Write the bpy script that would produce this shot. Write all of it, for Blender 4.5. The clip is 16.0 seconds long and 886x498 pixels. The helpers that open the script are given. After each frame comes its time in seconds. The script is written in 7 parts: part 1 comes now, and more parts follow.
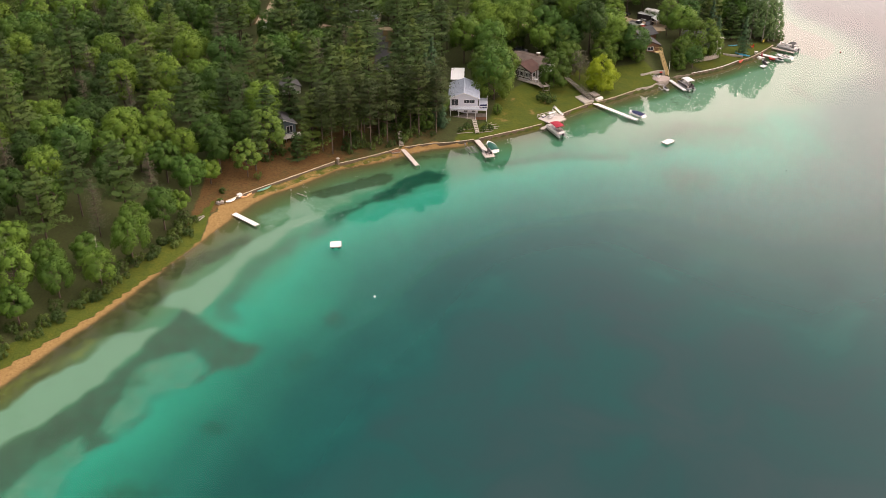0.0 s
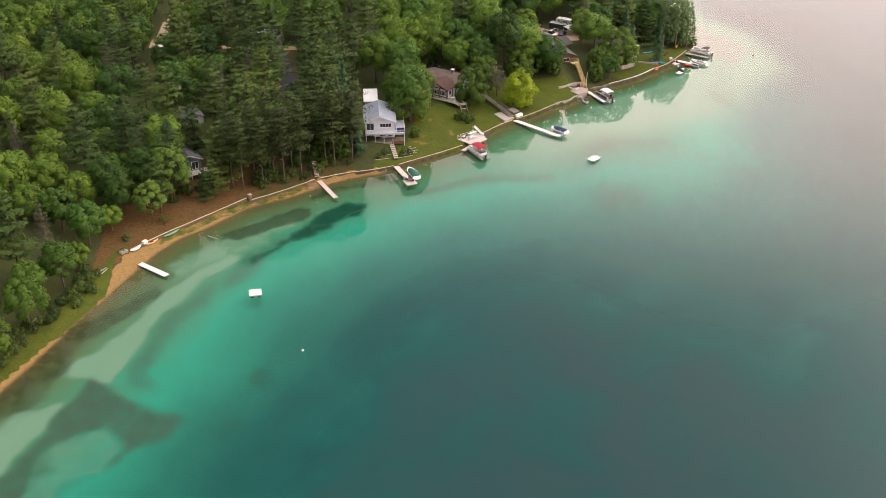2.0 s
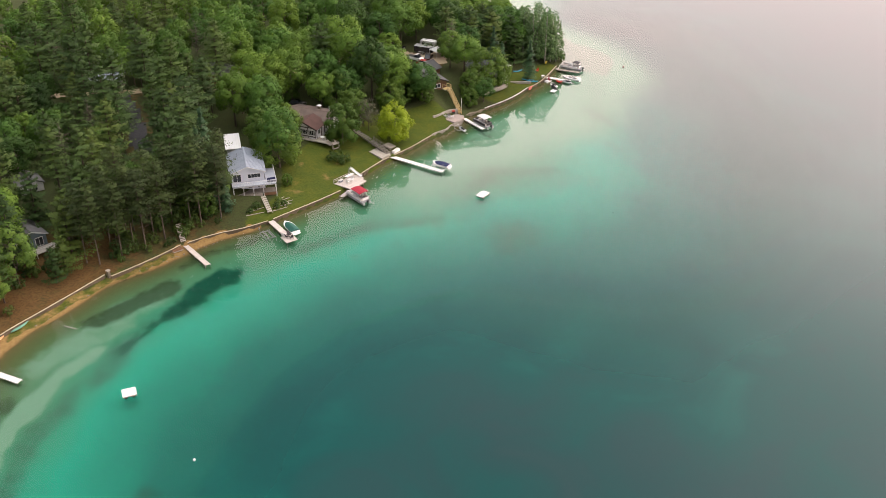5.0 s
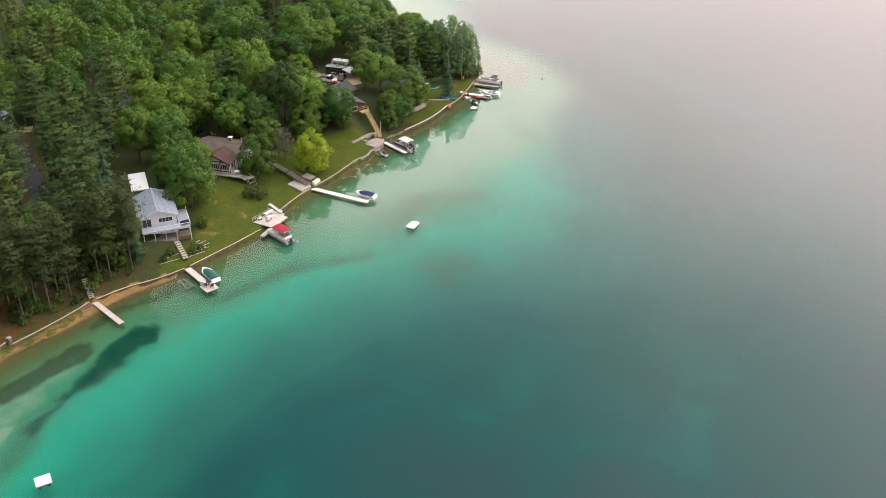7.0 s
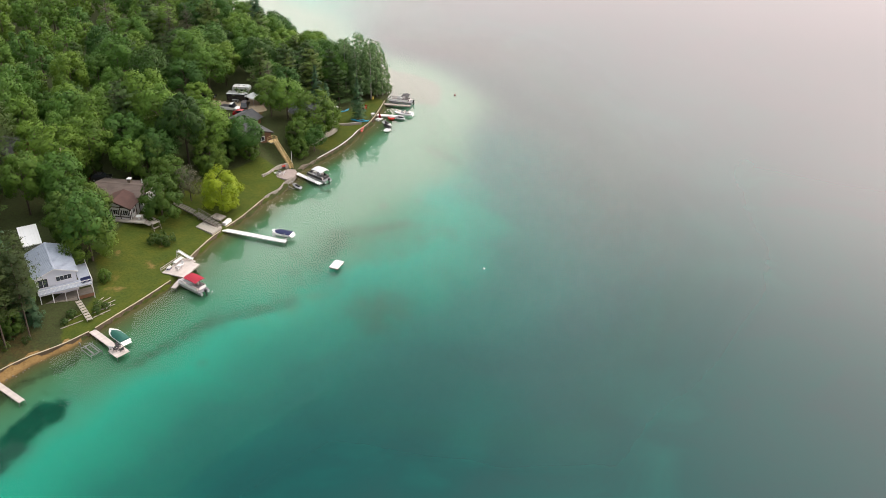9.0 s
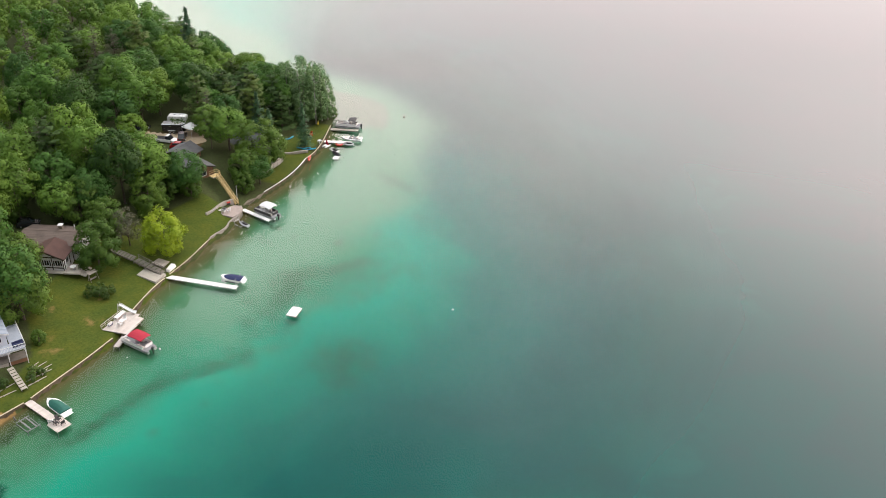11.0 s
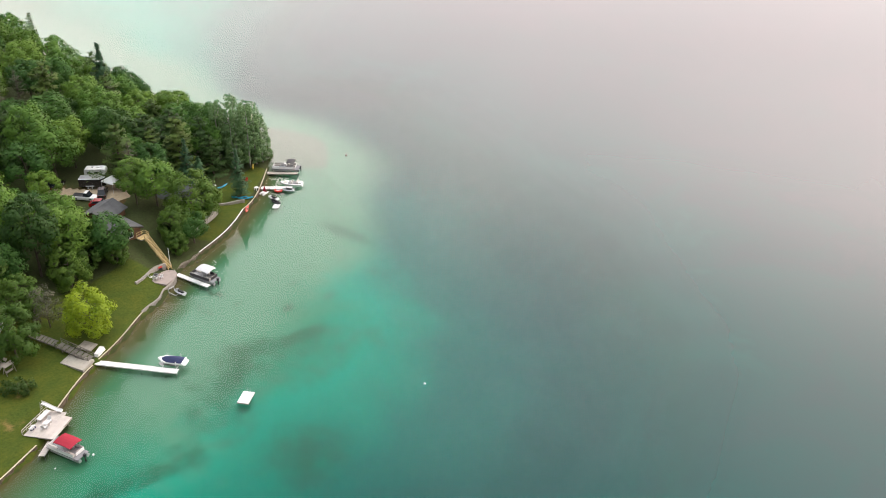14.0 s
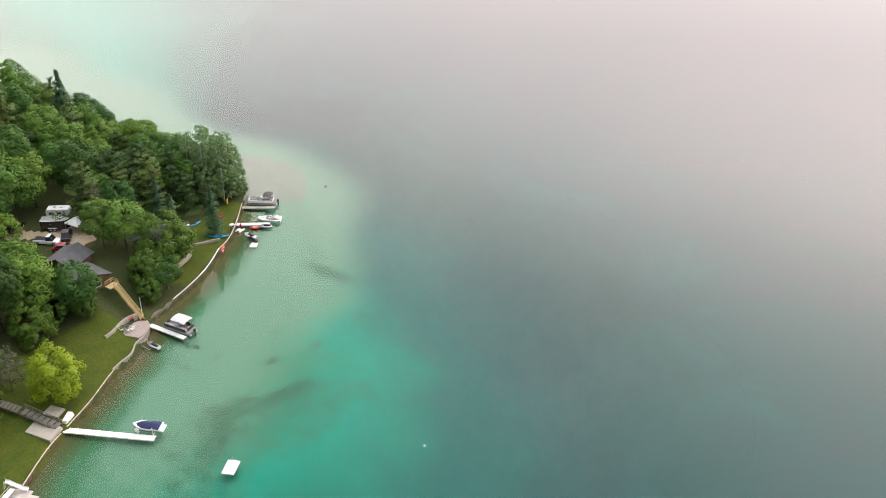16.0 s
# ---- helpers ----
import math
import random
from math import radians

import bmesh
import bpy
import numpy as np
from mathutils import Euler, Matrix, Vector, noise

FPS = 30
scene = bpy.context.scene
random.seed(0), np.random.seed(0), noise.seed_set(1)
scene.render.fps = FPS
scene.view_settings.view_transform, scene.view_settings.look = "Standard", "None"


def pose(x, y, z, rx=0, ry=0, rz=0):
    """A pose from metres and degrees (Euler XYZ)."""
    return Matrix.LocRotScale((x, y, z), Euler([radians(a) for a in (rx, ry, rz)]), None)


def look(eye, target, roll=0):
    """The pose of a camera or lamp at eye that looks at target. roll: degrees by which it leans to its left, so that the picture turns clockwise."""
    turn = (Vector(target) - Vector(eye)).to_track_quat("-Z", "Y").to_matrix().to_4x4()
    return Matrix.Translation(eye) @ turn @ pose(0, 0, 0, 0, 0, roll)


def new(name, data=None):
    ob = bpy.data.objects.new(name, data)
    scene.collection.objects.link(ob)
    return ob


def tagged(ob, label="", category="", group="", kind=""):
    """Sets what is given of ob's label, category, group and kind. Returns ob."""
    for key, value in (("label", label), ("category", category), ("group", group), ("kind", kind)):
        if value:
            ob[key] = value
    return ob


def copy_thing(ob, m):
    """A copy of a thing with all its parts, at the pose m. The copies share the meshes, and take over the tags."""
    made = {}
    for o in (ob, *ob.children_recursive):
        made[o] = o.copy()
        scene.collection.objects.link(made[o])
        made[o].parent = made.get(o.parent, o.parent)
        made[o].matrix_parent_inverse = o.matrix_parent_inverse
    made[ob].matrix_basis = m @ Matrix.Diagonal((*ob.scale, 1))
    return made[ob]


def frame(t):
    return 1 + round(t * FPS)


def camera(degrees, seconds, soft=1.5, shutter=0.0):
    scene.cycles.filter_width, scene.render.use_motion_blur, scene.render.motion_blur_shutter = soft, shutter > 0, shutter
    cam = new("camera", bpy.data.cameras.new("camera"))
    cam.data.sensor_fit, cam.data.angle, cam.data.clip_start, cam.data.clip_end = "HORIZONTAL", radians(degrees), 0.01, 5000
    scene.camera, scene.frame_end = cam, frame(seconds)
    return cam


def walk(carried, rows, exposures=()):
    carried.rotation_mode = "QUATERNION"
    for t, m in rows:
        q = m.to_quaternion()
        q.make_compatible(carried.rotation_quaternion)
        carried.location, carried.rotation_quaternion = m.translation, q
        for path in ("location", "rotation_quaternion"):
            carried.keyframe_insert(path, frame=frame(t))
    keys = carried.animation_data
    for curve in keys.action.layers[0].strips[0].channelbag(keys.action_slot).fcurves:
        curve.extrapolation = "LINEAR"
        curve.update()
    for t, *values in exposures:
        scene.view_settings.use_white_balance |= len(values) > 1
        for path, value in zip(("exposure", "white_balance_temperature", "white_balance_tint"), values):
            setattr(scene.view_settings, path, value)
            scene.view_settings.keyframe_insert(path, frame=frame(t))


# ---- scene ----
cam = camera(48.1, 16.0, 0.55)
METRES, EYE, TILT, LEAN, TURN = 130.0, 107.4, -30.7, 0.0, 0.0
ROWS = [
    (0.0, 0.0, 0.0, 0.0, 0.0, 0.0, -0.0),
    (0.5, -0.0085, 0.0252, 0.0161, -1.11, -0.03, 0.63),
    (1.0, -0.0159, 0.0502, 0.0336, -2.88, -0.14, 1.66),
    (1.5, -0.0249, 0.0759, 0.049, -4.32, -0.2, 2.5),
    (2.0, -0.0339, 0.1021, 0.0645, -5.53, -0.26, 3.2),
    (2.5, -0.0417, 0.1283, 0.0796, -6.61, -0.3, 3.84),
    (3.0, -0.0483, 0.1537, 0.0955, -7.62, -0.37, 4.42),
    (3.5, -0.052, 0.1791, 0.1118, -9.02, -0.51, 5.25),
    (4.0, -0.0588, 0.2053, 0.1273, -10.84, -0.68, 6.29),
    (6.5, -0.0757, 0.3377, 0.2062, -18.45, -1.76, 10.63),
    (7.0, -0.076, 0.362, 0.2212, -19.83, -2.02, 11.4),
    (7.5, -0.0763, 0.3875, 0.2385, -21.44, -2.38, 12.2),
    (8.0, -0.0734, 0.4144, 0.2539, -22.98, -2.72, 13.1),
    (8.5, -0.0718, 0.4416, 0.2693, -24.51, -3.07, 13.92),
    (9.0, -0.0695, 0.47, 0.2855, -26.0, -3.43, 14.65),
    (11.5, -0.0484, 0.6092, 0.3647, -30.9, -4.65, 16.82),
    (12.0, -0.0401, 0.6356, 0.3797, -31.23, -4.75, 17.05),
    (12.5, -0.032, 0.6619, 0.3947, -31.8, -4.93, 17.33),
    (13.0, -0.0204, 0.6859, 0.4096, -32.71, -5.24, 17.85),
    (13.5, -0.0091, 0.7124, 0.4243, -34.23, -5.67, 18.53),
    (14.0, -0.0009, 0.7382, 0.4389, -35.4, -6.01, 19.06),
    (14.5, 0.0085, 0.7621, 0.455, -36.04, -6.23, 19.27),
    (15.0, 0.019, 0.7859, 0.4706, -36.6, -6.4, 19.47),
    (15.5, 0.0295, 0.8118, 0.4859, -37.19, -6.58, 19.68),
    (16.0, 0.0397, 0.8354, 0.5022, -37.77, -6.77, 19.85),
]
walk(cam, [(t, pose(0, 0, EYE, TILT, LEAN, TURN) @ pose(METRES * x, METRES * y, METRES * z, 90 + pitch, roll, yaw)) for t, x, y, z, yaw, pitch, roll in ROWS],
     ((0.0, 0.0, 7350, 21), (4.0, 0.0, 7050, 18), (8.0, -0.02, 6700, 13), (12.0, 0.0, 6520, 10), (16.0, 0.0, 6500, 10)))

# ---- light ----
SUN_AZ, SUN_EL = 100.0, 32.0        # degrees clockwise from +y, and above the horizon
world = bpy.data.worlds.new("hazy_sky")
scene.world = world
world.use_nodes = True
wn, wl = world.node_tree.nodes, world.node_tree.links
wn.clear()
w_out = wn.new("ShaderNodeOutputWorld")
w_sky = wn.new("ShaderNodeTexSky")
w_sky.sky_type = "NISHITA"
w_sky.sun_disc = False
w_sky.sun_elevation, w_sky.sun_rotation = radians(SUN_EL), radians(SUN_AZ)
w_sky.air_density, w_sky.dust_density, w_sky.ozone_density = 1.0, 3.0, 1.0
w_bg = wn.new("ShaderNodeBackground")
w_bg.inputs["Strength"].default_value = 0.05
wl.new(w_sky.outputs[0], w_bg.inputs["Color"])
# smoke haze: a bright pinkish band low down, fading away from the sun, and a wide glow round the sun
w_tc = wn.new("ShaderNodeTexCoord")


def sky_dot(azimuth, elevation):
    """How far a direction of the sky lies towards the given one."""
    a, e = radians(azimuth), radians(elevation)
    d = wn.new("ShaderNodeVectorMath")
    d.operation = "DOT_PRODUCT"
    d.inputs[1].default_value = (math.sin(a) * math.cos(e), math.cos(a) * math.cos(e), math.sin(e))
    wl.new(w_tc.outputs["Generated"], d.inputs[0])
    return d.outputs["Value"]


def sky_ramp(socket, lo, hi, stops):
    near = wn.new("ShaderNodeMapRange")
    near.inputs["From Min"].default_value, near.inputs["From Max"].default_value = lo, hi
    wl.new(socket, near.inputs["Value"])
    r = wn.new("ShaderNodeValToRGB")
    r.color_ramp.interpolation = "CARDINAL" if len(stops) > 2 else "EASE"
    most = max(max(c) for _, c in stops) * 1.1      # smooth ramps hold values up to 1
    e = r.color_ramp.elements
    e[0].position, e[1].position = stops[0][0], stops[-1][0]
    for at, c in stops[1:-1]:
        e.new(at)
    for el, (at, c) in zip(sorted(e, key=lambda q: q.position), stops):
        el.color = (*(v / most for v in c), 1)
    wl.new(near.outputs[0], r.inputs[0])
    up = wn.new("ShaderNodeVectorMath")
    up.operation = "SCALE"
    up.inputs["Scale"].default_value = most
    wl.new(r.outputs[0], up.inputs[0])
    return up.outputs[0]


glow = sky_ramp(sky_dot(78, 32), -1, 1, ((0.0, (0, 0, 0)), (0.85, (0, 0, 0)), (0.895, (0.42, 0.36, 0.34)), (0.917, (1.1, 0.92, 0.88)), (0.953, (1.9, 1.56, 1.48)), (0.983, (3.2, 2.55, 2.4)), (1.0, (3.8, 3.05, 2.8))))
w_sep = wn.new("ShaderNodeSeparateXYZ")
wl.new(w_tc.outputs["Generated"], w_sep.inputs[0])
low_sky = sky_ramp(w_sep.outputs[2], 0, 1, ((0.0, (2.3, 1.95, 1.92)), (0.27, (2.85, 2.36, 2.32)), (0.4, (3.1, 2.55, 2.5)), (0.47, (2.45, 2.03, 2.0)), (0.52, (1.75, 1.47, 1.46)), (0.57, (1.15, 1.0, 1.0)), (0.64, (0.95, 0.86, 0.87)), (0.71, (0.85, 0.8, 0.82)), (0.82, (1.75, 1.8, 1.8)), (1.0, (3.25, 3.35, 3.3))))
towards = sky_ramp(sky_dot(70, 0), -1, 1, ((0.0, (0.2, 0.21, 0.215)), (0.5, (0.3, 0.31, 0.315)), (0.67, (0.58, 0.61, 0.65)), (0.72, (0.75, 0.77, 0.8)), (0.78, (1.06, 1.06, 1.06)), (1.0, (1.1, 1.08, 1.06))))
overhead = sky_ramp(w_sep.outputs[2], 0.64, 0.82, ((0.0, (0, 0, 0)), (1.0, (1, 1, 1))))
w_side = wn.new("ShaderNodeMix")             # overhead the veil is even all round
w_side.data_type = "RGBA"
wl.new(overhead, w_side.inputs[0])
wl.new(towards, w_side.inputs[6])
w_side.inputs[7].default_value = (1, 1, 1, 1)
thin = sky_ramp(w_sep.outputs[2], 0, 1, ((0.0, (0, 0, 0)), (0.25, (0.12, 0.12, 0.12)), (0.33, (0.3, 0.3, 0.3)), (0.42, (0.78, 0.78, 0.78)), (0.5, (1, 1, 1)), (1.0, (1, 1, 1))))
w_glow = wn.new("ShaderNodeVectorMath")      # the thick air near the horizon dims the glow
w_glow.operation = "MULTIPLY"
wl.new(glow, w_glow.inputs[0])
wl.new(thin, w_glow.inputs[1])
w_mul = wn.new("ShaderNodeVectorMath")
w_mul.operation = "MULTIPLY_ADD"
wl.new(low_sky, w_mul.inputs[0])
wl.new(w_side.outputs[2], w_mul.inputs[1])
wl.new(w_glow.outputs[0], w_mul.inputs[2])
w_haze = wn.new("ShaderNodeBackground")
w_haze.inputs["Strength"].default_value = 1.0
wl.new(w_mul.outputs[0], w_haze.inputs["Color"])
w_add = wn.new("ShaderNodeAddShader")
wl.new(w_bg.outputs[0], w_add.inputs[0])
wl.new(w_haze.outputs[0], w_add.inputs[1])
wl.new(w_add.outputs[0], w_out.inputs["Surface"])

sun = new("sun", bpy.data.lights.new("sun", "SUN"))
sun.data.energy, sun.data.angle, sun.data.color = 0.6, radians(24), (1.0, 0.965, 0.91)
sun.matrix_world = look((0, 0, 0), (-math.sin(radians(SUN_AZ)) * math.cos(radians(SUN_EL)), -math.cos(radians(SUN_AZ)) * math.cos(radians(SUN_EL)), -math.sin(radians(SUN_EL))))


# ---- materials ----
def nodes_of(name):
    m = bpy.data.materials.new(name)
    m.use_nodes = True
    return m, m.node_tree.nodes, m.node_tree.links, m.node_tree.nodes["Principled BSDF"]


def value_mix(n, l, kind, a, b, fac):
    """Mix node of two colours; a, b, fac: sockets or values."""
    mix = n.new("ShaderNodeMix")
    mix.data_type, mix.blend_type = "RGBA", kind
    for key, v in ((0, fac), (6, a), (7, b)):
        if isinstance(v, bpy.types.NodeSocket):
            l.new(v, mix.inputs[key])
        else:
            mix.inputs[key].default_value = v if key == 0 else (*v, 1)
    return mix.outputs[2]


def noise_of(n, l, scale, detail=4, rough=0.55, space="Object", distort=0.0):
    tex = n.new("ShaderNodeTexNoise")
    tex.inputs["Scale"].default_value, tex.inputs["Detail"].default_value = scale, detail
    tex.inputs["Roughness"].default_value, tex.inputs["Distortion"].default_value = rough, distort
    if space == "World":
        g = n.new("ShaderNodeNewGeometry")
        l.new(g.outputs["Position"], tex.inputs["Vector"])
    else:
        c = n.new("ShaderNodeTexCoord")
        l.new(c.outputs["Object"], tex.inputs["Vector"])
    return tex.outputs["Fac"]


def ramp_of(n, l, fac, stops):
    r = n.new("ShaderNodeValToRGB")
    e = r.color_ramp.elements
    e[0].position, e[0].color = stops[0][0], (*stops[0][1], 1)
    e[1].position, e[1].color = stops[-1][0], (*stops[-1][1], 1)
    for at, c in stops[1:-1]:
        e.new(at).color = (*c, 1)
    l.new(fac, r.inputs[0])
    return r.outputs["Color"]


def surface(name, color, rough=0.6, vary=0.25, scale=3.0, fine=30.0, bump=0.2, metal=0.0, random_each=0.15, dirt=None):
    """Paint, wood, stone: a base colour with broad stains, fine grain, relief and a small shift from piece to piece."""
    m, n, l, p = nodes_of(name)
    p.inputs["Metallic"].default_value = metal
    dark = tuple(c * (1 - vary) for c in color)
    light = tuple(min(1, c * (1 + vary * 0.5)) for c in color)
    col = ramp_of(n, l, noise_of(n, l, scale, 5), ((0.25, dirt or dark), (0.48, color), (0.8, light)))
    grain = ramp_of(n, l, noise_of(n, l, fine, 3), ((0.2, (1 - vary * 0.7,) * 3), (0.8, (1.0,) * 3)))
    col = value_mix(n, l, "MULTIPLY", col, grain, 1.0)
    if random_each:
        info = n.new("ShaderNodeObjectInfo")
        each = ramp_of(n, l, info.outputs["Random"], ((0.0, (1 - random_each,) * 3), (1.0, (1.0,) * 3)))
        col = value_mix(n, l, "MULTIPLY", col, each, 1.0)
    l.new(col, p.inputs["Base Color"])
    mr = n.new("ShaderNodeMapRange")
    mr.inputs["To Min"].default_value, mr.inputs["To Max"].default_value = max(0.03, rough - 0.1), min(1, rough + 0.1)
    l.new(noise_of(n, l, scale * 2), mr.inputs["Value"])
    l.new(mr.outputs[0], p.inputs["Roughness"])
    if bump:
        b = n.new("ShaderNodeBump")
        b.inputs["Strength"].default_value, b.inputs["Distance"].default_value = bump, 0.02
        l.new(noise_of(n, l, fine), b.inputs["Height"])
        l.new(b.outputs[0], p.inputs["Normal"])
    return m


def leafage(name, low, mid, high, spread=0.12, passing=0.22):
    """Leaves: colour varies from tree to tree and from spray to spray; light passes through a part of them."""
    m, n, l, p = nodes_of(name)
    info = n.new("ShaderNodeObjectInfo")
    geo = n.new("ShaderNodeNewGeometry")
    col = ramp_of(n, l, info.outputs["Random"], ((0.0, low), (0.5, mid), (1.0, high)))
    isl = ramp_of(n, l, geo.outputs["Random Per Island"], ((0.0, (1 - spread,) * 3), (0.6, (1.0,) * 3), (1.0, (1 + spread, 1 + spread * 0.8, 1 + spread * 0.3))))
    col = value_mix(n, l, "MULTIPLY", col, isl, 1.0)
    broad = ramp_of(n, l, noise_of(n, l, 0.45, 3), ((0.3, (0.72, 0.78, 0.8)), (0.7, (1.2, 1.12, 0.95))))
    col = value_mix(n, l, "MULTIPLY", col, broad, 1.0)
    l.new(col, p.inputs["Base Color"])
    p.inputs["Roughness"].default_value = 0.65
    p.inputs["Specular IOR Level"].default_value = 0.25
    tr = n.new("ShaderNodeBsdfTranslucent")
    l.new(col, tr.inputs["Color"])
    mix = n.new("ShaderNodeMixShader")
    mix.inputs[0].default_value = passing
    l.new(p.outputs[0], mix.inputs[1])
    l.new(tr.outputs[0], mix.inputs[2])
    l.new(mix.outputs[0], n["Material Output"].inputs["Surface"])
    return m


LEAF_BROAD = leafage("broadleaf_foliage", (0.021, 0.058, 0.009), (0.045, 0.114, 0.013), (0.113, 0.206, 0.023))
LEAF_LIME = leafage("lime_foliage", (0.21, 0.30, 0.012), (0.22, 0.31, 0.014), (0.23, 0.32, 0.016))
LEAF_OPEN = leafage("olive_green_foliage", (0.033, 0.096, 0.017), (0.061, 0.152, 0.021), (0.124, 0.226, 0.028))
LEAF_LAWN = leafage("lawn_tree_foliage", (0.053, 0.112, 0.015), (0.076, 0.144, 0.018), (0.102, 0.176, 0.023))
LEAF_SPARSE = leafage("thin_pine_needles", (0.03, 0.052, 0.014), (0.04, 0.066, 0.016), (0.054, 0.088, 0.02), passing=0.18)
LEAF_DUSTY = leafage("dusty_grey_needles", (0.07, 0.085, 0.05), (0.08, 0.095, 0.055), (0.095, 0.105, 0.065))
LEAF_LIGHT = leafage("light_green_foliage", (0.10, 0.185, 0.03), (0.11, 0.20, 0.032), (0.12, 0.21, 0.034))
LEAF_PINE = leafage("pine_needles", (0.029, 0.068, 0.016), (0.051, 0.10, 0.021), (0.093, 0.145, 0.028), passing=0.2)
LEAF_SPRUCE = leafage("spruce_needles", (0.034, 0.088, 0.04), (0.04, 0.10, 0.044), (0.046, 0.11, 0.048), passing=0.12)
LEAF_POPLAR = leafage("poplar_foliage", (0.125, 0.225, 0.088), (0.145, 0.25, 0.10), (0.17, 0.28, 0.12))
LEAF_GREY = leafage("grey_twigs", (0.10, 0.105, 0.075), (0.11, 0.11, 0.08), (0.12, 0.115, 0.085))
LEAF_SHRUB = leafage("shrub_foliage", (0.03, 0.066, 0.014), (0.046, 0.09, 0.016), (0.08, 0.13, 0.024))
BARK = surface("grey_brown_bark", (0.11, 0.085, 0.065), 0.9, 0.4, 1.5, 12, 0.5)
BARK_PINE = surface("pine_bark", (0.085, 0.064, 0.05), 0.9, 0.4, 1.5, 12, 0.5)
BARK_PALE = surface("pale_bark", (0.45, 0.43, 0.38), 0.8, 0.5, 2.5, 12, 0.3)
WOOD_GREY = surface("weathered_grey_wood", (0.40, 0.36, 0.31), 0.8, 0.3, 1.2, 25, 0.3)
WOOD_DARK = surface("dark_grey_weathered_wood", (0.17, 0.155, 0.13), 0.85, 0.3, 1.2, 25, 0.3)
WOOD_PALE = surface("pale_deck_boards", (0.55, 0.50, 0.46), 0.75, 0.18, 1.2, 25, 0.25)
WOOD_NEW = surface("new_yellow_lumber", (0.58, 0.42, 0.19), 0.7, 0.2, 1.5, 25, 0.2)
WOOD_BROWN = surface("brown_stained_wood", (0.20, 0.10, 0.05), 0.75, 0.3, 1.5, 25, 0.3)
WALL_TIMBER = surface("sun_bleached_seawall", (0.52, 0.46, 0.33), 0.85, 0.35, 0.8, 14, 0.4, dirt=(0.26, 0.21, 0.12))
# face boards and posts, much darker than the caps
WALL_DARK = surface("dark_brown_wall_boards", (0.12, 0.092, 0.058), 0.9, 0.35, 0.8, 14, 0.4)
WHITE = surface("white_paint", (0.70, 0.70, 0.70), 0.5, 0.08, 1.5, 20, 0.05)
WHITE_DOCK = surface("white_dock_panels", (0.78, 0.77, 0.75), 0.6, 0.12, 1.0, 25, 0.15)
SIDING = surface("white_siding", (0.58, 0.60, 0.65), 0.55, 0.08, 1.0, 20, 0.05, random_each=0.04)
PORCH = surface("blue_grey_porch_boards", (0.36, 0.40, 0.46), 0.7, 0.15, 1.2, 25, 0.2)
SHINGLE_TAUPE = surface("weathered_taupe_shingles", (0.125, 0.095, 0.08), 0.9, 0.35, 0.5, 12, 0.5)
METAL_ROOF = surface("blue_grey_metal_roof", (0.36, 0.41, 0.48), 0.38, 0.15, 0.7, 10, 0.03, metal=0.25)
ROOF_WHITE = surface("white_metal_roof", (0.82, 0.82, 0.82), 0.4, 0.06, 0.7, 10, 0.03)
SHINGLE_RED = surface("red_brown_shingles", (0.088, 0.045, 0.036), 0.9, 0.35, 0.8, 14, 0.5)
SHINGLE_GREY = surface("dark_grey_shingles", (0.12, 0.12, 0.125), 0.9, 0.3, 0.8, 14, 0.5)
TRIM_BROWN = surface("dark_brown_timber", (0.05, 0.032, 0.024), 0.7, 0.3, 2, 20, 0.2)
STONE = surface("beige_pavers", (0.38, 0.35, 0.30), 0.9, 0.25, 1.2, 12, 0.4)
STONE_PINK = surface("pinkish_pavers", (0.36, 0.30, 0.27), 0.9, 0.2, 1.2, 12, 0.35)
ROCK = surface("field_stone", (0.19, 0.16, 0.12), 0.9, 0.35, 1.5, 8, 0.6)
ALU = surface("brushed_aluminium", (0.62, 0.63, 0.65), 0.35, 0.12, 2, 30, 0.05, metal=0.7)
STEEL = surface("grey_steel", (0.30, 0.31, 0.32), 0.45, 0.15, 2, 30, 0.05, metal=0.6)
BLACK = surface("black_plastic", (0.022, 0.022, 0.025), 0.45, 0.2, 3, 30, 0.1)
RUBBER = surface("black_rubber", (0.018, 0.018, 0.018), 0.85, 0.2, 3, 30, 0.1)
RED_CLOTH = surface("red_canvas", (0.32, 0.006, 0.026), 0.75, 0.15, 1.5, 40, 0.2)
NAVY_CLOTH = surface("navy_canvas", (0.018, 0.028, 0.09), 0.8, 0.2, 1.5, 40, 0.2)
GREEN_CLOTH = surface("dark_green_canvas", (0.008, 0.10, 0.075), 0.75, 0.2, 1.5, 40, 0.2)
GREY_CLOTH = surface("pale_grey_canvas", (0.55, 0.56, 0.58), 0.75, 0.12, 1.5, 40, 0.15)
DARK_CLOTH = surface("charcoal_canvas", (0.06, 0.058, 0.06), 0.8, 0.2, 1.5, 40, 0.2)
GELCOAT = surface("white_gelcoat", (0.82, 0.82, 0.81), 0.22, 0.05, 1.0, 10, 0.0)
GREY_HULL = surface("light_grey_gelcoat", (0.50, 0.51, 0.53), 0.25, 0.08, 1.0, 10, 0.0)
VINYL = surface("beige_vinyl", (0.52, 0.49, 0.45), 0.5, 0.12, 2, 20, 0.05)
CARPET = surface("grey_marine_carpet", (0.25, 0.25, 0.26), 0.95, 0.15, 3, 40, 0.2)
BLUE_PLASTIC = surface("turquoise_plastic", (0.02, 0.34, 0.52), 0.35, 0.1, 2, 20, 0.03)
RED_PLASTIC = surface("red_plastic", (0.62, 0.05, 0.03), 0.35, 0.12, 2, 20, 0.03)
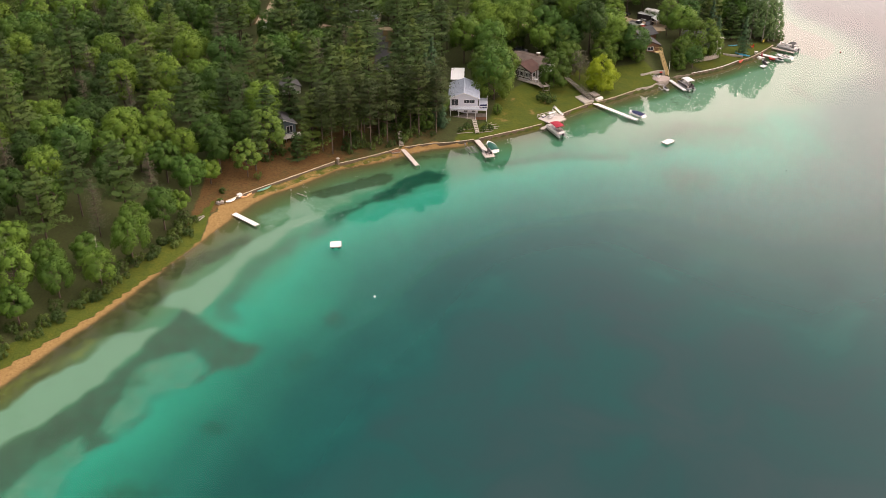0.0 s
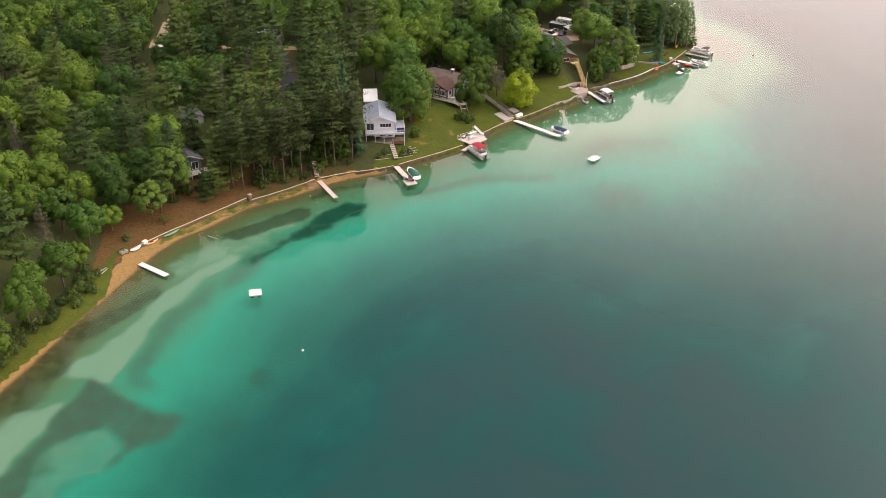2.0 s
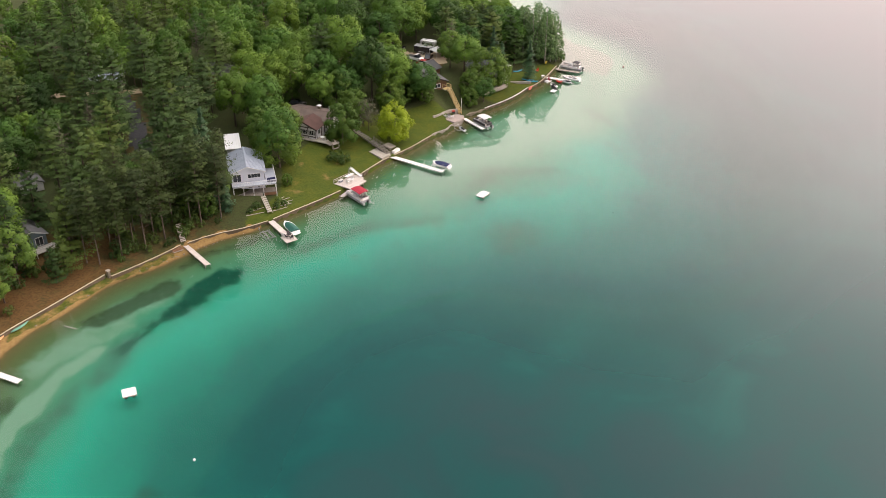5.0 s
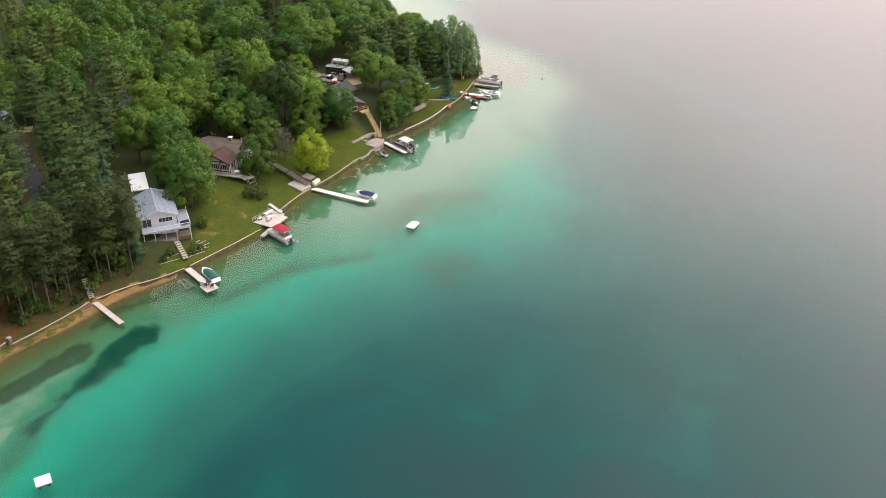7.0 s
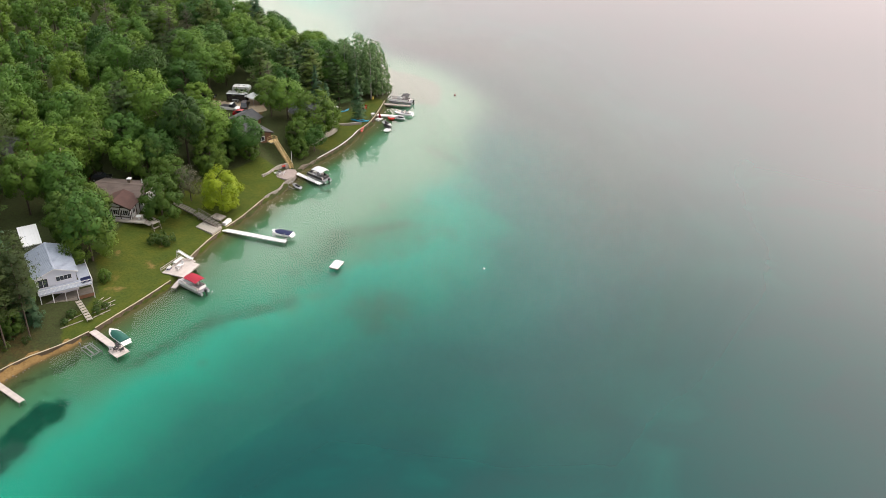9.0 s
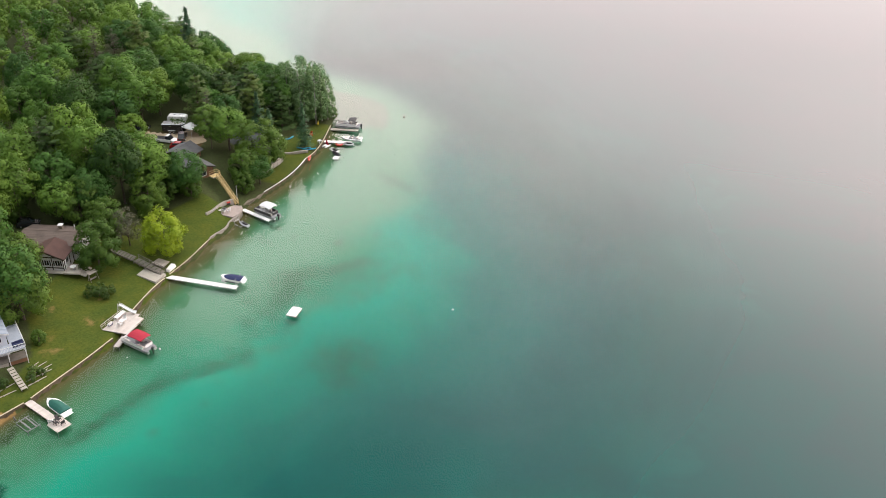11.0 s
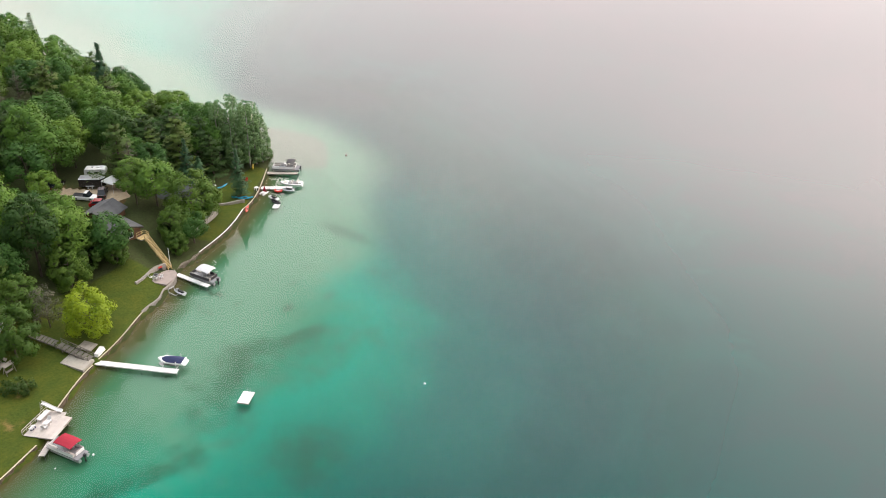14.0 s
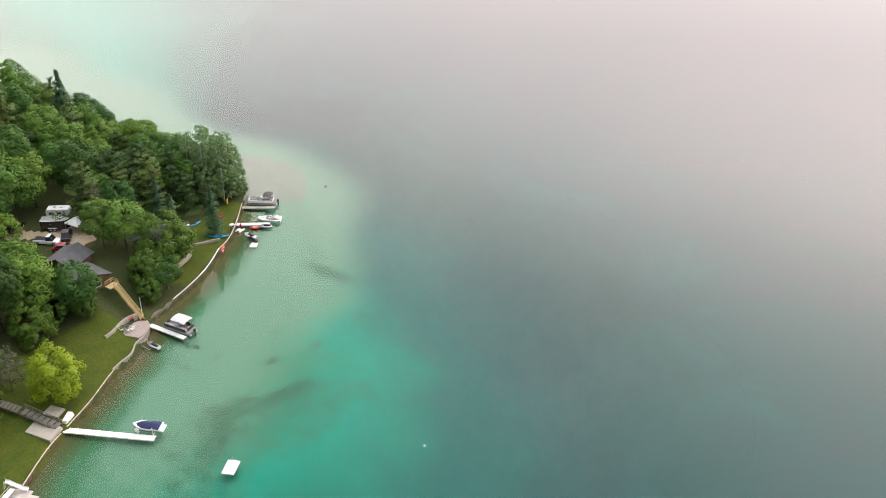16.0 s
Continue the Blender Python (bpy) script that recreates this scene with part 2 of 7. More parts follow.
ORANGE_PLASTIC = surface("faded_orange_plastic", (0.70, 0.36, 0.16), 0.45, 0.15, 2, 20, 0.03)
GREEN_PLASTIC = surface("green_canoe_plastic", (0.10, 0.27, 0.19), 0.45, 0.15, 2, 20, 0.03)
YELLOW_PLASTIC = surface("yellow_plastic", (0.65, 0.48, 0.05), 0.4, 0.12, 2, 20, 0.03)
PAINT_RED = surface("red_car_paint", (0.28, 0.012, 0.012), 0.22, 0.08, 2, 20, 0.0)
PAINT_BLACK = surface("black_car_paint", (0.018, 0.018, 0.02), 0.25, 0.1, 2, 20, 0.0)
BLUE_WALL = surface("blue_grey_siding", (0.10, 0.14, 0.165), 0.7, 0.12, 1, 15, 0.1)


def glass_dark():
    m, n, l, p = nodes_of("dark_window_glass")
    p.inputs["Base Color"].default_value = (0.02, 0.025, 0.03, 1)
    p.inputs["Roughness"].default_value = 0.06
    p.inputs["Metallic"].default_value = 0.0
    p.inputs["Specular IOR Level"].default_value = 0.8
    return m


GLASS = glass_dark()


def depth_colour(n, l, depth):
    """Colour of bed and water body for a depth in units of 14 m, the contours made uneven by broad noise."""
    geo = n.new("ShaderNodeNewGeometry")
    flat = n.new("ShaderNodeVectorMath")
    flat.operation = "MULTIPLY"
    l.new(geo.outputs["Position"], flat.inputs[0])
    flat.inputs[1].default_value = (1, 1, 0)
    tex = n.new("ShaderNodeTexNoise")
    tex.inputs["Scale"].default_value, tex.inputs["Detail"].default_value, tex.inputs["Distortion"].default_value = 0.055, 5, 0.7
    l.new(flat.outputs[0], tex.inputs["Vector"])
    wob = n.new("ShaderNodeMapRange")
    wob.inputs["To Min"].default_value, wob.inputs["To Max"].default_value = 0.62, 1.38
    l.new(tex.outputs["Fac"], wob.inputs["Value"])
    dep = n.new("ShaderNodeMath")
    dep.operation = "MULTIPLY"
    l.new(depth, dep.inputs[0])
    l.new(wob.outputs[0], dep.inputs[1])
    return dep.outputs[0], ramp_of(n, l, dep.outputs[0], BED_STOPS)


def water_material():
    """Lake water: clear over the shelf, where the bed shows; its own body colour where it is deep; the gloss mirrors sky and trees."""
    m, n, l, p = nodes_of("lake_water")
    n.remove(p)
    at = n.new("ShaderNodeAttribute")
    at.attribute_name = "depth"
    sp = n.new("ShaderNodeSeparateColor")
    l.new(at.outputs["Color"], sp.inputs[0])
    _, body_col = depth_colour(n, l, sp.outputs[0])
    clear = n.new("ShaderNodeBsdfTransparent")
    clear.inputs["Color"].default_value = (0.95, 0.985, 0.98, 1)
    body = n.new("ShaderNodeBsdfDiffuse")
    l.new(body_col, body.inputs["Color"])
    thick = n.new("ShaderNodeMapRange")
    thick.interpolation_type = "SMOOTHSTEP"
    thick.inputs["From Min"].default_value, thick.inputs["From Max"].default_value = 0.34, 0.64
    l.new(sp.outputs[0], thick.inputs["Value"])
    inner = n.new("ShaderNodeMixShader")
    l.new(thick.outputs[0], inner.inputs[0])
    l.new(clear.outputs[0], inner.inputs[1])
    l.new(body.outputs[0], inner.inputs[2])
    gloss = n.new("ShaderNodeBsdfGlossy")
    gloss.inputs["Color"].default_value = (1, 1, 1, 1)
    gloss.inputs["Roughness"].default_value = 0.0
    fres = n.new("ShaderNodeFresnel")
    fres.inputs["IOR"].default_value = 1.48
    mix = n.new("ShaderNodeMixShader")
    cut = n.new("ShaderNodeMath")           # the filter on the lens takes a little of the gloss
    cut.operation, cut.use_clamp = "SUBTRACT", True
    l.new(fres.outputs[0], cut.inputs[0])
    cut.inputs[1].default_value = 0.026
    l.new(cut.outputs[0], mix.inputs[0])
    l.new(inner.outputs[0], mix.inputs[1])
    l.new(gloss.outputs[0], mix.inputs[2])
    l.new(mix.outputs[0], n["Material Output"].inputs["Surface"])
    return m


# light taken up by the water with depth is painted into these ramps
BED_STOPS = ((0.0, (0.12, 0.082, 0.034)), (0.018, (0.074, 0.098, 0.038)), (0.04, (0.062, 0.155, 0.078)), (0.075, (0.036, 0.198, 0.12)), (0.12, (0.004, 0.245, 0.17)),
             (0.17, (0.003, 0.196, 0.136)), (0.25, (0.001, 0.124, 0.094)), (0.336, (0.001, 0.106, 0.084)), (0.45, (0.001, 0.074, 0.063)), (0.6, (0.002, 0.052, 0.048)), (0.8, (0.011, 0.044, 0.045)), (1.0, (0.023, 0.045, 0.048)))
WEED_STOPS = ((0.0, (0.024, 0.026, 0.009)), (0.05, (0.02, 0.042, 0.016)), (0.10, (0.022, 0.082, 0.042)), (0.18, (0.014, 0.092, 0.055)), (0.3, (0.004, 0.07, 0.052)), (0.6, (0.004, 0.046, 0.042)))
WATER = water_material()


def ground_material():
    """Forest floor, lawn, sand, gravel and asphalt above the water; sand, weed and marl, tinted by depth, below it."""
    m, n, l, p = nodes_of("ground_cover")
    geo = n.new("ShaderNodeNewGeometry")
    sep = n.new("ShaderNodeSeparateXYZ")
    l.new(geo.outputs["Position"], sep.inputs[0])
    cover = n.new("ShaderNodeAttribute")
    cover.attribute_name = "cover"
    cs = n.new("ShaderNodeSeparateColor")
    l.new(cover.outputs["Color"], cs.inputs[0])
    bed = n.new("ShaderNodeAttribute")
    bed.attribute_name = "bed"
    bs = n.new("ShaderNodeSeparateColor")
    l.new(bed.outputs["Color"], bs.inputs[0])
    fine = noise_of(n, l, 2.2, 6, 0.65, "World")
    mid = noise_of(n, l, 0.35, 5, 0.6, "World")

    ragged = noise_of(n, l, 0.42, 4, 0.6, "World", 0.3)

    def soft(fac, lo, hi, shake=0.5, source=None):
        """A mask with a ragged edge."""
        add = n.new("ShaderNodeMath")
        add.operation = "MULTIPLY_ADD"
        l.new(source or mid, add.inputs[0])
        add.inputs[1].default_value = shake
        l.new(fac, add.inputs[2])
        mr = n.new("ShaderNodeMapRange")
        mr.interpolation_type = "SMOOTHSTEP"
        mr.inputs["From Min"].default_value, mr.inputs["From Max"].default_value = lo + shake * 0.5, hi + shake * 0.5
        l.new(add.outputs[0], mr.inputs["Value"])
        return mr.outputs[0]

    floor = ramp_of(n, l, fine, ((0.25, (0.026, 0.036, 0.012)), (0.5, (0.042, 0.05, 0.018)), (0.75, (0.045, 0.074, 0.018))))
    litter = ramp_of(n, l, fine, ((0.25, (0.045, 0.028, 0.011)), (0.55, (0.105, 0.06, 0.022)), (0.8, (0.098, 0.075, 0.024))))
    lawn = ramp_of(n, l, fine, ((0.25, (0.03, 0.05, 0.007)), (0.5, (0.05, 0.072, 0.010)), (0.8, (0.076, 0.088, 0.015))))
    dry = ramp_of(n, l, mid, ((0.35, (0.85, 0.92, 0.9)), (0.65, (1.25, 1.08, 0.95))))
    lawn = value_mix(n, l, "MULTIPLY", lawn, dry, 1.0)
    sand = ramp_of(n, l, fine, ((0.25, (0.15, 0.095, 0.034)), (0.6, (0.24, 0.155, 0.062)), (0.85, (0.30, 0.21, 0.10))))
    gravel = ramp_of(n, l, fine, ((0.25, (0.28, 0.22, 0.15)), (0.75, (0.43, 0.35, 0.25))))
    land = value_mix(n, l, "MIX", floor, litter, soft(bs.outputs[2], 0.3, 0.95, 1.1, ragged))
    land = value_mix(n, l, "MIX", land, lawn, soft(cs.outputs[0], 0.35, 0.65, 0.35))
    land = value_mix(n, l, "MIX", land, sand, soft(cs.outputs[1], 0.32, 0.68, 0.9, ragged))
    land = value_mix(n, l, "MIX", land, gravel, soft(cs.outputs[2], 0.4, 0.6, 0.2))
    tar = ramp_of(n, l, fine, ((0.25, (0.035, 0.036, 0.04)), (0.75, (0.06, 0.06, 0.064))))
    land = value_mix(n, l, "MIX", land, tar, soft(cover.outputs["Alpha"], 0.4, 0.6, 0.1))

    # bed by depth, the water's loss of light put into its colour
    down = n.new("ShaderNodeMath")
    down.operation, down.use_clamp = "MULTIPLY", True
    l.new(sep.outputs[2], down.inputs[0])
    down.inputs[1].default_value = -1 / 14.0
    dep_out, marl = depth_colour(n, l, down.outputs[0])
    weed_col = ramp_of(n, l, dep_out, WEED_STOPS)
    pale = ramp_of(n, l, fine, ((0.3, (0.122, 0.238, 0.162)), (0.7, (0.138, 0.262, 0.18))))
    grain = ramp_of(n, l, noise_of(n, l, 0.9, 6, 0.7, "World"), ((0.3, (0.97, 0.975, 0.975)), (0.7, (1.02, 1.02, 1.02))))
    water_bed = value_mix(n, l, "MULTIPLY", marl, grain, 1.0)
    water_bed = value_mix(n, l, "MIX", water_bed, pale, soft(bs.outputs[1], 0.2, 0.75, 0.5))
    bar_col = ramp_of(n, l, mid, ((0.3, (0.165, 0.2, 0.15)), (0.7, (0.19, 0.22, 0.17))))
    water_bed = value_mix(n, l, "MIX", water_bed, bar_col, soft(bed.outputs["Alpha"], 0.3, 0.7, 0.2))
    weed_much = n.new("ShaderNodeMath")
    weed_much.operation = "MULTIPLY"
    l.new(soft(bs.outputs[0], 0.06, 0.78, 1.05, ragged), weed_much.inputs[0])
    veil = n.new("ShaderNodeMapRange")       # deep water hides the weed
    veil.interpolation_type = "SMOOTHSTEP"
    veil.inputs["From Min"].default_value, veil.inputs["From Max"].default_value = 0.24, 0.44
    veil.inputs["To Min"].default_value, veil.inputs["To Max"].default_value = 0.8, 0.0
    l.new(down.outputs[0], veil.inputs["Value"])
    l.new(veil.outputs[0], weed_much.inputs[1])
    water_bed = value_mix(n, l, "MIX", water_bed, weed_col, weed_much.outputs[0])
    extra = n.new("ShaderNodeAttribute")
    extra.attribute_name = "marl"
    xs = n.new("ShaderNodeSeparateColor")
    l.new(extra.outputs["Color"], xs.inputs[0])
    dull = ramp_of(n, l, mid, ((0.3, (0.03, 0.068, 0.044)), (0.7, (0.042, 0.084, 0.056))))
    algae = ramp_of(n, l, fine, ((0.3, (0.10, 0.14, 0.03)), (0.7, (0.15, 0.19, 0.05))))
    # dark green of the mirrored pines, put into the bed colour
    pine_reflection = ramp_of(n, l, mid, ((0.3, (0.0005, 0.046, 0.027)), (0.7, (0.001, 0.066, 0.039))))
    water_bed = value_mix(n, l, "MIX", water_bed, dull, soft(xs.outputs[0], 0.1, 1.05, 0.5, ragged))
    water_bed = value_mix(n, l, "MIX", water_bed, algae, soft(xs.outputs[1], 0.3, 0.75, 0.8, ragged))
    water_bed = value_mix(n, l, "MIX", water_bed, pine_reflection, soft(xs.outputs[2], 0.15, 1.0, 0.9, ragged))
    under = n.new("ShaderNodeMapRange")
    under.inputs["From Min"].default_value, under.inputs["From Max"].default_value = 0.1, -0.1
    l.new(sep.outputs[2], under.inputs["Value"])
    col = value_mix(n, l, "MIX", land, water_bed, under.outputs[0])
    l.new(col, p.inputs["Base Color"])
    p.inputs["Roughness"].default_value = 0.95
    p.inputs["Specular IOR Level"].default_value = 0.15
    b = n.new("ShaderNodeBump")
    b.inputs["Strength"].default_value, b.inputs["Distance"].default_value = 0.5, 0.15
    dry_only = n.new("ShaderNodeMath")
    dry_only.operation = "MULTIPLY"
    l.new(fine, dry_only.inputs[0])
    up = n.new("ShaderNodeMapRange")
    up.inputs["From Min"].default_value, up.inputs["From Max"].default_value = 0.0, 0.3
    l.new(sep.outputs[2], up.inputs["Value"])
    l.new(up.outputs[0], dry_only.inputs[1])
    l.new(dry_only.outputs[0], b.inputs["Height"])
    l.new(b.outputs[0], p.inputs["Normal"])
    return m


GROUND = ground_material()


# ---- builders ----
def mesh_of(name, bm, material, smooth=False):
    me = bpy.data.meshes.new(name)
    bm.normal_update()
    bm.to_mesh(me)
    bm.free()
    me.materials.append(material)
    if smooth:
        me.polygons.foreach_set("use_smooth", [True] * len(me.polygons))
    return me


def part(name, bm, material, parent, label="", smooth=False):
    """One mesh object under a thing or a part."""
    ob = new(name, mesh_of(name, bm, material, smooth))
    ob.parent = parent
    return tagged(ob, label)


def thing(name, label, category, at=(0, 0, 0), turn=0.0, group="", kind=""):
    """An Empty at the thing's base, which carries its parts."""
    ob = new(name)
    ob.empty_display_size = 0.2
    ob.matrix_basis = pose(*at, 0, 0, turn)
    return tagged(ob, label, category, group, kind)


def box(bm, size, at=(0, 0, 0), turn=(0, 0, 0), bevel=0.0):
    r = bmesh.ops.create_cube(bm, size=1.0, matrix=pose(*at, *turn) @ Matrix.Diagonal((*size, 1)))
    if bevel:
        edges = {e for v in r["verts"] for e in v.link_edges}
        bmesh.ops.bevel(bm, geom=list(edges), offset=bevel, segments=1, affect="EDGES")
    return bm


def B(size, at=(0, 0, 0), turn=(0, 0, 0), bevel=0.0):
    return box(bmesh.new(), size, at, turn, bevel)


def tube(bm, a, b, r0, r1=None, sides=8):
    a, b = Vector(a), Vector(b)
    r1 = r0 if r1 is None else r1
    m = Matrix.Translation((a + b) / 2) @ (b - a).to_track_quat("Z", "Y").to_matrix().to_4x4()
    bmesh.ops.create_cone(bm, cap_ends=True, segments=sides, radius1=r0, radius2=max(r1, 0.001), depth=(b - a).length, matrix=m)
    return bm


def T(a, b, r0, r1=None, sides=8):
    return tube(bmesh.new(), a, b, r0, r1, sides)


def prism(bm, outline, z0, z1):
    """An upright block over a plan outline."""
    low = [bm.verts.new((x, y, z0)) for x, y in outline]
    top = [bm.verts.new((x, y, z1)) for x, y in outline]
    bm.faces.new(low[::-1])
    bm.faces.new(top)
    for i in range(len(outline)):
        j = (i + 1) % len(outline)
        bm.faces.new((low[i], low[j], top[j], top[i]))
    bmesh.ops.recalc_face_normals(bm, faces=bm.faces)
    return bm


def loft(bm, rings, close=True, cap=True):
    """Skin over rings of equally many points."""
    rows = [[bm.verts.new(p) for p in ring] for ring in rings]
    k = len(rows[0])
    for a, b in zip(rows, rows[1:]):
        for i in range(k if close else k - 1):
            j = (i + 1) % k
            bm.faces.new((a[i], a[j], b[j], b[i]))
    if cap:
        bm.faces.new(rows[0][::-1])
        bm.faces.new(rows[-1])
    bmesh.ops.recalc_face_normals(bm, faces=bm.faces)
    return bm


# ---- the lie of the land ----
SHORE_A = [(-600, -500), (-300, -200), (-180, -50), (-130, 40), (-95, 100), (-75.9, 134), (-70.9, 145), (-66.2, 153), (-60.7, 164.3), (-56.4, 174.3),
           (-51.6, 184.7), (-47.2, 194.2), (-44.2, 200.6), (-40.1, 205.7), (-32.9, 211.5), (-25.5, 219.1), (-17.4, 222.3), (-11.9, 225.5), (-3.5, 230.6), (5.0, 232.8)]
BANK_A = [(-605, -495), (-305, -195), (-185, -45), (-135, 45), (-99, 105), (-78.5, 141), (-74.6, 147), (-71.9, 151.4), (-67.6, 158), (-61.9, 169.1), (-57.2, 178),
          (-53.5, 186), (-52.2, 193), (-49.5, 200.4), (-43.4, 206.6), (-38.1, 211), (-26.3, 221.5), (-20.2, 223.5), (-14, 227.4), (-10.6, 229.8), (-3.9, 232.2), (2.3, 232.9)]
WALL_B = [(8.4, 234.9), (14.7, 238.2), (19.5, 240.6), (25.9, 244.2), (32.1, 251.4), (38.3, 256.9), (42.7, 259.6), (48.6, 263.4), (53.0, 267.0), (56.0, 269.2),
          (59.6, 270.6), (61.9, 273.2), (65.9, 276.0)]
WALL_C = [(74.3, 282.0), (80.5, 284.9), (86.0, 288.4), (91.0, 292.9), (95.3, 295.5), (100.5, 301.0), (106.0, 307.6)]
CAPE = [(110, 314), (111.5, 322), (110, 335), (106, 350), (103, 370), (99, 400), (88, 450), (60, 550), (0, 800), (-300, 1600)]
GAP = [(68.5, 279.6), (71.5, 280.6)]
SHORE = SHORE_A + WALL_B + GAP + WALL_C + CAPE
BANK = BANK_A + WALL_B + GAP + WALL_C + CAPE


# where the pale shelf ends and the deep begins
EDGE = [(-520, -540), (-90, 0), (-50, 80), (-35, 112), (-26, 136), (-11, 157), (2, 177), (14, 189), (26, 194), (48, 202), (66, 207), (84, 212), (98, 224), (106, 239), (110, 255), (113, 270), (119, 285), (122, 303),
        (127, 325), (126, 347), (130, 366), (152, 395), (186, 430), (232, 480), (400, 660), (500, 1600)]


def along(points, x, y):
    """Signed distance to a polyline (land side plus) of arrays of places."""
    best = np.full(x.shape, 1e9)
    sign = np.ones(x.shape)
    for (ax, ay), (bx, by) in zip(points, points[1:]):
        dx, dy = bx - ax, by - ay
        u = np.clip(((x - ax) * dx + (y - ay) * dy) / (dx * dx + dy * dy), 0, 1)
        px, py = x - ax - u * dx, y - ay - u * dy
        d = px * px + py * py
        side = np.where(dx * py - dy * px >= 0, 1.0, -1.0)
        near = d < best
        best = np.where(near, d, best)
        sign = np.where(near, side, sign)
    return np.sqrt(best) * sign


def step(v, lo, hi):
    t = np.clip((v - lo) / (hi - lo), 0, 1)
    return t * t * (3 - 2 * t)


def ripple(x, y, s):
    """A few crossing waves: smooth unevenness between about -1 and 1."""
    return (np.sin(x * s + 1.3 * np.sin(y * s * 0.7)) + np.sin(y * s * 1.13 + 0.7 + 1.1 * np.sin(x * s * 0.53)) + np.sin((x + y) * s * 0.61 + 2.1)) / 3


def within(poly, x, y, soft):
    """1 inside an outline, 0 outside it, with a soft edge of that many metres."""
    d = np.full(np.shape(x), 1e9)
    for (ax, ay), (bx, by) in zip(poly, poly[1:] + poly[:1]):
        dx, dy = bx - ax, by - ay
        u = np.clip(((x - ax) * dx + (y - ay) * dy) / (dx * dx + dy * dy), 0, 1)
        d = np.minimum(d, np.hypot(x - ax - u * dx, y - ay - u * dy))
    return step(np.where(inside(poly, x, y), d, -d), -soft / 2, soft / 2)


def inside(poly, x, y):
    hit = np.zeros(np.shape(x), bool)
    for (ax, ay), (bx, by) in zip(poly, poly[1:] + poly[:1]):
        cross = ((ay > y) != (by > y)) & (x < (bx - ax) * (y - ay) / (by - ay + 1e-12) + ax)
        hit ^= cross
    return hit


PATIO = [(61.2, 277.0), (62.6, 278.4), (64.2, 279.2), (65.6, 279.2), (66.6, 278.4), (66.8, 277.0), (66.2, 276.0), (64.8, 274.9), (63.1, 274.2)]


def heights(x, y):
    x, y = np.asarray(x, float), np.asarray(y, float)
    shore, bank = along(SHORE, x, y), along(BANK, x, y)
    rise = np.interp(x, (-120, -60, 0, 20, 50, 60, 75, 85, 95), (5, 5, 5, 4.6, 4.8, 6.0, 6.0, 4.2, 3.0))
    wide = np.interp(x, (-120, -60, 0, 20, 50, 60, 75, 85, 95), (34, 34, 26, 34, 30, 15, 17, 28, 30))
    foot = np.interp(x, (-62, -48, 70, 110), (0.45, 1.0, 1.0, 0.95))
    land = foot + rise * step(bank, 0.0, wide) + np.clip(bank - wide, 0, 400) * 0.006 + 0.25 * ripple(x, y, 0.16) * step(bank, 2, 12)
    land = np.where(inside(PATIO, x, y) | (np.hypot(x - 64.4, y - 277.4) < 2.4), np.minimum(land, 1.3), land)
    beach = 0.02 + np.clip(shore, 0, 9) * 0.11
    above = np.where(bank > 0.0, land, beach)
    # shelf: wide before the bay, narrow at the point, with the drop beyond it
    off = -shore
    e = sum(along(EDGE, x + dx, y + dy) for dx, dy in ((0, 0), (8, 0), (-8, 0), (0, 8), (0, -8), (5, 5), (-5, 5), (5, -5), (-5, -5))) / 9 + 3.0 * ripple(x, y, 0.05) + 1.6 * ripple(y, x, 0.13)
    part_way = off / (off + np.maximum(e, 0.0) + 1e-6)
    shelf = np.interp(part_way, (0, 0.05, 0.14, 0.32, 0.52, 0.74, 0.9, 1.0), (0.05, 0.2, 0.42, 0.85, 1.4, 2.3, 3.5, 4.7))
    shelf = shelf * np.interp(x, (-60, -30, -12, 10, 35, 56, 72), (1.1, 1.3, 1.5, 1.6, 1.55, 1.1, 0.85)) * (1 + 0.5 * step(y, 325, 380))
    shelf = np.maximum(shelf, 0.6 * step(off, 0.5, 5.8) * step(x, 2, 12))
    drop = np.interp(-e, (0, 8, 20, 50, 90, 160), (0, 0.9, 2.0, 4.4, 7.0, 9.2))
    below = -(shelf + drop)
    below = below - 0.12 * ripple(x, y, 0.11) * step(off, 3, 12)
    return np.where(shore > 0, above, below)


def height(x, y):
    return float(heights(np.array([x]), np.array([y]))[0])


LAWN = [(3, 233.5), (8, 234.6), (26, 243.5), (43, 259.5), (66, 276), (60, 283), (50, 281), (36, 279), (30, 276), (20, 264), (14.5, 256), (12.5, 246), (9, 242), (4, 239)]
YARD = [(79, 284.5), (91, 293), (106, 307.5), (104, 311), (96, 306), (90, 303), (80, 296), (74, 288)]
DRIVES = [[(-56, 362), (-57.3, 347), (-57.7, 330.5), (-59, 317)], [(-59, 314), (-40, 311), (-22, 309), (10, 303), (29.6, 314.5), (45, 319), (58, 316), (65, 309)], 
          [(66, 312), (66, 304)]]
ASPHALT = [[(-21.5, 306), (-19, 292), (-18.3, 284), (-17.2, 272), (-16.4, 265)]]
TRACK = [(-54.5, 262), (-55.8, 284.5), (-57.2, 312)]    # a gap in the trees, with needle litter
BARE = [(19.2, 256.4, 2.6), (24.5, 252.2, 3.4), (15.6, 246.1, 3.2), (28.6, 257, 1.6), (17, 250, 2)]
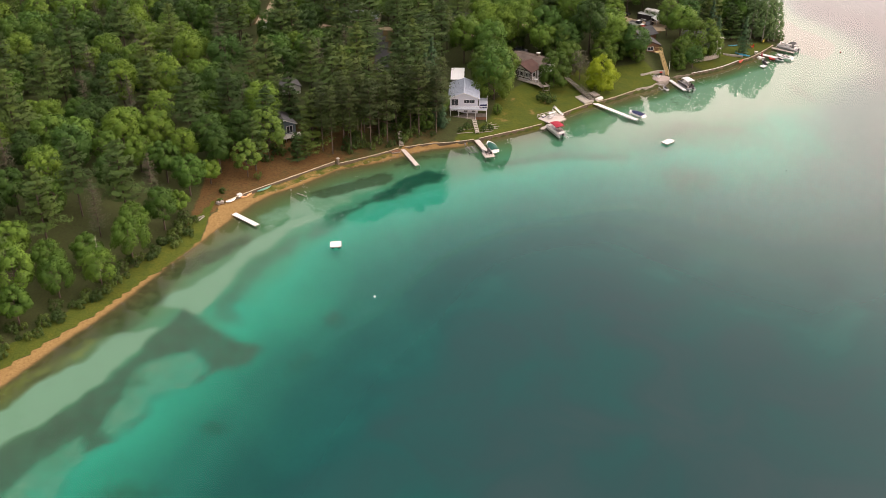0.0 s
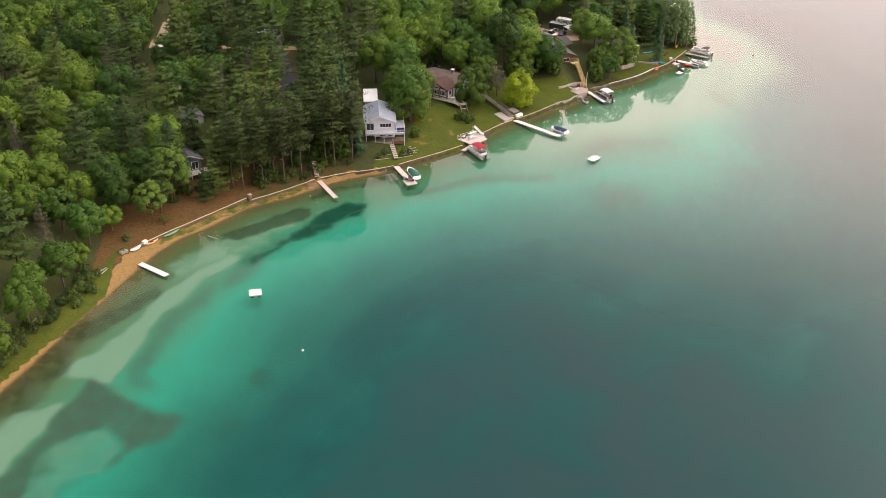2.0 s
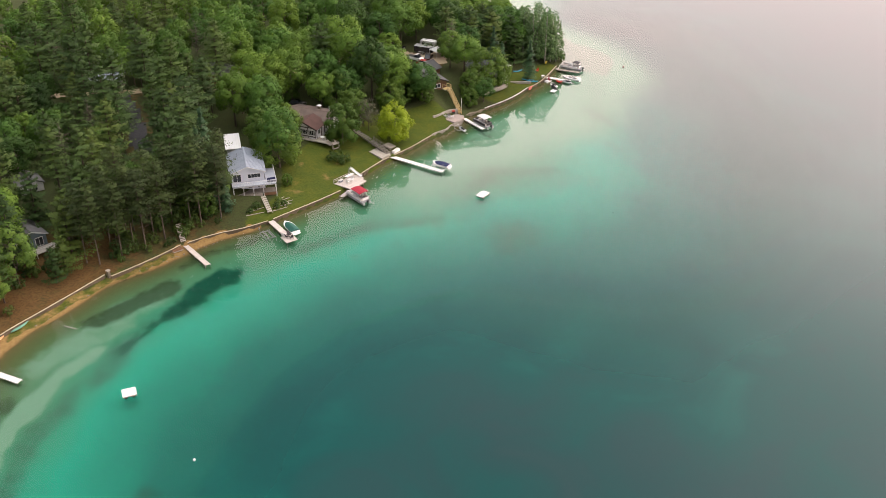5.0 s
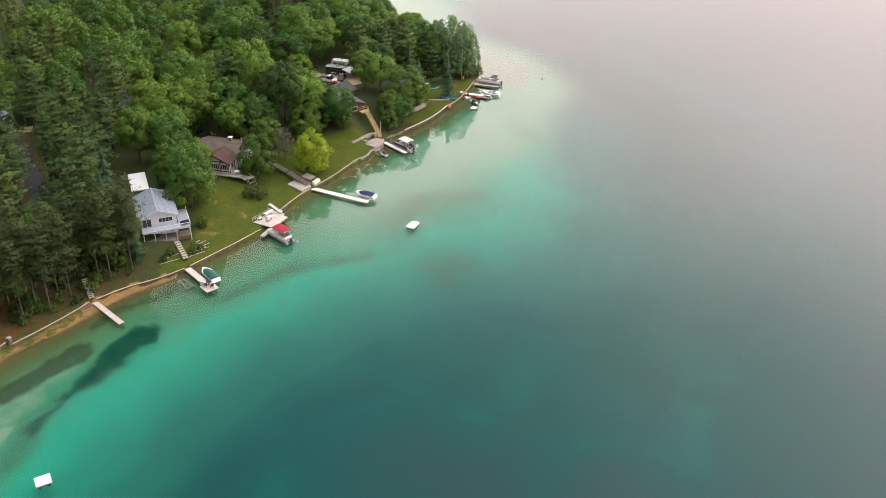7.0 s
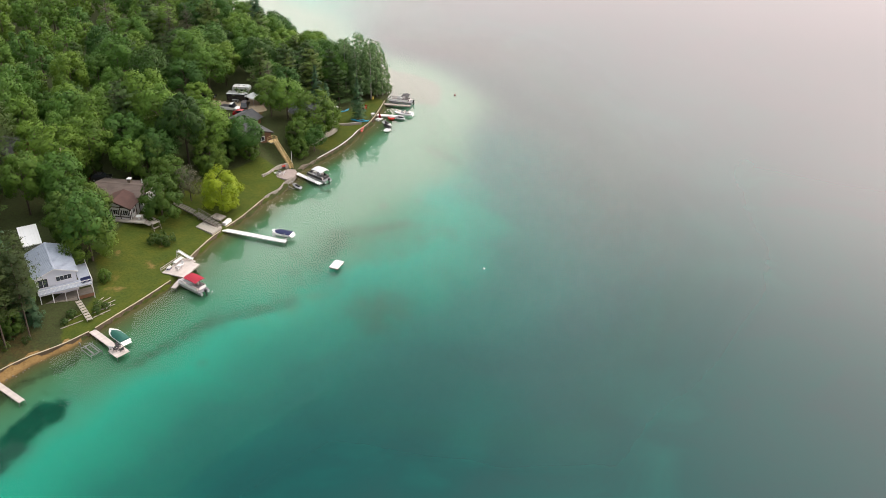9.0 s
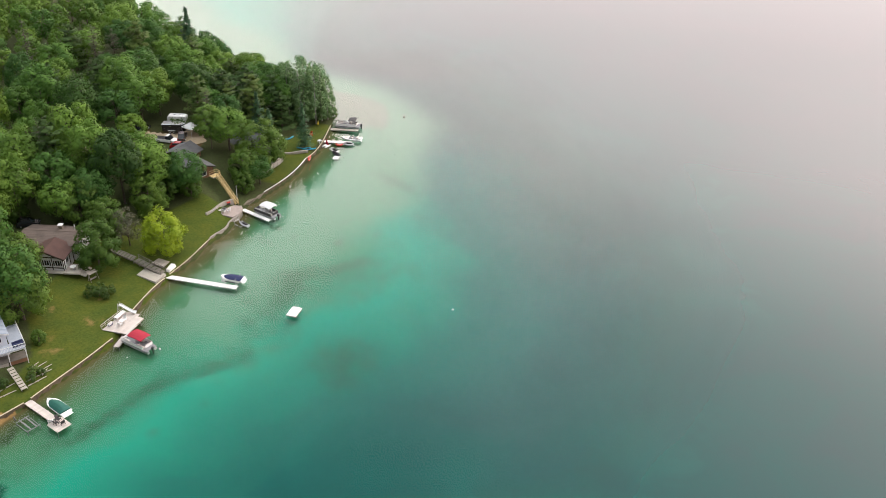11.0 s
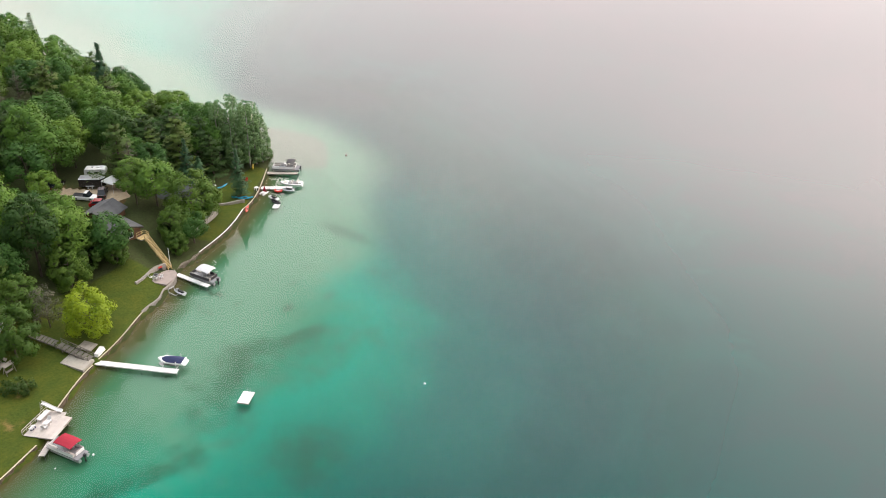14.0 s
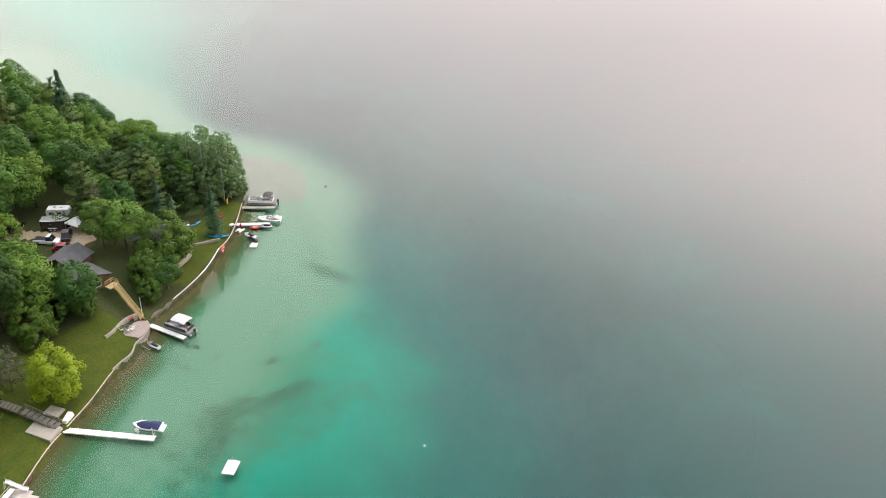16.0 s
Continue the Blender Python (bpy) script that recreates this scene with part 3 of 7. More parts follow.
WEEDS = [(-25, 146, 4.5, 4.5, 0), (-24, 138, 4, 5, 0), (-21, 160, 3, 3, 0), (101, 257, 3.5, 1.4, -50), (85, 262, 1.8, 0.9, 0), (79, 255, 2.2, 1.1, 30), (88, 254, 2.6, 1.2, 30), (72, 262, 1.6, 0.7, 30), (66, 266, 1.6, 0.7, 30), (90, 266, 1.4, 0.7, 0),
         (70, 268, 3.5, 0.8, -60), (66, 263, 2.4, 0.6, -50), (60, 219, 9, 8, 20), (24, 219, 1.6, 1.0, 0), (34, 221, 1.4, 0.8, 0), (-49, 110, 7, 5, 40), (106, 274, 3, 8, 20), (-38, 128, 3, 2, 0)]
# (line, half width, strength): weed beds that follow the shore
WEED_LINES = [([(-80, 124), (-75, 134), (-70, 144), (-62, 157), (-57, 167)], 3.2, 0.5), ([(-55, 171), (-49, 179), (-44, 186)], 2.6, 0.52), ([(-62, 153), (-56, 163)], 3.2, 0.5), ([(-27, 207), (-20, 213), (-15, 216)], 2.6, 0.8), ([(-12, 222), (0, 228), (6, 230)], 1.2, 0.5),
              ([(-64, 118), (-58, 128), (-54, 138)], 2.0, 0.35), ([(14, 224), (30, 231), (44, 230)], 1.6, 0.5), ([(56, 240), (66, 246), (78, 245)], 3.0, 0.45)]


# pale sand and the dull weed between the beach and the drop
SAND_A = [(-54, 154), (-54, 148), (-60, 137), (-64, 128), (-70, 121), (-78, 105), (-84, 108), (-75, 128), (-70, 135), (-66, 141), (-61, 150)]
SAND_B = [(-26, 199), (-30, 194), (-35, 188), (-41, 177), (-44, 168), (-45, 162), (-47, 157), (-51, 160), (-56, 160), (-51, 167), (-45, 176), (-41, 186), (-34, 194), (-29, 199)]
# this patch is pale bed with the sky's glare on the water painted in
SAND_SHEEN = [(-43, 194), (-38, 200), (-30, 208), (-22, 214), (-14, 218), (-11, 217), (-15, 211), (-20, 206), (-24, 201), (-29, 198), (-34, 195), (-39, 190)]
LENS = [(-46, 147), (-43, 144), (-44, 136), (-49, 134), (-52, 128), (-52, 123), (-55, 125), (-56, 130), (-56, 136), (-53, 143), (-50, 146)]
LENS_B = [(-59, 123), (-62, 120), (-64, 116), (-67, 106), (-60, 106), (-57, 119)]
TONGUE = [(-50, 161), (-44, 155), (-39, 152), (-33, 149), (-35, 144), (-41, 142), (-44, 136), (-49, 133), (-52, 123), (-57, 119), (-60, 106), (-76, 104), (-71, 120), (-64, 128), (-60, 137), (-55, 145), (-54, 152)]
DULL_BAND = [(-29, 190), (-33, 180), (-38, 170), (-40, 162), (-38, 156), (-44, 156), (-45, 163), (-43, 170), (-39, 180), (-33, 189)]
DULL_ROOT = [(-14, 210), (-12, 208), (-19, 201), (-23, 194), (-26, 188), (-29, 186), (-30, 193), (-25, 201), (-20, 205)]
# this one outline paints the pines' dark reflection onto the bed
PINE_REFLECTION = [(-25, 197.5), (-20, 202.3), (-17, 206), (-11, 214), (-5, 220), (0.5, 219.5), (-1.5, 214), (-8, 209), (-13, 206), (-17, 203.5), (-22, 198.5), (-24, 196)]
GREEN_EDGE = [(-88, 106), (-80, 118), (-74, 130), (-68, 139), (-62, 148), (-65, 150), (-72, 141), (-79, 131), (-86, 118)]
BAND = [(-4, 218), (10, 226), (22, 230), (31, 234), (38, 233), (47, 236), (53, 245), (62, 253), (68, 248), (80, 246), (92, 241), (89, 234), (81, 235), (72, 232), (64, 235), (57, 229), (44, 225), (35, 227), (24, 224), (14, 222), (4, 219)]
OUTER = [(111, 295), (106, 279), (97, 266), (96, 260), (105, 268), (111, 282), (116, 296), (121, 306), (117, 306)]


def near_line(lines, x, y):
    best = np.full(np.shape(x), 1e9)
    for pts in lines:
        for (ax, ay), (bx, by) in zip(pts, pts[1:]):
            dx, dy = bx - ax, by - ay
            u = np.clip(((x - ax) * dx + (y - ay) * dy) / (dx * dx + dy * dy), 0, 1)
            best = np.minimum(best, np.hypot(x - ax - u * dx, y - ay - u * dy))
    return best


def build_ground():
    def axis(lo, hi, cell, far):
        core = np.arange(lo, hi + cell / 2, cell)
        out = cell * 1.6 ** np.arange(1, 15)
        out = np.cumsum(out) * far / np.cumsum(out)[-1]
        return np.concatenate([lo - out[::-1], core, hi + out])
    xs, ys = axis(-190, 140, 1.1, 2300), axis(95, 430, 1.1, 2300)
    X, Y = np.meshgrid(xs, ys)
    x, y = X.ravel(), Y.ravel()
    z = heights(x, y)
    nx, ny = len(xs), len(ys)
    i = np.arange((nx - 1) * (ny - 1))
    a = (i // (nx - 1)) * nx + i % (nx - 1)
    quads = np.stack([a, a + 1, a + nx + 1, a + nx], 1)
    me = bpy.data.meshes.new("ground")
    me.vertices.add(len(x))
    me.vertices.foreach_set("co", np.stack([x, y, z], 1).ravel())
    me.loops.add(quads.size)
    me.loops.foreach_set("vertex_index", quads.ravel().astype(np.int32))
    me.polygons.add(len(quads))
    me.polygons.foreach_set("loop_start", np.arange(0, quads.size, 4, dtype=np.int32))
    me.polygons.foreach_set("use_smooth", np.ones(len(quads), bool))
    me.update(calc_edges=True)
    shore, bank = along(SHORE, x, y), along(BANK, x, y)
    lawn = np.maximum(within(LAWN, x, y, 4.0), within(YARD, x, y, 2.5))
    strip = np.where((bank > -2.4) & (bank < 3.0) & (x < -52), 0.75, 0.0)
    lawn = np.maximum(lawn, strip)
    sand = np.where((bank <= np.where(x < -52, -2.1, 0.3)) & (shore > -0.5), 1.0, 0.0)
    sand = np.where(x > 6, 0.0, sand)
    verge = (bank <= 0.3) & (bank > -2.2) & (x > -44) & (x < -12)
    sand = np.where(verge, 0.45, sand)
    lawn = np.where(verge, 0.6, lawn)
    for bx, by, r in BARE:
        sand = np.maximum(sand, 0.42 * (1 - step(np.hypot(x - bx + 1.2 * ripple(x, y, 0.8), (y - by) * 1.1 + 1.2 * ripple(y, x, 0.7)), 0, r * 1.9)))
    road = near_line(DRIVES, x, y)
    gravel = np.where(road < 1.6, 1.0, 0.0) + np.where(inside([(63.5, 303), (70.5, 303), (71, 312), (67, 315), (63.5, 309)], x, y), 1.0, 0.0)
    tar = np.where(near_line(ASPHALT, x, y) < 2.3, 1.0, 0.0)
    litter = np.where((bank > 0) & (bank < 26) & (x > -56) & (x < 8), 0.9, 0.0) * (1 - step(x, -3, 6)) * (1 - 0.4 * step(x, -32, -18)) * (1 - step(bank, 12, 26))
    litter = np.maximum(litter, np.where((road < 3) | (near_line([TRACK], x, y) < 2.0) | (near_line(ASPHALT, x, y) < 4), 0.6, 0.0))
    weed = np.zeros(len(x))
    for wx, wy, ra, rb, turn in WEEDS:
        c, s = math.cos(radians(turn)), math.sin(radians(turn))
        u, v = ((x - wx) * c + (y - wy) * s) / ra, (-(x - wx) * s + (y - wy) * c) / rb
        weed = np.maximum(weed, 0.6 * (1 - step(np.hypot(u, v), 0.2, 1.4)))
    for pts, wide, much in WEED_LINES:
        far_off = near_line([pts], x + 1.6 * ripple(x, y, 0.35) + 1.5 * ripple(y, x, 0.17), y + 1.6 * ripple(y, x, 0.31) + 1.5 * ripple(x, y, 0.15))
        weed = np.maximum(weed, much * (1 - step(far_off / wide, 0.55, 1.3)))
    bar = step(-np.hypot(x - 113.5, (y - 325) * 0.95) - 1.0 * ripple(x, y, 0.3), -20.5, -16.5) * (shore < 0) * step(y, 300, 310)
    # pale sand flats off the lawns and round behind the point
    off = -shore
    flats = step(x, 18, 52) * step(off, 3, 9) * (1 - step(off + 4 * ripple(x, y, 0.12), 9, 46)) * (0.62 + 0.3 * step(x, 40, 66))
    behind = step(y, 330, 352) * step(off, 4, 12) * (1 - step(off + 5 * ripple(x, y, 0.09), 26, 66)) * 0.24
    wx, wy = x + 1.0 * ripple(x, y, 0.45) + 0.5 * ripple(y, x, 1.1), y + 1.0 * ripple(y, x, 0.41) + 0.5 * ripple(x, y, 1.3)
    band = 0.9 * np.maximum(within(SAND_A, wx, wy, 3.0), within(SAND_B, wx, wy, 3.0))
    band = np.maximum(band, 0.55 * within(SAND_SHEEN, wx, wy, 4.0))
    lens = np.maximum(within(LENS, wx, wy, 1.6), within(LENS_B, wx, wy, 1.6))
    band = np.maximum(band, 0.4 * lens)
    pale = np.maximum(np.maximum(flats, behind), band)
    soft_x, soft_y = wx + 2.0 * ripple(x, y, 0.28), wy + 2.0 * ripple(y, x, 0.25)
    dull = 0.8 * within(TONGUE, wx, wy, 3.0) * (1 - 0.55 * lens)
    dull = np.maximum(dull, 0.55 * np.maximum(within(DULL_BAND, wx, wy, 3.0), within(DULL_ROOT, wx, wy, 3.0)))
    weed = np.maximum(weed, 0.31 * within(BAND, soft_x, soft_y, 5.0))
    weed = np.maximum(weed, 0.34 * within(OUTER, soft_x, soft_y, 8.0))
    green = 0.5 * within(GREEN_EDGE, wx, wy, 4.0)
    pine_reflection = within(PINE_REFLECTION, wx, wy, 3.4)
    full = np.ones(len(x))
    for name, cols in (("cover", (lawn, sand, np.minimum(gravel, 1), tar)), ("bed", (weed, pale, litter, bar)), ("marl", (dull, green, pine_reflection, full))):
        at = me.color_attributes.new(name, "FLOAT_COLOR", "POINT")
        at.data.foreach_set("color", np.stack(cols, 1).astype(np.float32).ravel())
    me.materials.append(GROUND)
    return tagged(new("ground", me), "wooded shore with lawn, sand beach and pale lake bed", "ground", kind="structure")


ground = build_ground()


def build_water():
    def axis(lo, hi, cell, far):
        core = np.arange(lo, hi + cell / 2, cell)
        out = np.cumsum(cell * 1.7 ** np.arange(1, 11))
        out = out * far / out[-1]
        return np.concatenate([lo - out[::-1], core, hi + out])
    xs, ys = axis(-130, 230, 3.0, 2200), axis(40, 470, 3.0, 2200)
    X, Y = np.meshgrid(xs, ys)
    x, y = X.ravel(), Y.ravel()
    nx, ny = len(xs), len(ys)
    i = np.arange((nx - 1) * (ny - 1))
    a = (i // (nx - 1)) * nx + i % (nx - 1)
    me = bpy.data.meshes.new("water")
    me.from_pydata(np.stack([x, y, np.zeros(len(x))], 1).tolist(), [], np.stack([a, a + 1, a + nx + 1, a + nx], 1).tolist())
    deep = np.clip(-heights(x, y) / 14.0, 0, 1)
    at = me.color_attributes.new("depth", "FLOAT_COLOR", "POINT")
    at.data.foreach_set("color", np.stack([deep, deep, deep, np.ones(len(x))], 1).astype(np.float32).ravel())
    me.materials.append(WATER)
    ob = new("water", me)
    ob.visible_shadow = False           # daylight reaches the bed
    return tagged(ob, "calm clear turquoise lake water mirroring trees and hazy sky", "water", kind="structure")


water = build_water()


# ---- trees ----
def sprays(P, N, size, seed, aspect=0.55, fold=0.25, tilt=0.6):
    """Many small leaf sprays, three-cornered, at places P facing about N."""
    rng = np.random.default_rng(seed)
    n = len(P)
    soft_n = N / (np.linalg.norm(N, axis=1, keepdims=True) + 1e-9) + rng.normal(0, 0.07, (n, 3))
    N = N + rng.normal(0, tilt, (n, 3))
    N /= np.linalg.norm(N, axis=1, keepdims=True) + 1e-9
    R = rng.normal(0, 1, (n, 3))
    U = np.cross(N, R)
    U /= np.linalg.norm(U, axis=1, keepdims=True) + 1e-9
    V = np.cross(N, U)
    s = (size * rng.uniform(0.6, 1.35, n))[:, None]
    lift = N * s * fold
    three = np.stack([P + U * s, P - U * s * rng.uniform(0.3, 0.7, (n, 1)) + V * s * aspect * 1.3 + lift * rng.uniform(-1, 1, (n, 1)), P - U * s * rng.uniform(0.3, 0.7, (n, 1)) - V * s * aspect * 1.3], 1)
    return np.concatenate([three.reshape(-1, 3), np.repeat(soft_n, 3, axis=0)], 1)


def leaf_mesh(name, verts, material):
    me = bpy.data.meshes.new(name)
    n = len(verts) // 3
    me.vertices.add(len(verts))
    me.vertices.foreach_set("co", verts[:, :3].astype(np.float32).ravel())
    me.loops.add(n * 3)
    me.loops.foreach_set("vertex_index", np.arange(n * 3, dtype=np.int32))
    me.polygons.add(n)
    me.polygons.foreach_set("loop_start", np.arange(0, n * 3, 3, dtype=np.int32))
    me.polygons.foreach_set("use_smooth", np.ones(n, bool))
    me.update(calc_edges=True)
    N = verts[:, 3:] / (np.linalg.norm(verts[:, 3:], axis=1, keepdims=True) + 1e-9)
    me.normals_split_custom_set_from_vertices(N.tolist())   # each clump is lit as one soft body
    me.materials.append(material)
    return me


def ball(rng, n):
    v = rng.normal(0, 1, (n, 3))
    return v / (np.linalg.norm(v, axis=1, keepdims=True) + 1e-9)


def dome(f):
    return np.where(f > 0.35, np.sqrt(np.maximum(0.02, 1 - ((f - 0.35) / 0.69) ** 2)), 0.72 + 0.8 * f)


def spire(f):
    return 0.25 + 0.9 * np.maximum(0, 1 - f) ** 0.6 * np.minimum(1, 0.55 + f * 1.5)


def broad_crown(seed, H, R, base=0.36, puffs=26, count=4200, size=0.225, outline=dome, lump=(0.22, 0.40)):
    """A crown of many leafy clumps with hollows between them, uneven in outline."""
    rng = np.random.default_rng(seed)
    f = (np.arange(puffs) + rng.uniform(0, 1, puffs)) / puffs
    wide = outline(f)
    ang = np.arange(puffs) * 2.39996 + rng.normal(0, 0.35, puffs)
    far = R * wide * np.sqrt(rng.uniform(0.4, 1, puffs)) * 0.84
    C = np.stack([np.cos(ang) * far, np.sin(ang) * far, H * (base + (0.94 - base) * f)], 1)
    rad = R * rng.uniform(*lump, puffs) * (0.6 + 0.5 * wide)
    core = np.array([0, 0, H * (base + 0.25 * (1 - base))])
    D = C - core
    D /= np.linalg.norm(D, axis=1, keepdims=True) + 1e-6
    k = rng.choice(puffs, count * 2, p=rad ** 2 / np.sum(rad ** 2))
    S = ball(rng, count * 2)
    out = D[k] + np.array([0, 0, 0.5])
    keep = np.sum(S * out, 1) > -0.3
    k, S = k[keep][:count], S[keep][:count]
    P = C[k] + S * rad[k][:, None] * rng.uniform(0.6, 1.14, (len(k), 1)) * np.array([1, 1, 0.85])
    return sprays(P, S + 0.35 * D[k] + np.array([0, 0, 0.15]), size, seed + 1, tilt=0.34, aspect=0.68)


def limb_trunk(seed, H, r, spread, start=0.3, limbs=7, lean=0.3, top=0.75):
    """A tapered trunk with rising limbs."""
    rng = random.Random(seed)
    bm = bmesh.new()
    pts = [Vector((0, 0, -0.6))]
    for i in range(1, 5):
        f = i / 4 * top
        pts.append(Vector((rng.uniform(-lean, lean) * f, rng.uniform(-lean, lean) * f, H * f)))
    for i in range(4):
        tube(bm, pts[i], pts[i + 1], r * (1 - i * 0.2), r * (0.8 - i * 0.2), 7)
    for i in range(limbs):
        f = rng.uniform(start, 0.9)
        j = min(3, int(f * 4))
        a = pts[j].lerp(pts[j + 1], f * 4 - j)
        ang = i * 2.4 + rng.uniform(-0.4, 0.4)
        reach = spread * rng.uniform(0.5, 0.85)
        b = a + Vector((math.cos(ang) * reach, math.sin(ang) * reach, reach * rng.uniform(0.4, 0.9)))
        tube(bm, a, b, r * 0.32, r * 0.1, 5)
    return bm


def pine_crown(seed, H, R, base=0.3, whorls=17, count=1400, size=0.42, droop=0.0, shape=0.75, flat=0.5):
    """Whorls of flat boughs, each bough a run of needle sprays."""
    rng = np.random.default_rng(seed)
    P, N = [], []
    per = count // (whorls * 6)
    for w in range(whorls):
        f = (w + rng.uniform(-0.3, 0.3)) / whorls
        z = H * (base + (0.99 - base) * f)
        reach = R * (1 - max(f, 0)) ** shape * rng.uniform(0.75, 1.15) + 0.25
        a0 = rng.uniform(0, 6.3)
        tip = rng.uniform(-0.5, 0.6, 6)
        for b in range(6):
            a = a0 + b * 1.047 + rng.uniform(-0.3, 0.3)
            length = reach * rng.uniform(0.4, 1.2)
            m = max(4, int(per * (0.4 + 1.2 * length / R)))
            u = rng.uniform(0.12, 1, m) ** 0.8
            side = rng.normal(0, 0.15, m) * length * (0.35 + u)
            x = math.cos(a) * u * length - math.sin(a) * side
            y = math.sin(a) * u * length + math.cos(a) * side
            zz = z + length * (0.22 * u - droop * u * u) + rng.normal(0, 0.13, m) + tip[b] * u
            P.append(np.stack([x, y, zz], 1))
            N.append(np.stack([np.cos(a) * flat * np.ones(m), np.sin(a) * flat * np.ones(m), np.ones(m)], 1))
    P, N = np.concatenate(P), np.concatenate(N)
    return sprays(P, N, size, seed + 1, aspect=0.28, tilt=0.45)


def pine_trunk(seed, H, r, stubs=20):
    rng = random.Random(seed)
    bm = bmesh.new()
    tube(bm, (0, 0, -0.6), (0.05, 0, H * 0.5), r, r * 0.65, 7)
    tube(bm, (0.05, 0, H * 0.5), (0, 0.05, H * 0.97), r * 0.65, 0.03, 7)
    for i in range(stubs):
        z, a = H * rng.uniform(0.18, 0.8), rng.uniform(0, 6.3)
        n = rng.uniform(0.8, 2.2)
        tube(bm, (0, 0, z), (math.cos(a) * n, math.sin(a) * n, z + n * 0.25), 0.05, 0.02, 4)
    return bm


def make_tree(name, label, crown, trunk, bark, group):
    t = thing(name, label, "tree", group=group)
    part("trunk", trunk, bark, t)
    c = new("crown", crown)
    c.parent = t
    return t


KINDS = {}
for i, (H, R) in enumerate(((11.5, 4.2), (13, 4.9), (10.5, 3.8), (12.5, 4.0), (9, 3.4), (11, 4.5))):
    KINDS["broad", i] = make_tree("broadleaf_tree", "leafy green broadleaf tree with a rounded lumpy crown", leaf_mesh("crown", broad_crown(10 + i, H, R), LEAF_BROAD), limb_trunk(40 + i, H, 0.24, R), BARK, "woodland trees")
for i, (H, R) in enumerate(((19, 4.9), (21, 5.2), (17, 4.5), (14, 3.9))):
    KINDS["pine", i] = make_tree("pine_tree", "tall dark green pine with layered boughs and bare lower trunk", leaf_mesh("crown", pine_crown(60 + i, H, R, base=(0.30, 0.34, 0.24, 0.12)[i], whorls=(12, 13, 11, 10)[i], count=3400, size=0.36, shape=0.7), LEAF_PINE), pine_trunk(70 + i, H, 0.22), BARK_PINE, "woodland pines")
for i, (H, R) in enumerate(((21, 3.8), (19.5, 3.5))):
    KINDS["tall", i] = make_tree("pine_tree", "tall thin pine with a long bare trunk by the seawall", leaf_mesh("crown", pine_crown(64 + i, H, R, base=0.36, whorls=15, count=2700, size=0.28, shape=0.36), LEAF_SPARSE), pine_trunk(74 + i, H, 0.17, 46), BARK, "pines by the seawall")
for i, (H, R) in enumerate(((13, 2.7), (9, 2.1))):
    KINDS["spruce", i] = make_tree("spruce_tree", "dense conical blue-green spruce with boughs to the ground", leaf_mesh("crown", pine_crown(80 + i, H, R, base=0.06, whorls=20, count=4000, size=0.27, droop=0.25, shape=0.95, flat=0.9), LEAF_SPRUCE), pine_trunk(85 + i, H, 0.16, 3), BARK, "spruces")
for i, (H, R) in enumerate(((18.5, 3.3), (16.5, 2.9), (15, 3.3))):
    KINDS["poplar", i] = make_tree("poplar_tree", "tall slender poplar with pale bark and grey-green leaves", leaf_mesh("crown", broad_crown(90 + i, H, R, base=0.08, puffs=110, count=5600, size=0.15, outline=spire, lump=(0.13, 0.24)), LEAF_POPLAR), limb_trunk(95 + i, H, 0.2, R * 0.8, 0.15, 12, top=0.92), BARK_PALE, "poplars at the point")
for i, (H, R) in enumerate(((11.5, 4.4), (12.5, 4.7), (10, 3.9), (11, 4.2))):
    KINDS["light", i] = make_tree("broadleaf_tree", "olive-green broadleaf tree with a rounded lumpy crown", leaf_mesh("crown", broad_crown(150 + i, H, R), LEAF_OPEN), limb_trunk(155 + i, H, 0.24, R), BARK, "woodland trees")
for i, (H, R) in enumerate(((12, 6.0), (10.5, 5.0), (9.0, 4.2))):
    KINDS["open", i] = make_tree("broadleaf_tree", "broad open-grown leafy tree beside the lawn", leaf_mesh("crown", broad_crown(130 + i, H, R, base=0.1, puffs=46, count=6400, size=0.22, lump=(0.16, 0.3)), LEAF_LAWN), limb_trunk(135 + i, H, 0.24, R * 0.8, 0.18, 10), BARK, "lawn trees")
KINDS["bank", 0] = make_tree("broadleaf_tree", "light green open-crowned tree on the bare bank", leaf_mesh("crown", broad_crown(171, 12.5, 4.6, base=0.3, puffs=34, count=4600, size=0.21, lump=(0.16, 0.3)), LEAF_LIGHT), limb_trunk(172, 12.0, 0.17, 3.6, 0.25, 11), BARK, "woodland trees")
for i, (H, R) in enumerate(((16, 3.0), (14, 2.6))):
    KINDS["bare", i] = make_tree("pine_tree", "half-bare grey conifer with thin dead branches", leaf_mesh("crown", pine_crown(181 + i, H, R, base=0.15, whorls=15, count=1300, size=0.2, droop=0.15, shape=0.7), LEAF_DUSTY), pine_trunk(184 + i, H, 0.15, 90), BARK, "woodland pines")
KINDS["young", 0] = make_tree("pine_tree", "bright green young pine among older grey-green pines", leaf_mesh("crown", pine_crown(67, 14.5, 3.0, base=0.14, whorls=13, count=3600, size=0.30, shape=0.75), LEAF_LIGHT), pine_trunk(77, 14.5, 0.14, 10), BARK, "woodland pines")
KINDS["lime", 0] = make_tree("lime_tree", "round tree with bright yellow-green leaves on the lawn", leaf_mesh("crown", broad_crown(101, 10.5, 4.9, base=0.1, puffs=46, count=6400, size=0.21, lump=(0.18, 0.34)), LEAF_LIME), limb_trunk(102, 10.0, 0.2, 3.2, 0.2), BARK, "")
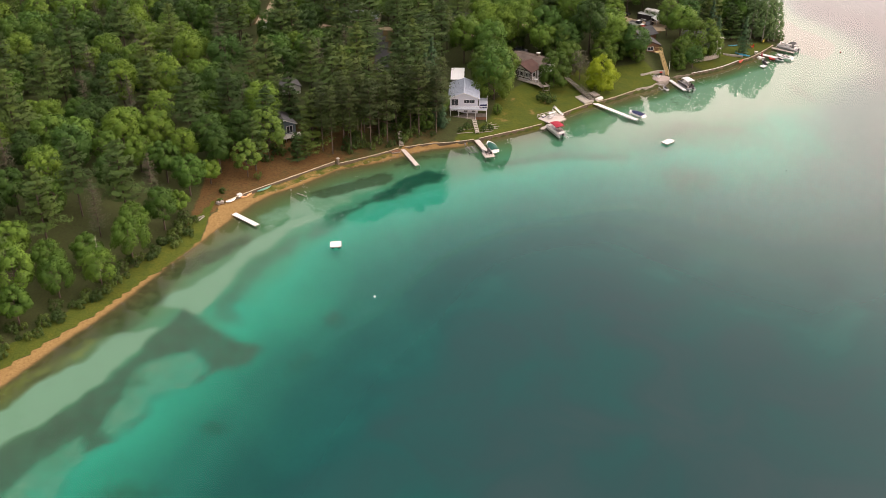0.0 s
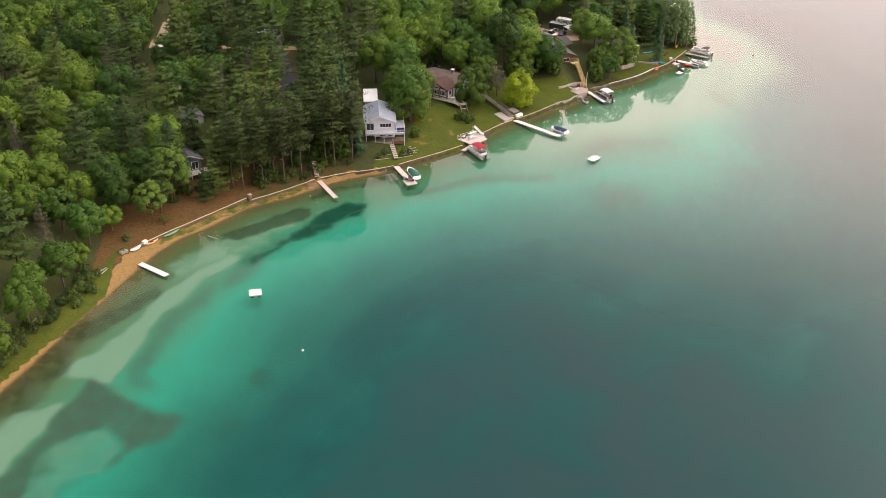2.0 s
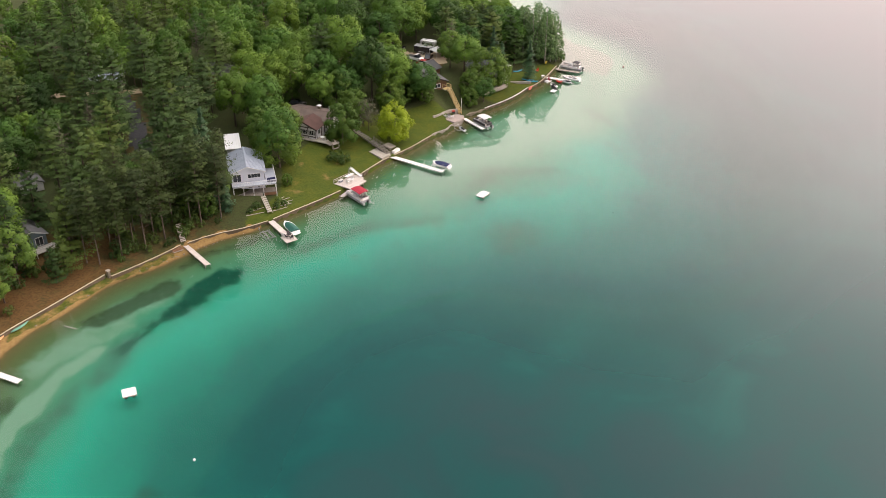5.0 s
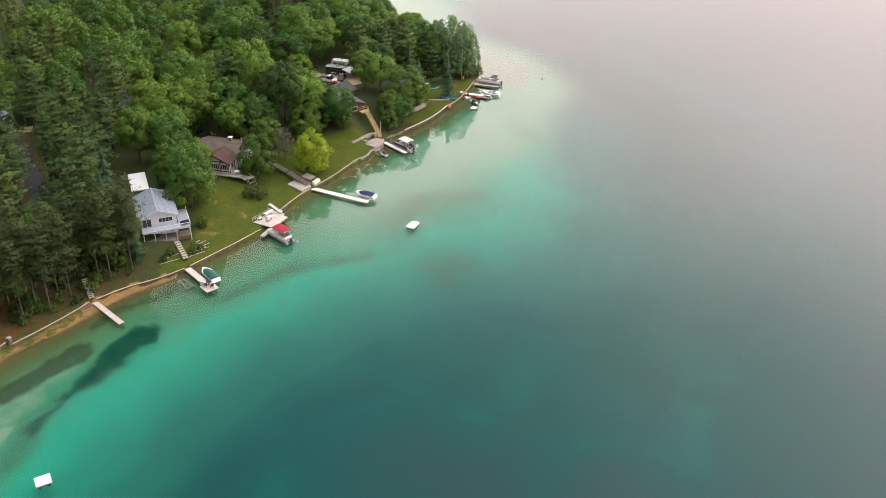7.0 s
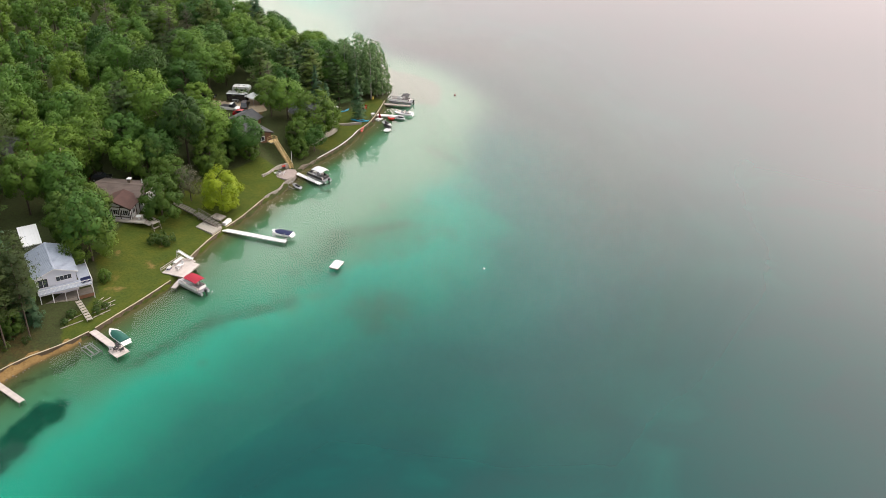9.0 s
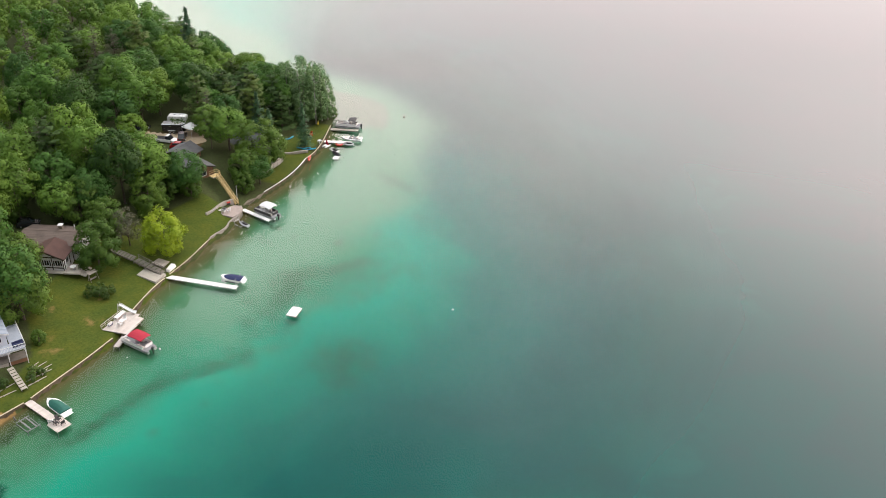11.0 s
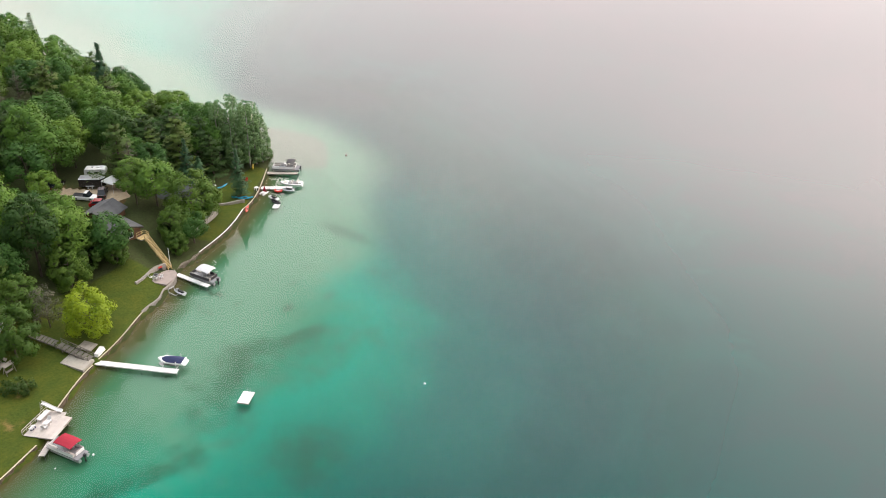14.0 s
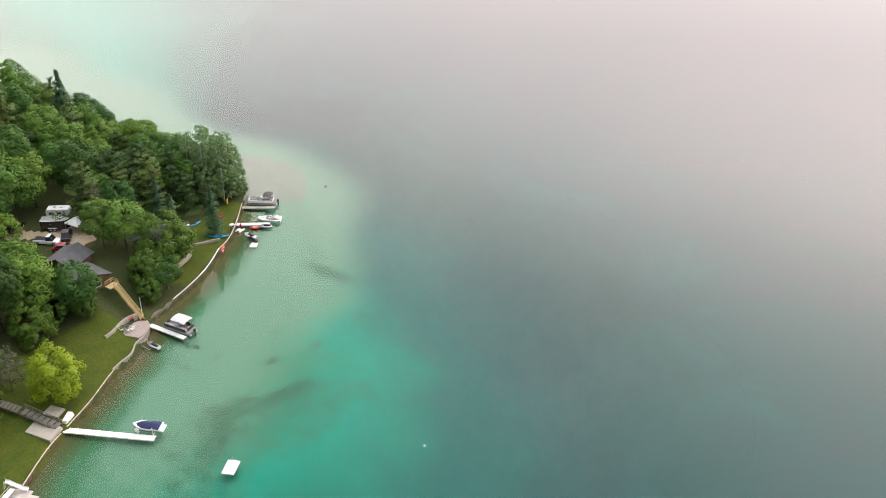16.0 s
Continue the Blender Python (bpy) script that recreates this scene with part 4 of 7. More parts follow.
KINDS["dead", 0] = make_tree("bare_tree", "half-dead grey tree with thin bare twigs", leaf_mesh("crown", broad_crown(111, 8.0, 2.8, base=0.2, puffs=26, count=1300, size=0.15), LEAF_GREY), limb_trunk(112, 8.0, 0.14, 3.0, 0.2, 14), BARK, "")
shrub_label = "low leafy green shrub on the bank"
for i, (H, R) in enumerate(((1.6, 1.3), (2.4, 1.6))):
    t = thing("shrub", shrub_label, "shrub", group="bank shrubs")
    c = new("crown", leaf_mesh("crown", broad_crown(120 + i, H, R, base=0.0, puffs=12, count=560, size=0.14), LEAF_SHRUB))
    c.parent = t
    part("stem", limb_trunk(125 + i, H, 0.05, R * 0.7, 0.1, 6), BARK, t)
    KINDS["shrub", i] = t

used = set()


def plant(kind, i, x, y, scale=1.0, turn=0.0, z=None, stretch=1.0):
    """The first of a kind is moved to its place, the next are copies of it."""
    m = pose(x, y, height(x, y) if z is None else z, 0, 0, turn) @ Matrix.Diagonal((scale, scale, scale * stretch, 1))
    ob = KINDS[kind, i]
    if (kind, i) in used:
        made = copy_thing(ob, Matrix())
        made.matrix_basis = m
        return made
    used.add((kind, i))
    ob.matrix_basis = m
    return ob


# trees that stand in the open
for kind, i, x, y, s, r in (
        ("open", 0, 14.0, 256.0, 1.05, 20), ("open", 1, 12.0, 264.0, 1.0, 200), ("open", 1, 31.6, 267.6, 1.0, 70), ("dead", 0, 39.5, 272.5, 1.1, 0), ("lime", 0, 45.2, 267.0, 1.0, 40),
        ("bank", 0, 69.4, 299.0, 0.95, 10), ("open", 0, 78.4, 291.4, 1.06, 50), ("open", 2, 70.6, 283.6, 0.6, 0), ("open", 2, 57.6, 283.2, 0.66, 30), ("open", 2, 72.0, 287.0, 0.9, 100), ("spruce", 0, 93.6, 298.6, 0.95, 0), ("shrub", 1, 109.6, 313.4, 1.2, 0), ("shrub", 1, 108.4, 311.8, 0.9, 0), ("light", 1, 97.2, 319.5, 1.15, 0), ("light", 0, 93.5, 316.0, 1.1, 60), ("open", 2, 83.0, 294.4, 0.85, 100),
        ("spruce", 0, 89.5, 362.0, 1.5, 0), ("spruce", 1, 86.0, 302, 1.1, 0), ("spruce", 0, 84.5, 305, 1.0, 0), ("bank", 0, -42.6, 220.4, 1.1, 0), ("bank", 0, -46.4, 212.0, 0.8, 140), ("pine", 3, -35.6, 220.4, 0.6, 20), ("broad", 3, -53.0, 213.0, 0.95, 160), ("pine", 3, -33.8, 222.5, 0.7, 160), ("young", 0, -24.2, 233.5, 1.0, 0), ("young", 0, -20.4, 238.5, 0.8, 120), ("young", 0, -28.6, 236.0, 0.75, 200), ("young", 0, -9.0, 240.5, 0.7, 60), ("spruce", 0, -2.6, 242.2, 1.1, 0), ("spruce", 1, -0.4, 240.2, 1.0, 80),
        ("open", 2, -1.6, 245.0, 0.85, 200), ("pine", 3, -2.6, 248.5, 0.85, 200), ("spruce", 0, -4.6, 246.5, 1.25, 30), ("spruce", 0, -3.0, 252.5, 1.3, 200), ("open", 2, -4.6, 239.6, 0.6, 200),
        ("poplar", 0, 103.2, 310.5, 1.0, 0), ("poplar", 1, 105.5, 311.5, 0.95, 0), ("poplar", 2, 107.3, 311.5, 0.9, 90), ("poplar", 0, 101.5, 313.0, 1.02, 120), ("poplar", 1, 99.5, 311.5, 1.0, 200),
        ("poplar", 2, 104.5, 314.0, 1.0, 30), ("poplar", 1, 97.5, 314.5, 1.05, 70), ("poplar", 0, 107.5, 314.5, 0.85, 240), ("poplar", 2, 106.0, 317.0, 0.95, 10), ("poplar", 0, 102.5, 316.5, 0.98, 310), ("poplar", 1, 99.8, 317.5, 1.0, 140),
        ("open", 2, 14.6, 248.6, 0.33, 0), ("open", 1, 51.5, 285.0, 0.85, 30), ("open", 0, 53.6, 290.0, 0.66, 150), ("open", 2, 55.4, 286.6, 0.66, 10), ("open", 1, 47.5, 282.0, 0.85, 100), ("open", 1, 36.5, 277.0, 0.85, 300),
        ("open", 0, 17.2, 268.5, 0.8, 80), ("open", 1, 13.5, 275.5, 0.95, 120), ("open", 1, 33.5, 284.0, 0.95, 10), ("open", 2, 21.5, 292.0, 0.95, 10), ("shrub", 0, 11.4, 241.4, 0.9, 0), ("shrub", 0, 12.6, 240.6, 0.7, 50), ("shrub", 0, 10.6, 239.6, 0.8, 20), ("shrub", 0, 6.2, 240.2, 0.9, 0), ("shrub", 0, 4.6, 238.6, 0.7, 0), ("shrub", 1, 28.5, 258.5, 1.3, 0), ("shrub", 1, 30.0, 258.0, 1.1, 90), ("shrub", 1, 27.2, 259.4, 1.0, 200)):
    plant(kind, i, x, y, s, r)

rng = random.Random(31)
for k, (x, o) in enumerate(((-30, 8), (-27.5, 5), (-25.2, 9), (-23, 4.2), (-20.6, 7.5), (-18.2, 4), (-16.4, 8.5), (-14.2, 5), (-8.4, 6.5), (-6.2, 4.4), (-4.4, 8), (-1.8, 5.2), (-12.2, 9.5), (-0.6, 8.6), (-21.8, 11))):
    y = float(np.interp(x, (-38.1, -26.3, -20.2, -14, -10.6, -3.9, 2.3), (211, 221.5, 223.5, 227.4, 229.8, 232.2, 232.9))) + o
    plant("tall", k % 2, x, y, rng.uniform(0.9, 1.06), rng.uniform(0, 360))

KEEP_OUT = [(-2, 14, 230, 246), (-2.5, 13, 242, 272), (15, 32, 262, 284), (60.5, 71, 283, 323), (54, 60.5, 284, 300), (56, 62, 296, 312), (25, 32, 303, 320), (19.9, 25.9, 278.2, 290.2), (58, 72, 276, 284), (73, 87, 290, 303), (-44, -35, 226, 236), (-44.5, -35, 241, 259), (-20.5, -13.0, 246, 291), (-25.5, -17, 291, 308), (78, 104, 284, 309), (94, 112, 306, 320)]
rng = random.Random(5)
spots = []
counts = {"broad": 0, "pine": 0, "far": 0}
far_spots = []
cx = np.array([rng.uniform(-185, 112) for _ in range(26000)])
cy = np.array([rng.uniform(95, 445) for _ in range(26000)])
bank_d, road_d = along(BANK, cx, cy), np.minimum(near_line(DRIVES, cx, cy), near_line([DRIVES[0], TRACK], cx, cy) - 1.9)
lawn_in = inside(LAWN, cx, cy) | inside(YARD, cx, cy)
cell = {}
for x, y, b, rd, lw in zip(cx, cy, bank_d, road_d, lawn_in):
    if b < 2.2 or lw or rd < 2.7 or any(x0 < x < x1 and y0 < y < y1 for x0, x1, y0, y1 in KEEP_OUT):
        continue
    if y > 365 + np.interp(x, (-60, 20), (0, 70)) or x < -110 - (y - 95) * 0.30 or (-54 < x < -28 and b < 7) or (-31 <= x < 3 and b < 10.5):
        continue
    pine_land = -34 < x < 4 and 228 < y < 300
    if pine_land:
        p = 0.8
    elif x < -45 and y < 235:
        p = 0.10
    elif x < -48:
        p = 0.16
    elif x < 5:
        p = 0.34
    elif 70 < x < 93 and 298 < y < 320:
        p = 0.85
    else:
        p = 0.05 if y > 296 else 0.02
    kind = "pine" if rng.random() < p else "broad"
    gap = 4.9 if pine_land else (5.0 if kind == "pine" else 6.5)
    if y > 345:
        gap += 0.8
    key = (int(x // 7), int(y // 7))
    if any(math.hypot(x - ox, y - oy) < (gap + og) / 2 for i in (-1, 0, 1) for j in (-1, 0, 1) for ox, oy, og in cell.get((key[0] + i, key[1] + j), ())):
        continue
    cell.setdefault(key, []).append((x, y, gap))
    spots.append((x, y, kind, b))
for x, y, kind, b in sorted(spots, key=lambda s: s[1] + 0.6 * max(0, -60 - s[0]) - 0.8 * max(0, s[0])):
    if counts[kind] < (300 if kind == "broad" else 260) and y < 345 + 60 * (x > 20):
        counts[kind] += 1
        if kind == "broad" and rng.random() < (0.7 if x > 2 else 0.14):
            kind = "light"
        i = rng.randrange(6 if kind == "broad" else 4)
        if kind == "pine" and x > 5:
            i = 3
        s = rng.uniform(0.76, 1.2) * (0.82 if b < 7 and kind != "pine" else 1.0)
        if kind != "pine" and x < -20 and rng.random() < 0.02:
            kind, i, s = "dead", 0, 1.25
        elif (y > 285 or x < -20) and b > 12 and rng.random() < 0.07:
            kind, i, s = "bare", rng.randrange(2), rng.uniform(0.85, 1.05)
        plant(kind, i, x, y, s * (1.14 if x > 5 else 1.0), rng.uniform(0, 360), stretch=rng.uniform(0.9, 1.1) * (0.86 if x > 46 else (1.06 if x > 5 else 1.0)))
    else:
        far_spots.append((x, y, kind))

# the woods behind: one mass of trees, past counting
far_leaf, far_needle, far_bm = [], [], bmesh.new()
forms = {("broad", k): broad_crown(200 + k, 14, 4.6, count=1500, size=0.36) for k in range(4)}
forms.update({("pine", k): pine_crown(220 + k, 20, 3.8, base=0.2, count=1100, size=0.5, shape=0.62) for k in range(3)})
for x, y, kind in far_spots:
    f = forms[kind, rng.randrange(4 if kind == "broad" else 3)]
    a, s = rng.uniform(0, 6.3), rng.uniform(0.72, 1.0)
    c, q = math.cos(a) * s, math.sin(a) * s
    z = height(x, y)
    v = np.stack([f[:, 0] * c - f[:, 1] * q + x, f[:, 0] * q + f[:, 1] * c + y, f[:, 2] * s + z, f[:, 3] * c - f[:, 4] * q, f[:, 3] * q + f[:, 4] * c, f[:, 5] * s], 1)
    (far_leaf if kind == "broad" else far_needle).append(v)
    tube(far_bm, (x, y, z - 0.5), (x, y, z + 12 * s), 0.22, 0.1, 5)
if far_spots:
    woods = thing("far_woods", "dense mixed wood of broadleaf trees and pines", "woods", kind="stuff")
    for nm, vs, mt in (("broadleaf_crowns", far_leaf[::4], LEAF_BROAD), ("broadleaf_crowns", far_leaf[1::4], LEAF_OPEN), ("broadleaf_crowns", far_leaf[2::4], LEAF_BROAD), ("broadleaf_crowns", far_leaf[3::4], LEAF_OPEN), ("pine_crowns", far_needle, LEAF_PINE)):
        ob = new(nm, leaf_mesh(nm, np.concatenate(vs), mt))
        ob.parent = woods
        tagged(ob, kind="stuff")
    tagged(part("trunks", far_bm, BARK, woods), kind="stuff")

# shrubs and tall weeds on the bank behind the beach
rng = random.Random(9)
for (ax, ay), (bx, by) in zip(BANK_A[4:15], BANK_A[5:16]):
    n = int(math.hypot(bx - ax, by - ay) / 0.8) if by < 200 else 1
    for k in range(n):
        u = rng.random()
        o = rng.uniform(0.7, 5.5)
        L = math.hypot(bx - ax, by - ay)
        plant("shrub", rng.randrange(2), ax + (bx - ax) * u - (by - ay) / L * o, ay + (by - ay) * u + (bx - ax) / L * o, rng.uniform(0.5, 1.0), rng.uniform(0, 360))
for k in range(330):
    x, y = rng.uniform(-48, 1), rng.uniform(206, 256)
    b = float(along(BANK, np.array([x]), np.array([y]))[0])
    if b > (1.5 if x > -26 else 9) and not any(x0 < x < x1 and y0 < y < y1 for x0, x1, y0, y1 in KEEP_OUT):
        plant("shrub", rng.randrange(2), x, y, rng.uniform(0.5, 1.25), rng.uniform(0, 360))
print("trees", counts, "far", len(far_spots))


# ---- seawalls ----
PIECES = {}


def piece(name, key, bm_maker, material, parent, m):
    """A piece that shares its mesh with its likes."""
    if key not in PIECES:
        PIECES[key] = mesh_of(name, bm_maker(), material)
    ob = new(name, PIECES[key])
    ob.parent = parent
    ob.matrix_basis = m
    return ob


def walk_line(points, gap):
    """Places at even steps along a polyline, with the heading at each."""
    out, carry = [], 0.0
    for (ax, ay), (bx, by) in zip(points, points[1:]):
        n = math.hypot(bx - ax, by - ay)
        d = carry
        while d < n:
            out.append((ax + (bx - ax) * d / n, ay + (by - ay) * d / n, math.degrees(math.atan2(by - ay, bx - ax))))
            d += gap
        carry = d - n
    return out


def rounded(points, rounds=2):
    """The polyline with its corners cut, ends kept."""
    for _ in range(rounds):
        out = [points[0]]
        for (ax, ay), (bx, by) in zip(points, points[1:]):
            out += [(ax * 0.75 + bx * 0.25, ay * 0.75 + by * 0.25), (ax * 0.25 + bx * 0.75, ay * 0.25 + by * 0.75)]
        points = out + [points[-1]]
    return points


def seawall(points, top, label, cap_material, face_material, post_gap=1.25):
    w = thing("seawall", label, "seawall", group="seawalls along the shore")
    stations = walk_line(rounded(points), post_gap) + [(*points[-1], 0.0)]
    rnd = random.Random(len(points) * 7 + int(points[0][0]))
    for (ax, ay, _), (bx, by, _) in zip(stations, stations[1:]):
        n, a = math.hypot(bx - ax, by - ay), math.degrees(math.atan2(by - ay, bx - ax))
        mx, my = (ax + bx) / 2, (ay + by) / 2
        dz = rnd.uniform(-0.015, 0.015)
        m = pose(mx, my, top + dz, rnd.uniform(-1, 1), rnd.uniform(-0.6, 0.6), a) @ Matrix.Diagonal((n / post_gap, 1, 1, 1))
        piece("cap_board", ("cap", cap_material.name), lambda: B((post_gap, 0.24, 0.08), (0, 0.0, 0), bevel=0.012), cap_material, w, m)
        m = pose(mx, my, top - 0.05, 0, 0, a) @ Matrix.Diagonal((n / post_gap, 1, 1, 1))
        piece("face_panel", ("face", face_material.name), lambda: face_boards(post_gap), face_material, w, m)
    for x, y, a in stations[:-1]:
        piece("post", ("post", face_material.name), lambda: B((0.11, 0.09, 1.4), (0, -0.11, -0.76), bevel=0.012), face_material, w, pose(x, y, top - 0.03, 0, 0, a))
    return w


def face_boards(n):
    """One lapped panel: the board edges step out down its face."""
    rings = []
    for x in (-n / 2, n / 2):
        ring = [(x, 0.05, 0.0), (x, 0.05, -1.35)]
        for k in range(6, 0, -1):
            ring += [(x, -0.075 + 0.012 * (k % 2), -0.215 * k), (x, -0.04, -0.215 * k + 0.02), (x, -0.075 + 0.012 * (k % 2), -0.215 * k + 0.03), (x, -0.07, -0.215 * (k - 1) - 0.005)]
        rings.append(ring)
    return loft(bmesh.new(), rings)


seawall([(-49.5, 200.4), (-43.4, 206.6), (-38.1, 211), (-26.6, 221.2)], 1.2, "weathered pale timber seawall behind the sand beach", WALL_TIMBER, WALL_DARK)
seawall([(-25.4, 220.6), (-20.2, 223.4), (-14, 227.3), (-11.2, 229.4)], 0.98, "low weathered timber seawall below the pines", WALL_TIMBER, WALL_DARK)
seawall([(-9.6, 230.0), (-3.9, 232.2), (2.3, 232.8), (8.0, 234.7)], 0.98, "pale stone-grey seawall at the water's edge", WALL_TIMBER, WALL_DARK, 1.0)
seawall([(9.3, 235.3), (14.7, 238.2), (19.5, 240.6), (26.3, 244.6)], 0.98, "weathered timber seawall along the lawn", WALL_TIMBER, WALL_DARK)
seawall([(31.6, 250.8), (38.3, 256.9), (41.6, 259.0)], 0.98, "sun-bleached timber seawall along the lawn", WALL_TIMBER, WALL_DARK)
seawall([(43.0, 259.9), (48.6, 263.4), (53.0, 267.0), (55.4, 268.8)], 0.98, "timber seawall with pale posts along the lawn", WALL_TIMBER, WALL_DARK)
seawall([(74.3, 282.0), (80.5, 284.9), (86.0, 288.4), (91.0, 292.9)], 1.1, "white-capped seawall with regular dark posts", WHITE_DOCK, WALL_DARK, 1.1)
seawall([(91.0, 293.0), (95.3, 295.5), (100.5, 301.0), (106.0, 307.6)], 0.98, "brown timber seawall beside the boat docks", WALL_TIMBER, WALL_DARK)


def stone_wall(points, top, label, material, width=0.75, gap=0.62, low=1.3):
    """A wall of single rounded blocks."""
    w = thing("stone_wall", label, "stone wall", group="stone walls")
    rnd = random.Random(int(points[0][0] * 10))
    for x, y, a in walk_line(rounded(points), gap):
        m = pose(x, y, top, rnd.uniform(-2, 2), rnd.uniform(-2, 2), a + rnd.uniform(-2, 2)) @ Matrix.Diagonal((gap * 1.5 * rnd.uniform(0.88, 1.02), width * rnd.uniform(0.9, 1.08), low, 1))
        piece("block", ("block", material.name), lambda: B((0.66, 1.0, 1.0), (0, 0, -0.5), bevel=0.06), material, w, m)
    return w


seawall([(55.4, 268.9), (57.6, 270.1), (59.6, 270.7), (60.9, 272.0), (61.9, 273.4), (63.8, 274.2), (65.6, 275.4), (66.6, 277.0), (67.0, 278.6)], 1.2, "smoothly curving pale concrete wall at the water's edge", STONE, STONE, 0.6)
stone_wall([(58.3, 277.0), (59.6, 277.4), (60.8, 278.2), (62.2, 279.2), (63.8, 279.9), (65.6, 279.8)], 2.75, "low curved wall of pale stone blocks behind the patio", STONE, 0.45, 0.5, 1.6)
stone_wall([(67.6, 279.4), (69.2, 280.2), (71.6, 280.8), (74.0, 282.2)], 0.9, "rough field-stone edge on a shady bank", ROCK, 0.8, 0.7, 1.1)

# stones at the foot of the walls
stone_group = "stones at the waterline"
stone_mesh = []
for k in range(3):
    bm = bmesh.new()
    bmesh.ops.create_icosphere(bm, subdivisions=1, radius=0.5)
    rnd = random.Random(k)
    for v in bm.verts:
        v.co *= rnd.uniform(0.75, 1.1)
        v.co.z *= 0.65
    stone_mesh.append(mesh_of("boulder", bm, ROCK, True))
rnd = random.Random(3)
for pts, n, off in (([(55, 268), (61, 271.6), (66, 275)], 34, 0.9), ([(48, 262.6), (55, 268)], 12, 0.7), ([(67, 278.6), (74, 281.4)], 16, 0.7), ([(-20, 222.6), (-3, 230.6)], 22, 0.5), ([(-40, 207.5), (-27, 219.5)], 10, 0.9)):
    st = walk_line(pts, 0.25)
    for k in range(n):
        x, y, a = st[rnd.randrange(len(st))]
        o = rnd.uniform(0, off)
        s = rnd.uniform(0.22, 0.5)
        px, py = x + math.sin(radians(a)) * o, y - math.cos(radians(a)) * o
        ob = new("boulder", stone_mesh[k % 3])
        ob.matrix_basis = pose(px, py, height(px, py) + 0.1 * s, 0, 0, rnd.uniform(0, 360)) @ Matrix.Diagonal((s, s * 0.8, s, 1))
        tagged(ob, "grey-brown field stone at the water's edge", "stone", stone_group)


# ---- docks ----
def dock(a, b, width, top, label, material, section=2.4, rails=STEEL, group="docks", extra=None):
    (ax, ay), (bx, by) = a, b
    n, ang = math.hypot(bx - ax, by - ay), math.degrees(math.atan2(by - ay, bx - ax))
    d = thing("dock", label, "dock", (ax, ay, 0), ang, group)
    k = max(1, round(n / section))
    s = n / k
    for i in range(k):
        m = 6
        for j in range(m):
            piece("deck_board", ("board", material.name, round(s, 2), width), lambda: B((s / m - 0.03, width, 0.045), bevel=0.006), material, d, pose(s * i + s / m * (j + 0.5), 0, top - 0.02))
        for side in (-1, 1):
            part("side_rail", B((s - 0.02, 0.05, 0.16), (s * (i + 0.5), side * (width / 2 - 0.03), top - 0.13)), material, d)
    for i in range(k + 1):
        for side in (-1, 1):
            part("leg", T((min(s * i + 0.05, n - 0.05), side * (width / 2 + 0.04), -2.2 if i else -0.6), (min(s * i + 0.05, n - 0.05), side * (width / 2 + 0.04), top + 0.14), 0.035, sides=6), rails, d)
    return d


dock((-46.95, 195.7), (-40.85, 190.4), 1.15, 0.5, "narrow white panel dock reaching off a sand beach", WHITE_DOCK)
dock((-10.2, 229.7), (-6.3, 220.35), 1.1, 0.5, "narrow pale grey dock below wooden steps", WOOD_PALE)
dock((8.7, 235.2), (11.0, 228.2), 1.35, 0.6, "grey wooden dock with a platform at its end", WOOD_PALE)
dock((42.3, 260.05), (52.45, 248.2), 1.25, 0.62, "long white dock on many posts", WHITE_DOCK)
dock((67.1, 277.75), (69.9, 269.55), 1.0, 0.6, "pale dock below a stone patio", WHITE_DOCK)
dock((99.7, 301.0), (105.85, 295.85), 1.15, 0.5, "white dock with watercraft alongside", WHITE_DOCK)
dock((105.1, 306.8), (111.05, 301.6), 1.15, 0.5, "grey wooden dock beside a pontoon boat", WOOD_GREY)
dock((28.4, 244.3), (26.0, 241.9), 1.0, 0.75, "short pale dock stub beside the deck", WOOD_PALE, 1.3)

pl = thing("dock_platform", "square pale wooden platform at the end of a dock", "dock", (11.4, 226.3, 0), -72)
for j in range(9):
    part("board", B((0.31, 2.7, 0.045), (-1.36 + 0.34 * j, 0, 0.6), bevel=0.006), WOOD_PALE, pl)
for x in (-1.3, 1.3):
    part("beam", B((0.08, 2.6, 0.16), (x, 0, 0.49)), WOOD_GREY, pl)
    for y in (-1.2, 1.2):
        part("leg", T((x, y, -2.4), (x, y, 0.75), 0.04, sides=6), STEEL, pl)


def slab(name, outline, z, thick, label, category, material, board=None, turn=0.0):
    """A deck over a plan outline: boards with gaps, or one slab."""
    t = thing(name, label, category)
    cx, cy = sum(p[0] for p in outline) / len(outline), sum(p[1] for p in outline) / len(outline)
    c, s = math.cos(radians(turn)), math.sin(radians(turn))
    loc = [((x - cx) * c + (y - cy) * s, -(x - cx) * s + (y - cy) * c) for x, y in outline]
    t.matrix_basis = pose(cx, cy, 0, 0, 0, turn)
    if not board:
        part("slab", prism(bmesh.new(), loc, z - thick, z), material, t)
        return t
    v0, v1 = min(p[1] for p in loc), max(p[1] for p in loc)
    k = int((v1 - v0) / board)
    for i in range(k):
        v = v0 + board * (i + 0.5)
        cuts = []
        for (px, py), (qx, qy) in zip(loc, loc[1:] + loc[:1]):
            if (py > v) != (qy > v):
                cuts.append(px + (qx - px) * (v - py) / (qy - py))
        cuts.sort()
        for u0, u1 in zip(cuts[::2], cuts[1::2]):
            part("board", B((u1 - u0, board - 0.03, 0.05), ((u0 + u1) / 2, v, z - 0.025), bevel=0.006), material, t)
    part("joist_bed", prism(bmesh.new(), [(x * 0.97, y * 0.97) for x, y in loc], z - thick, z - 0.06), WOOD_GREY, t)
    return t


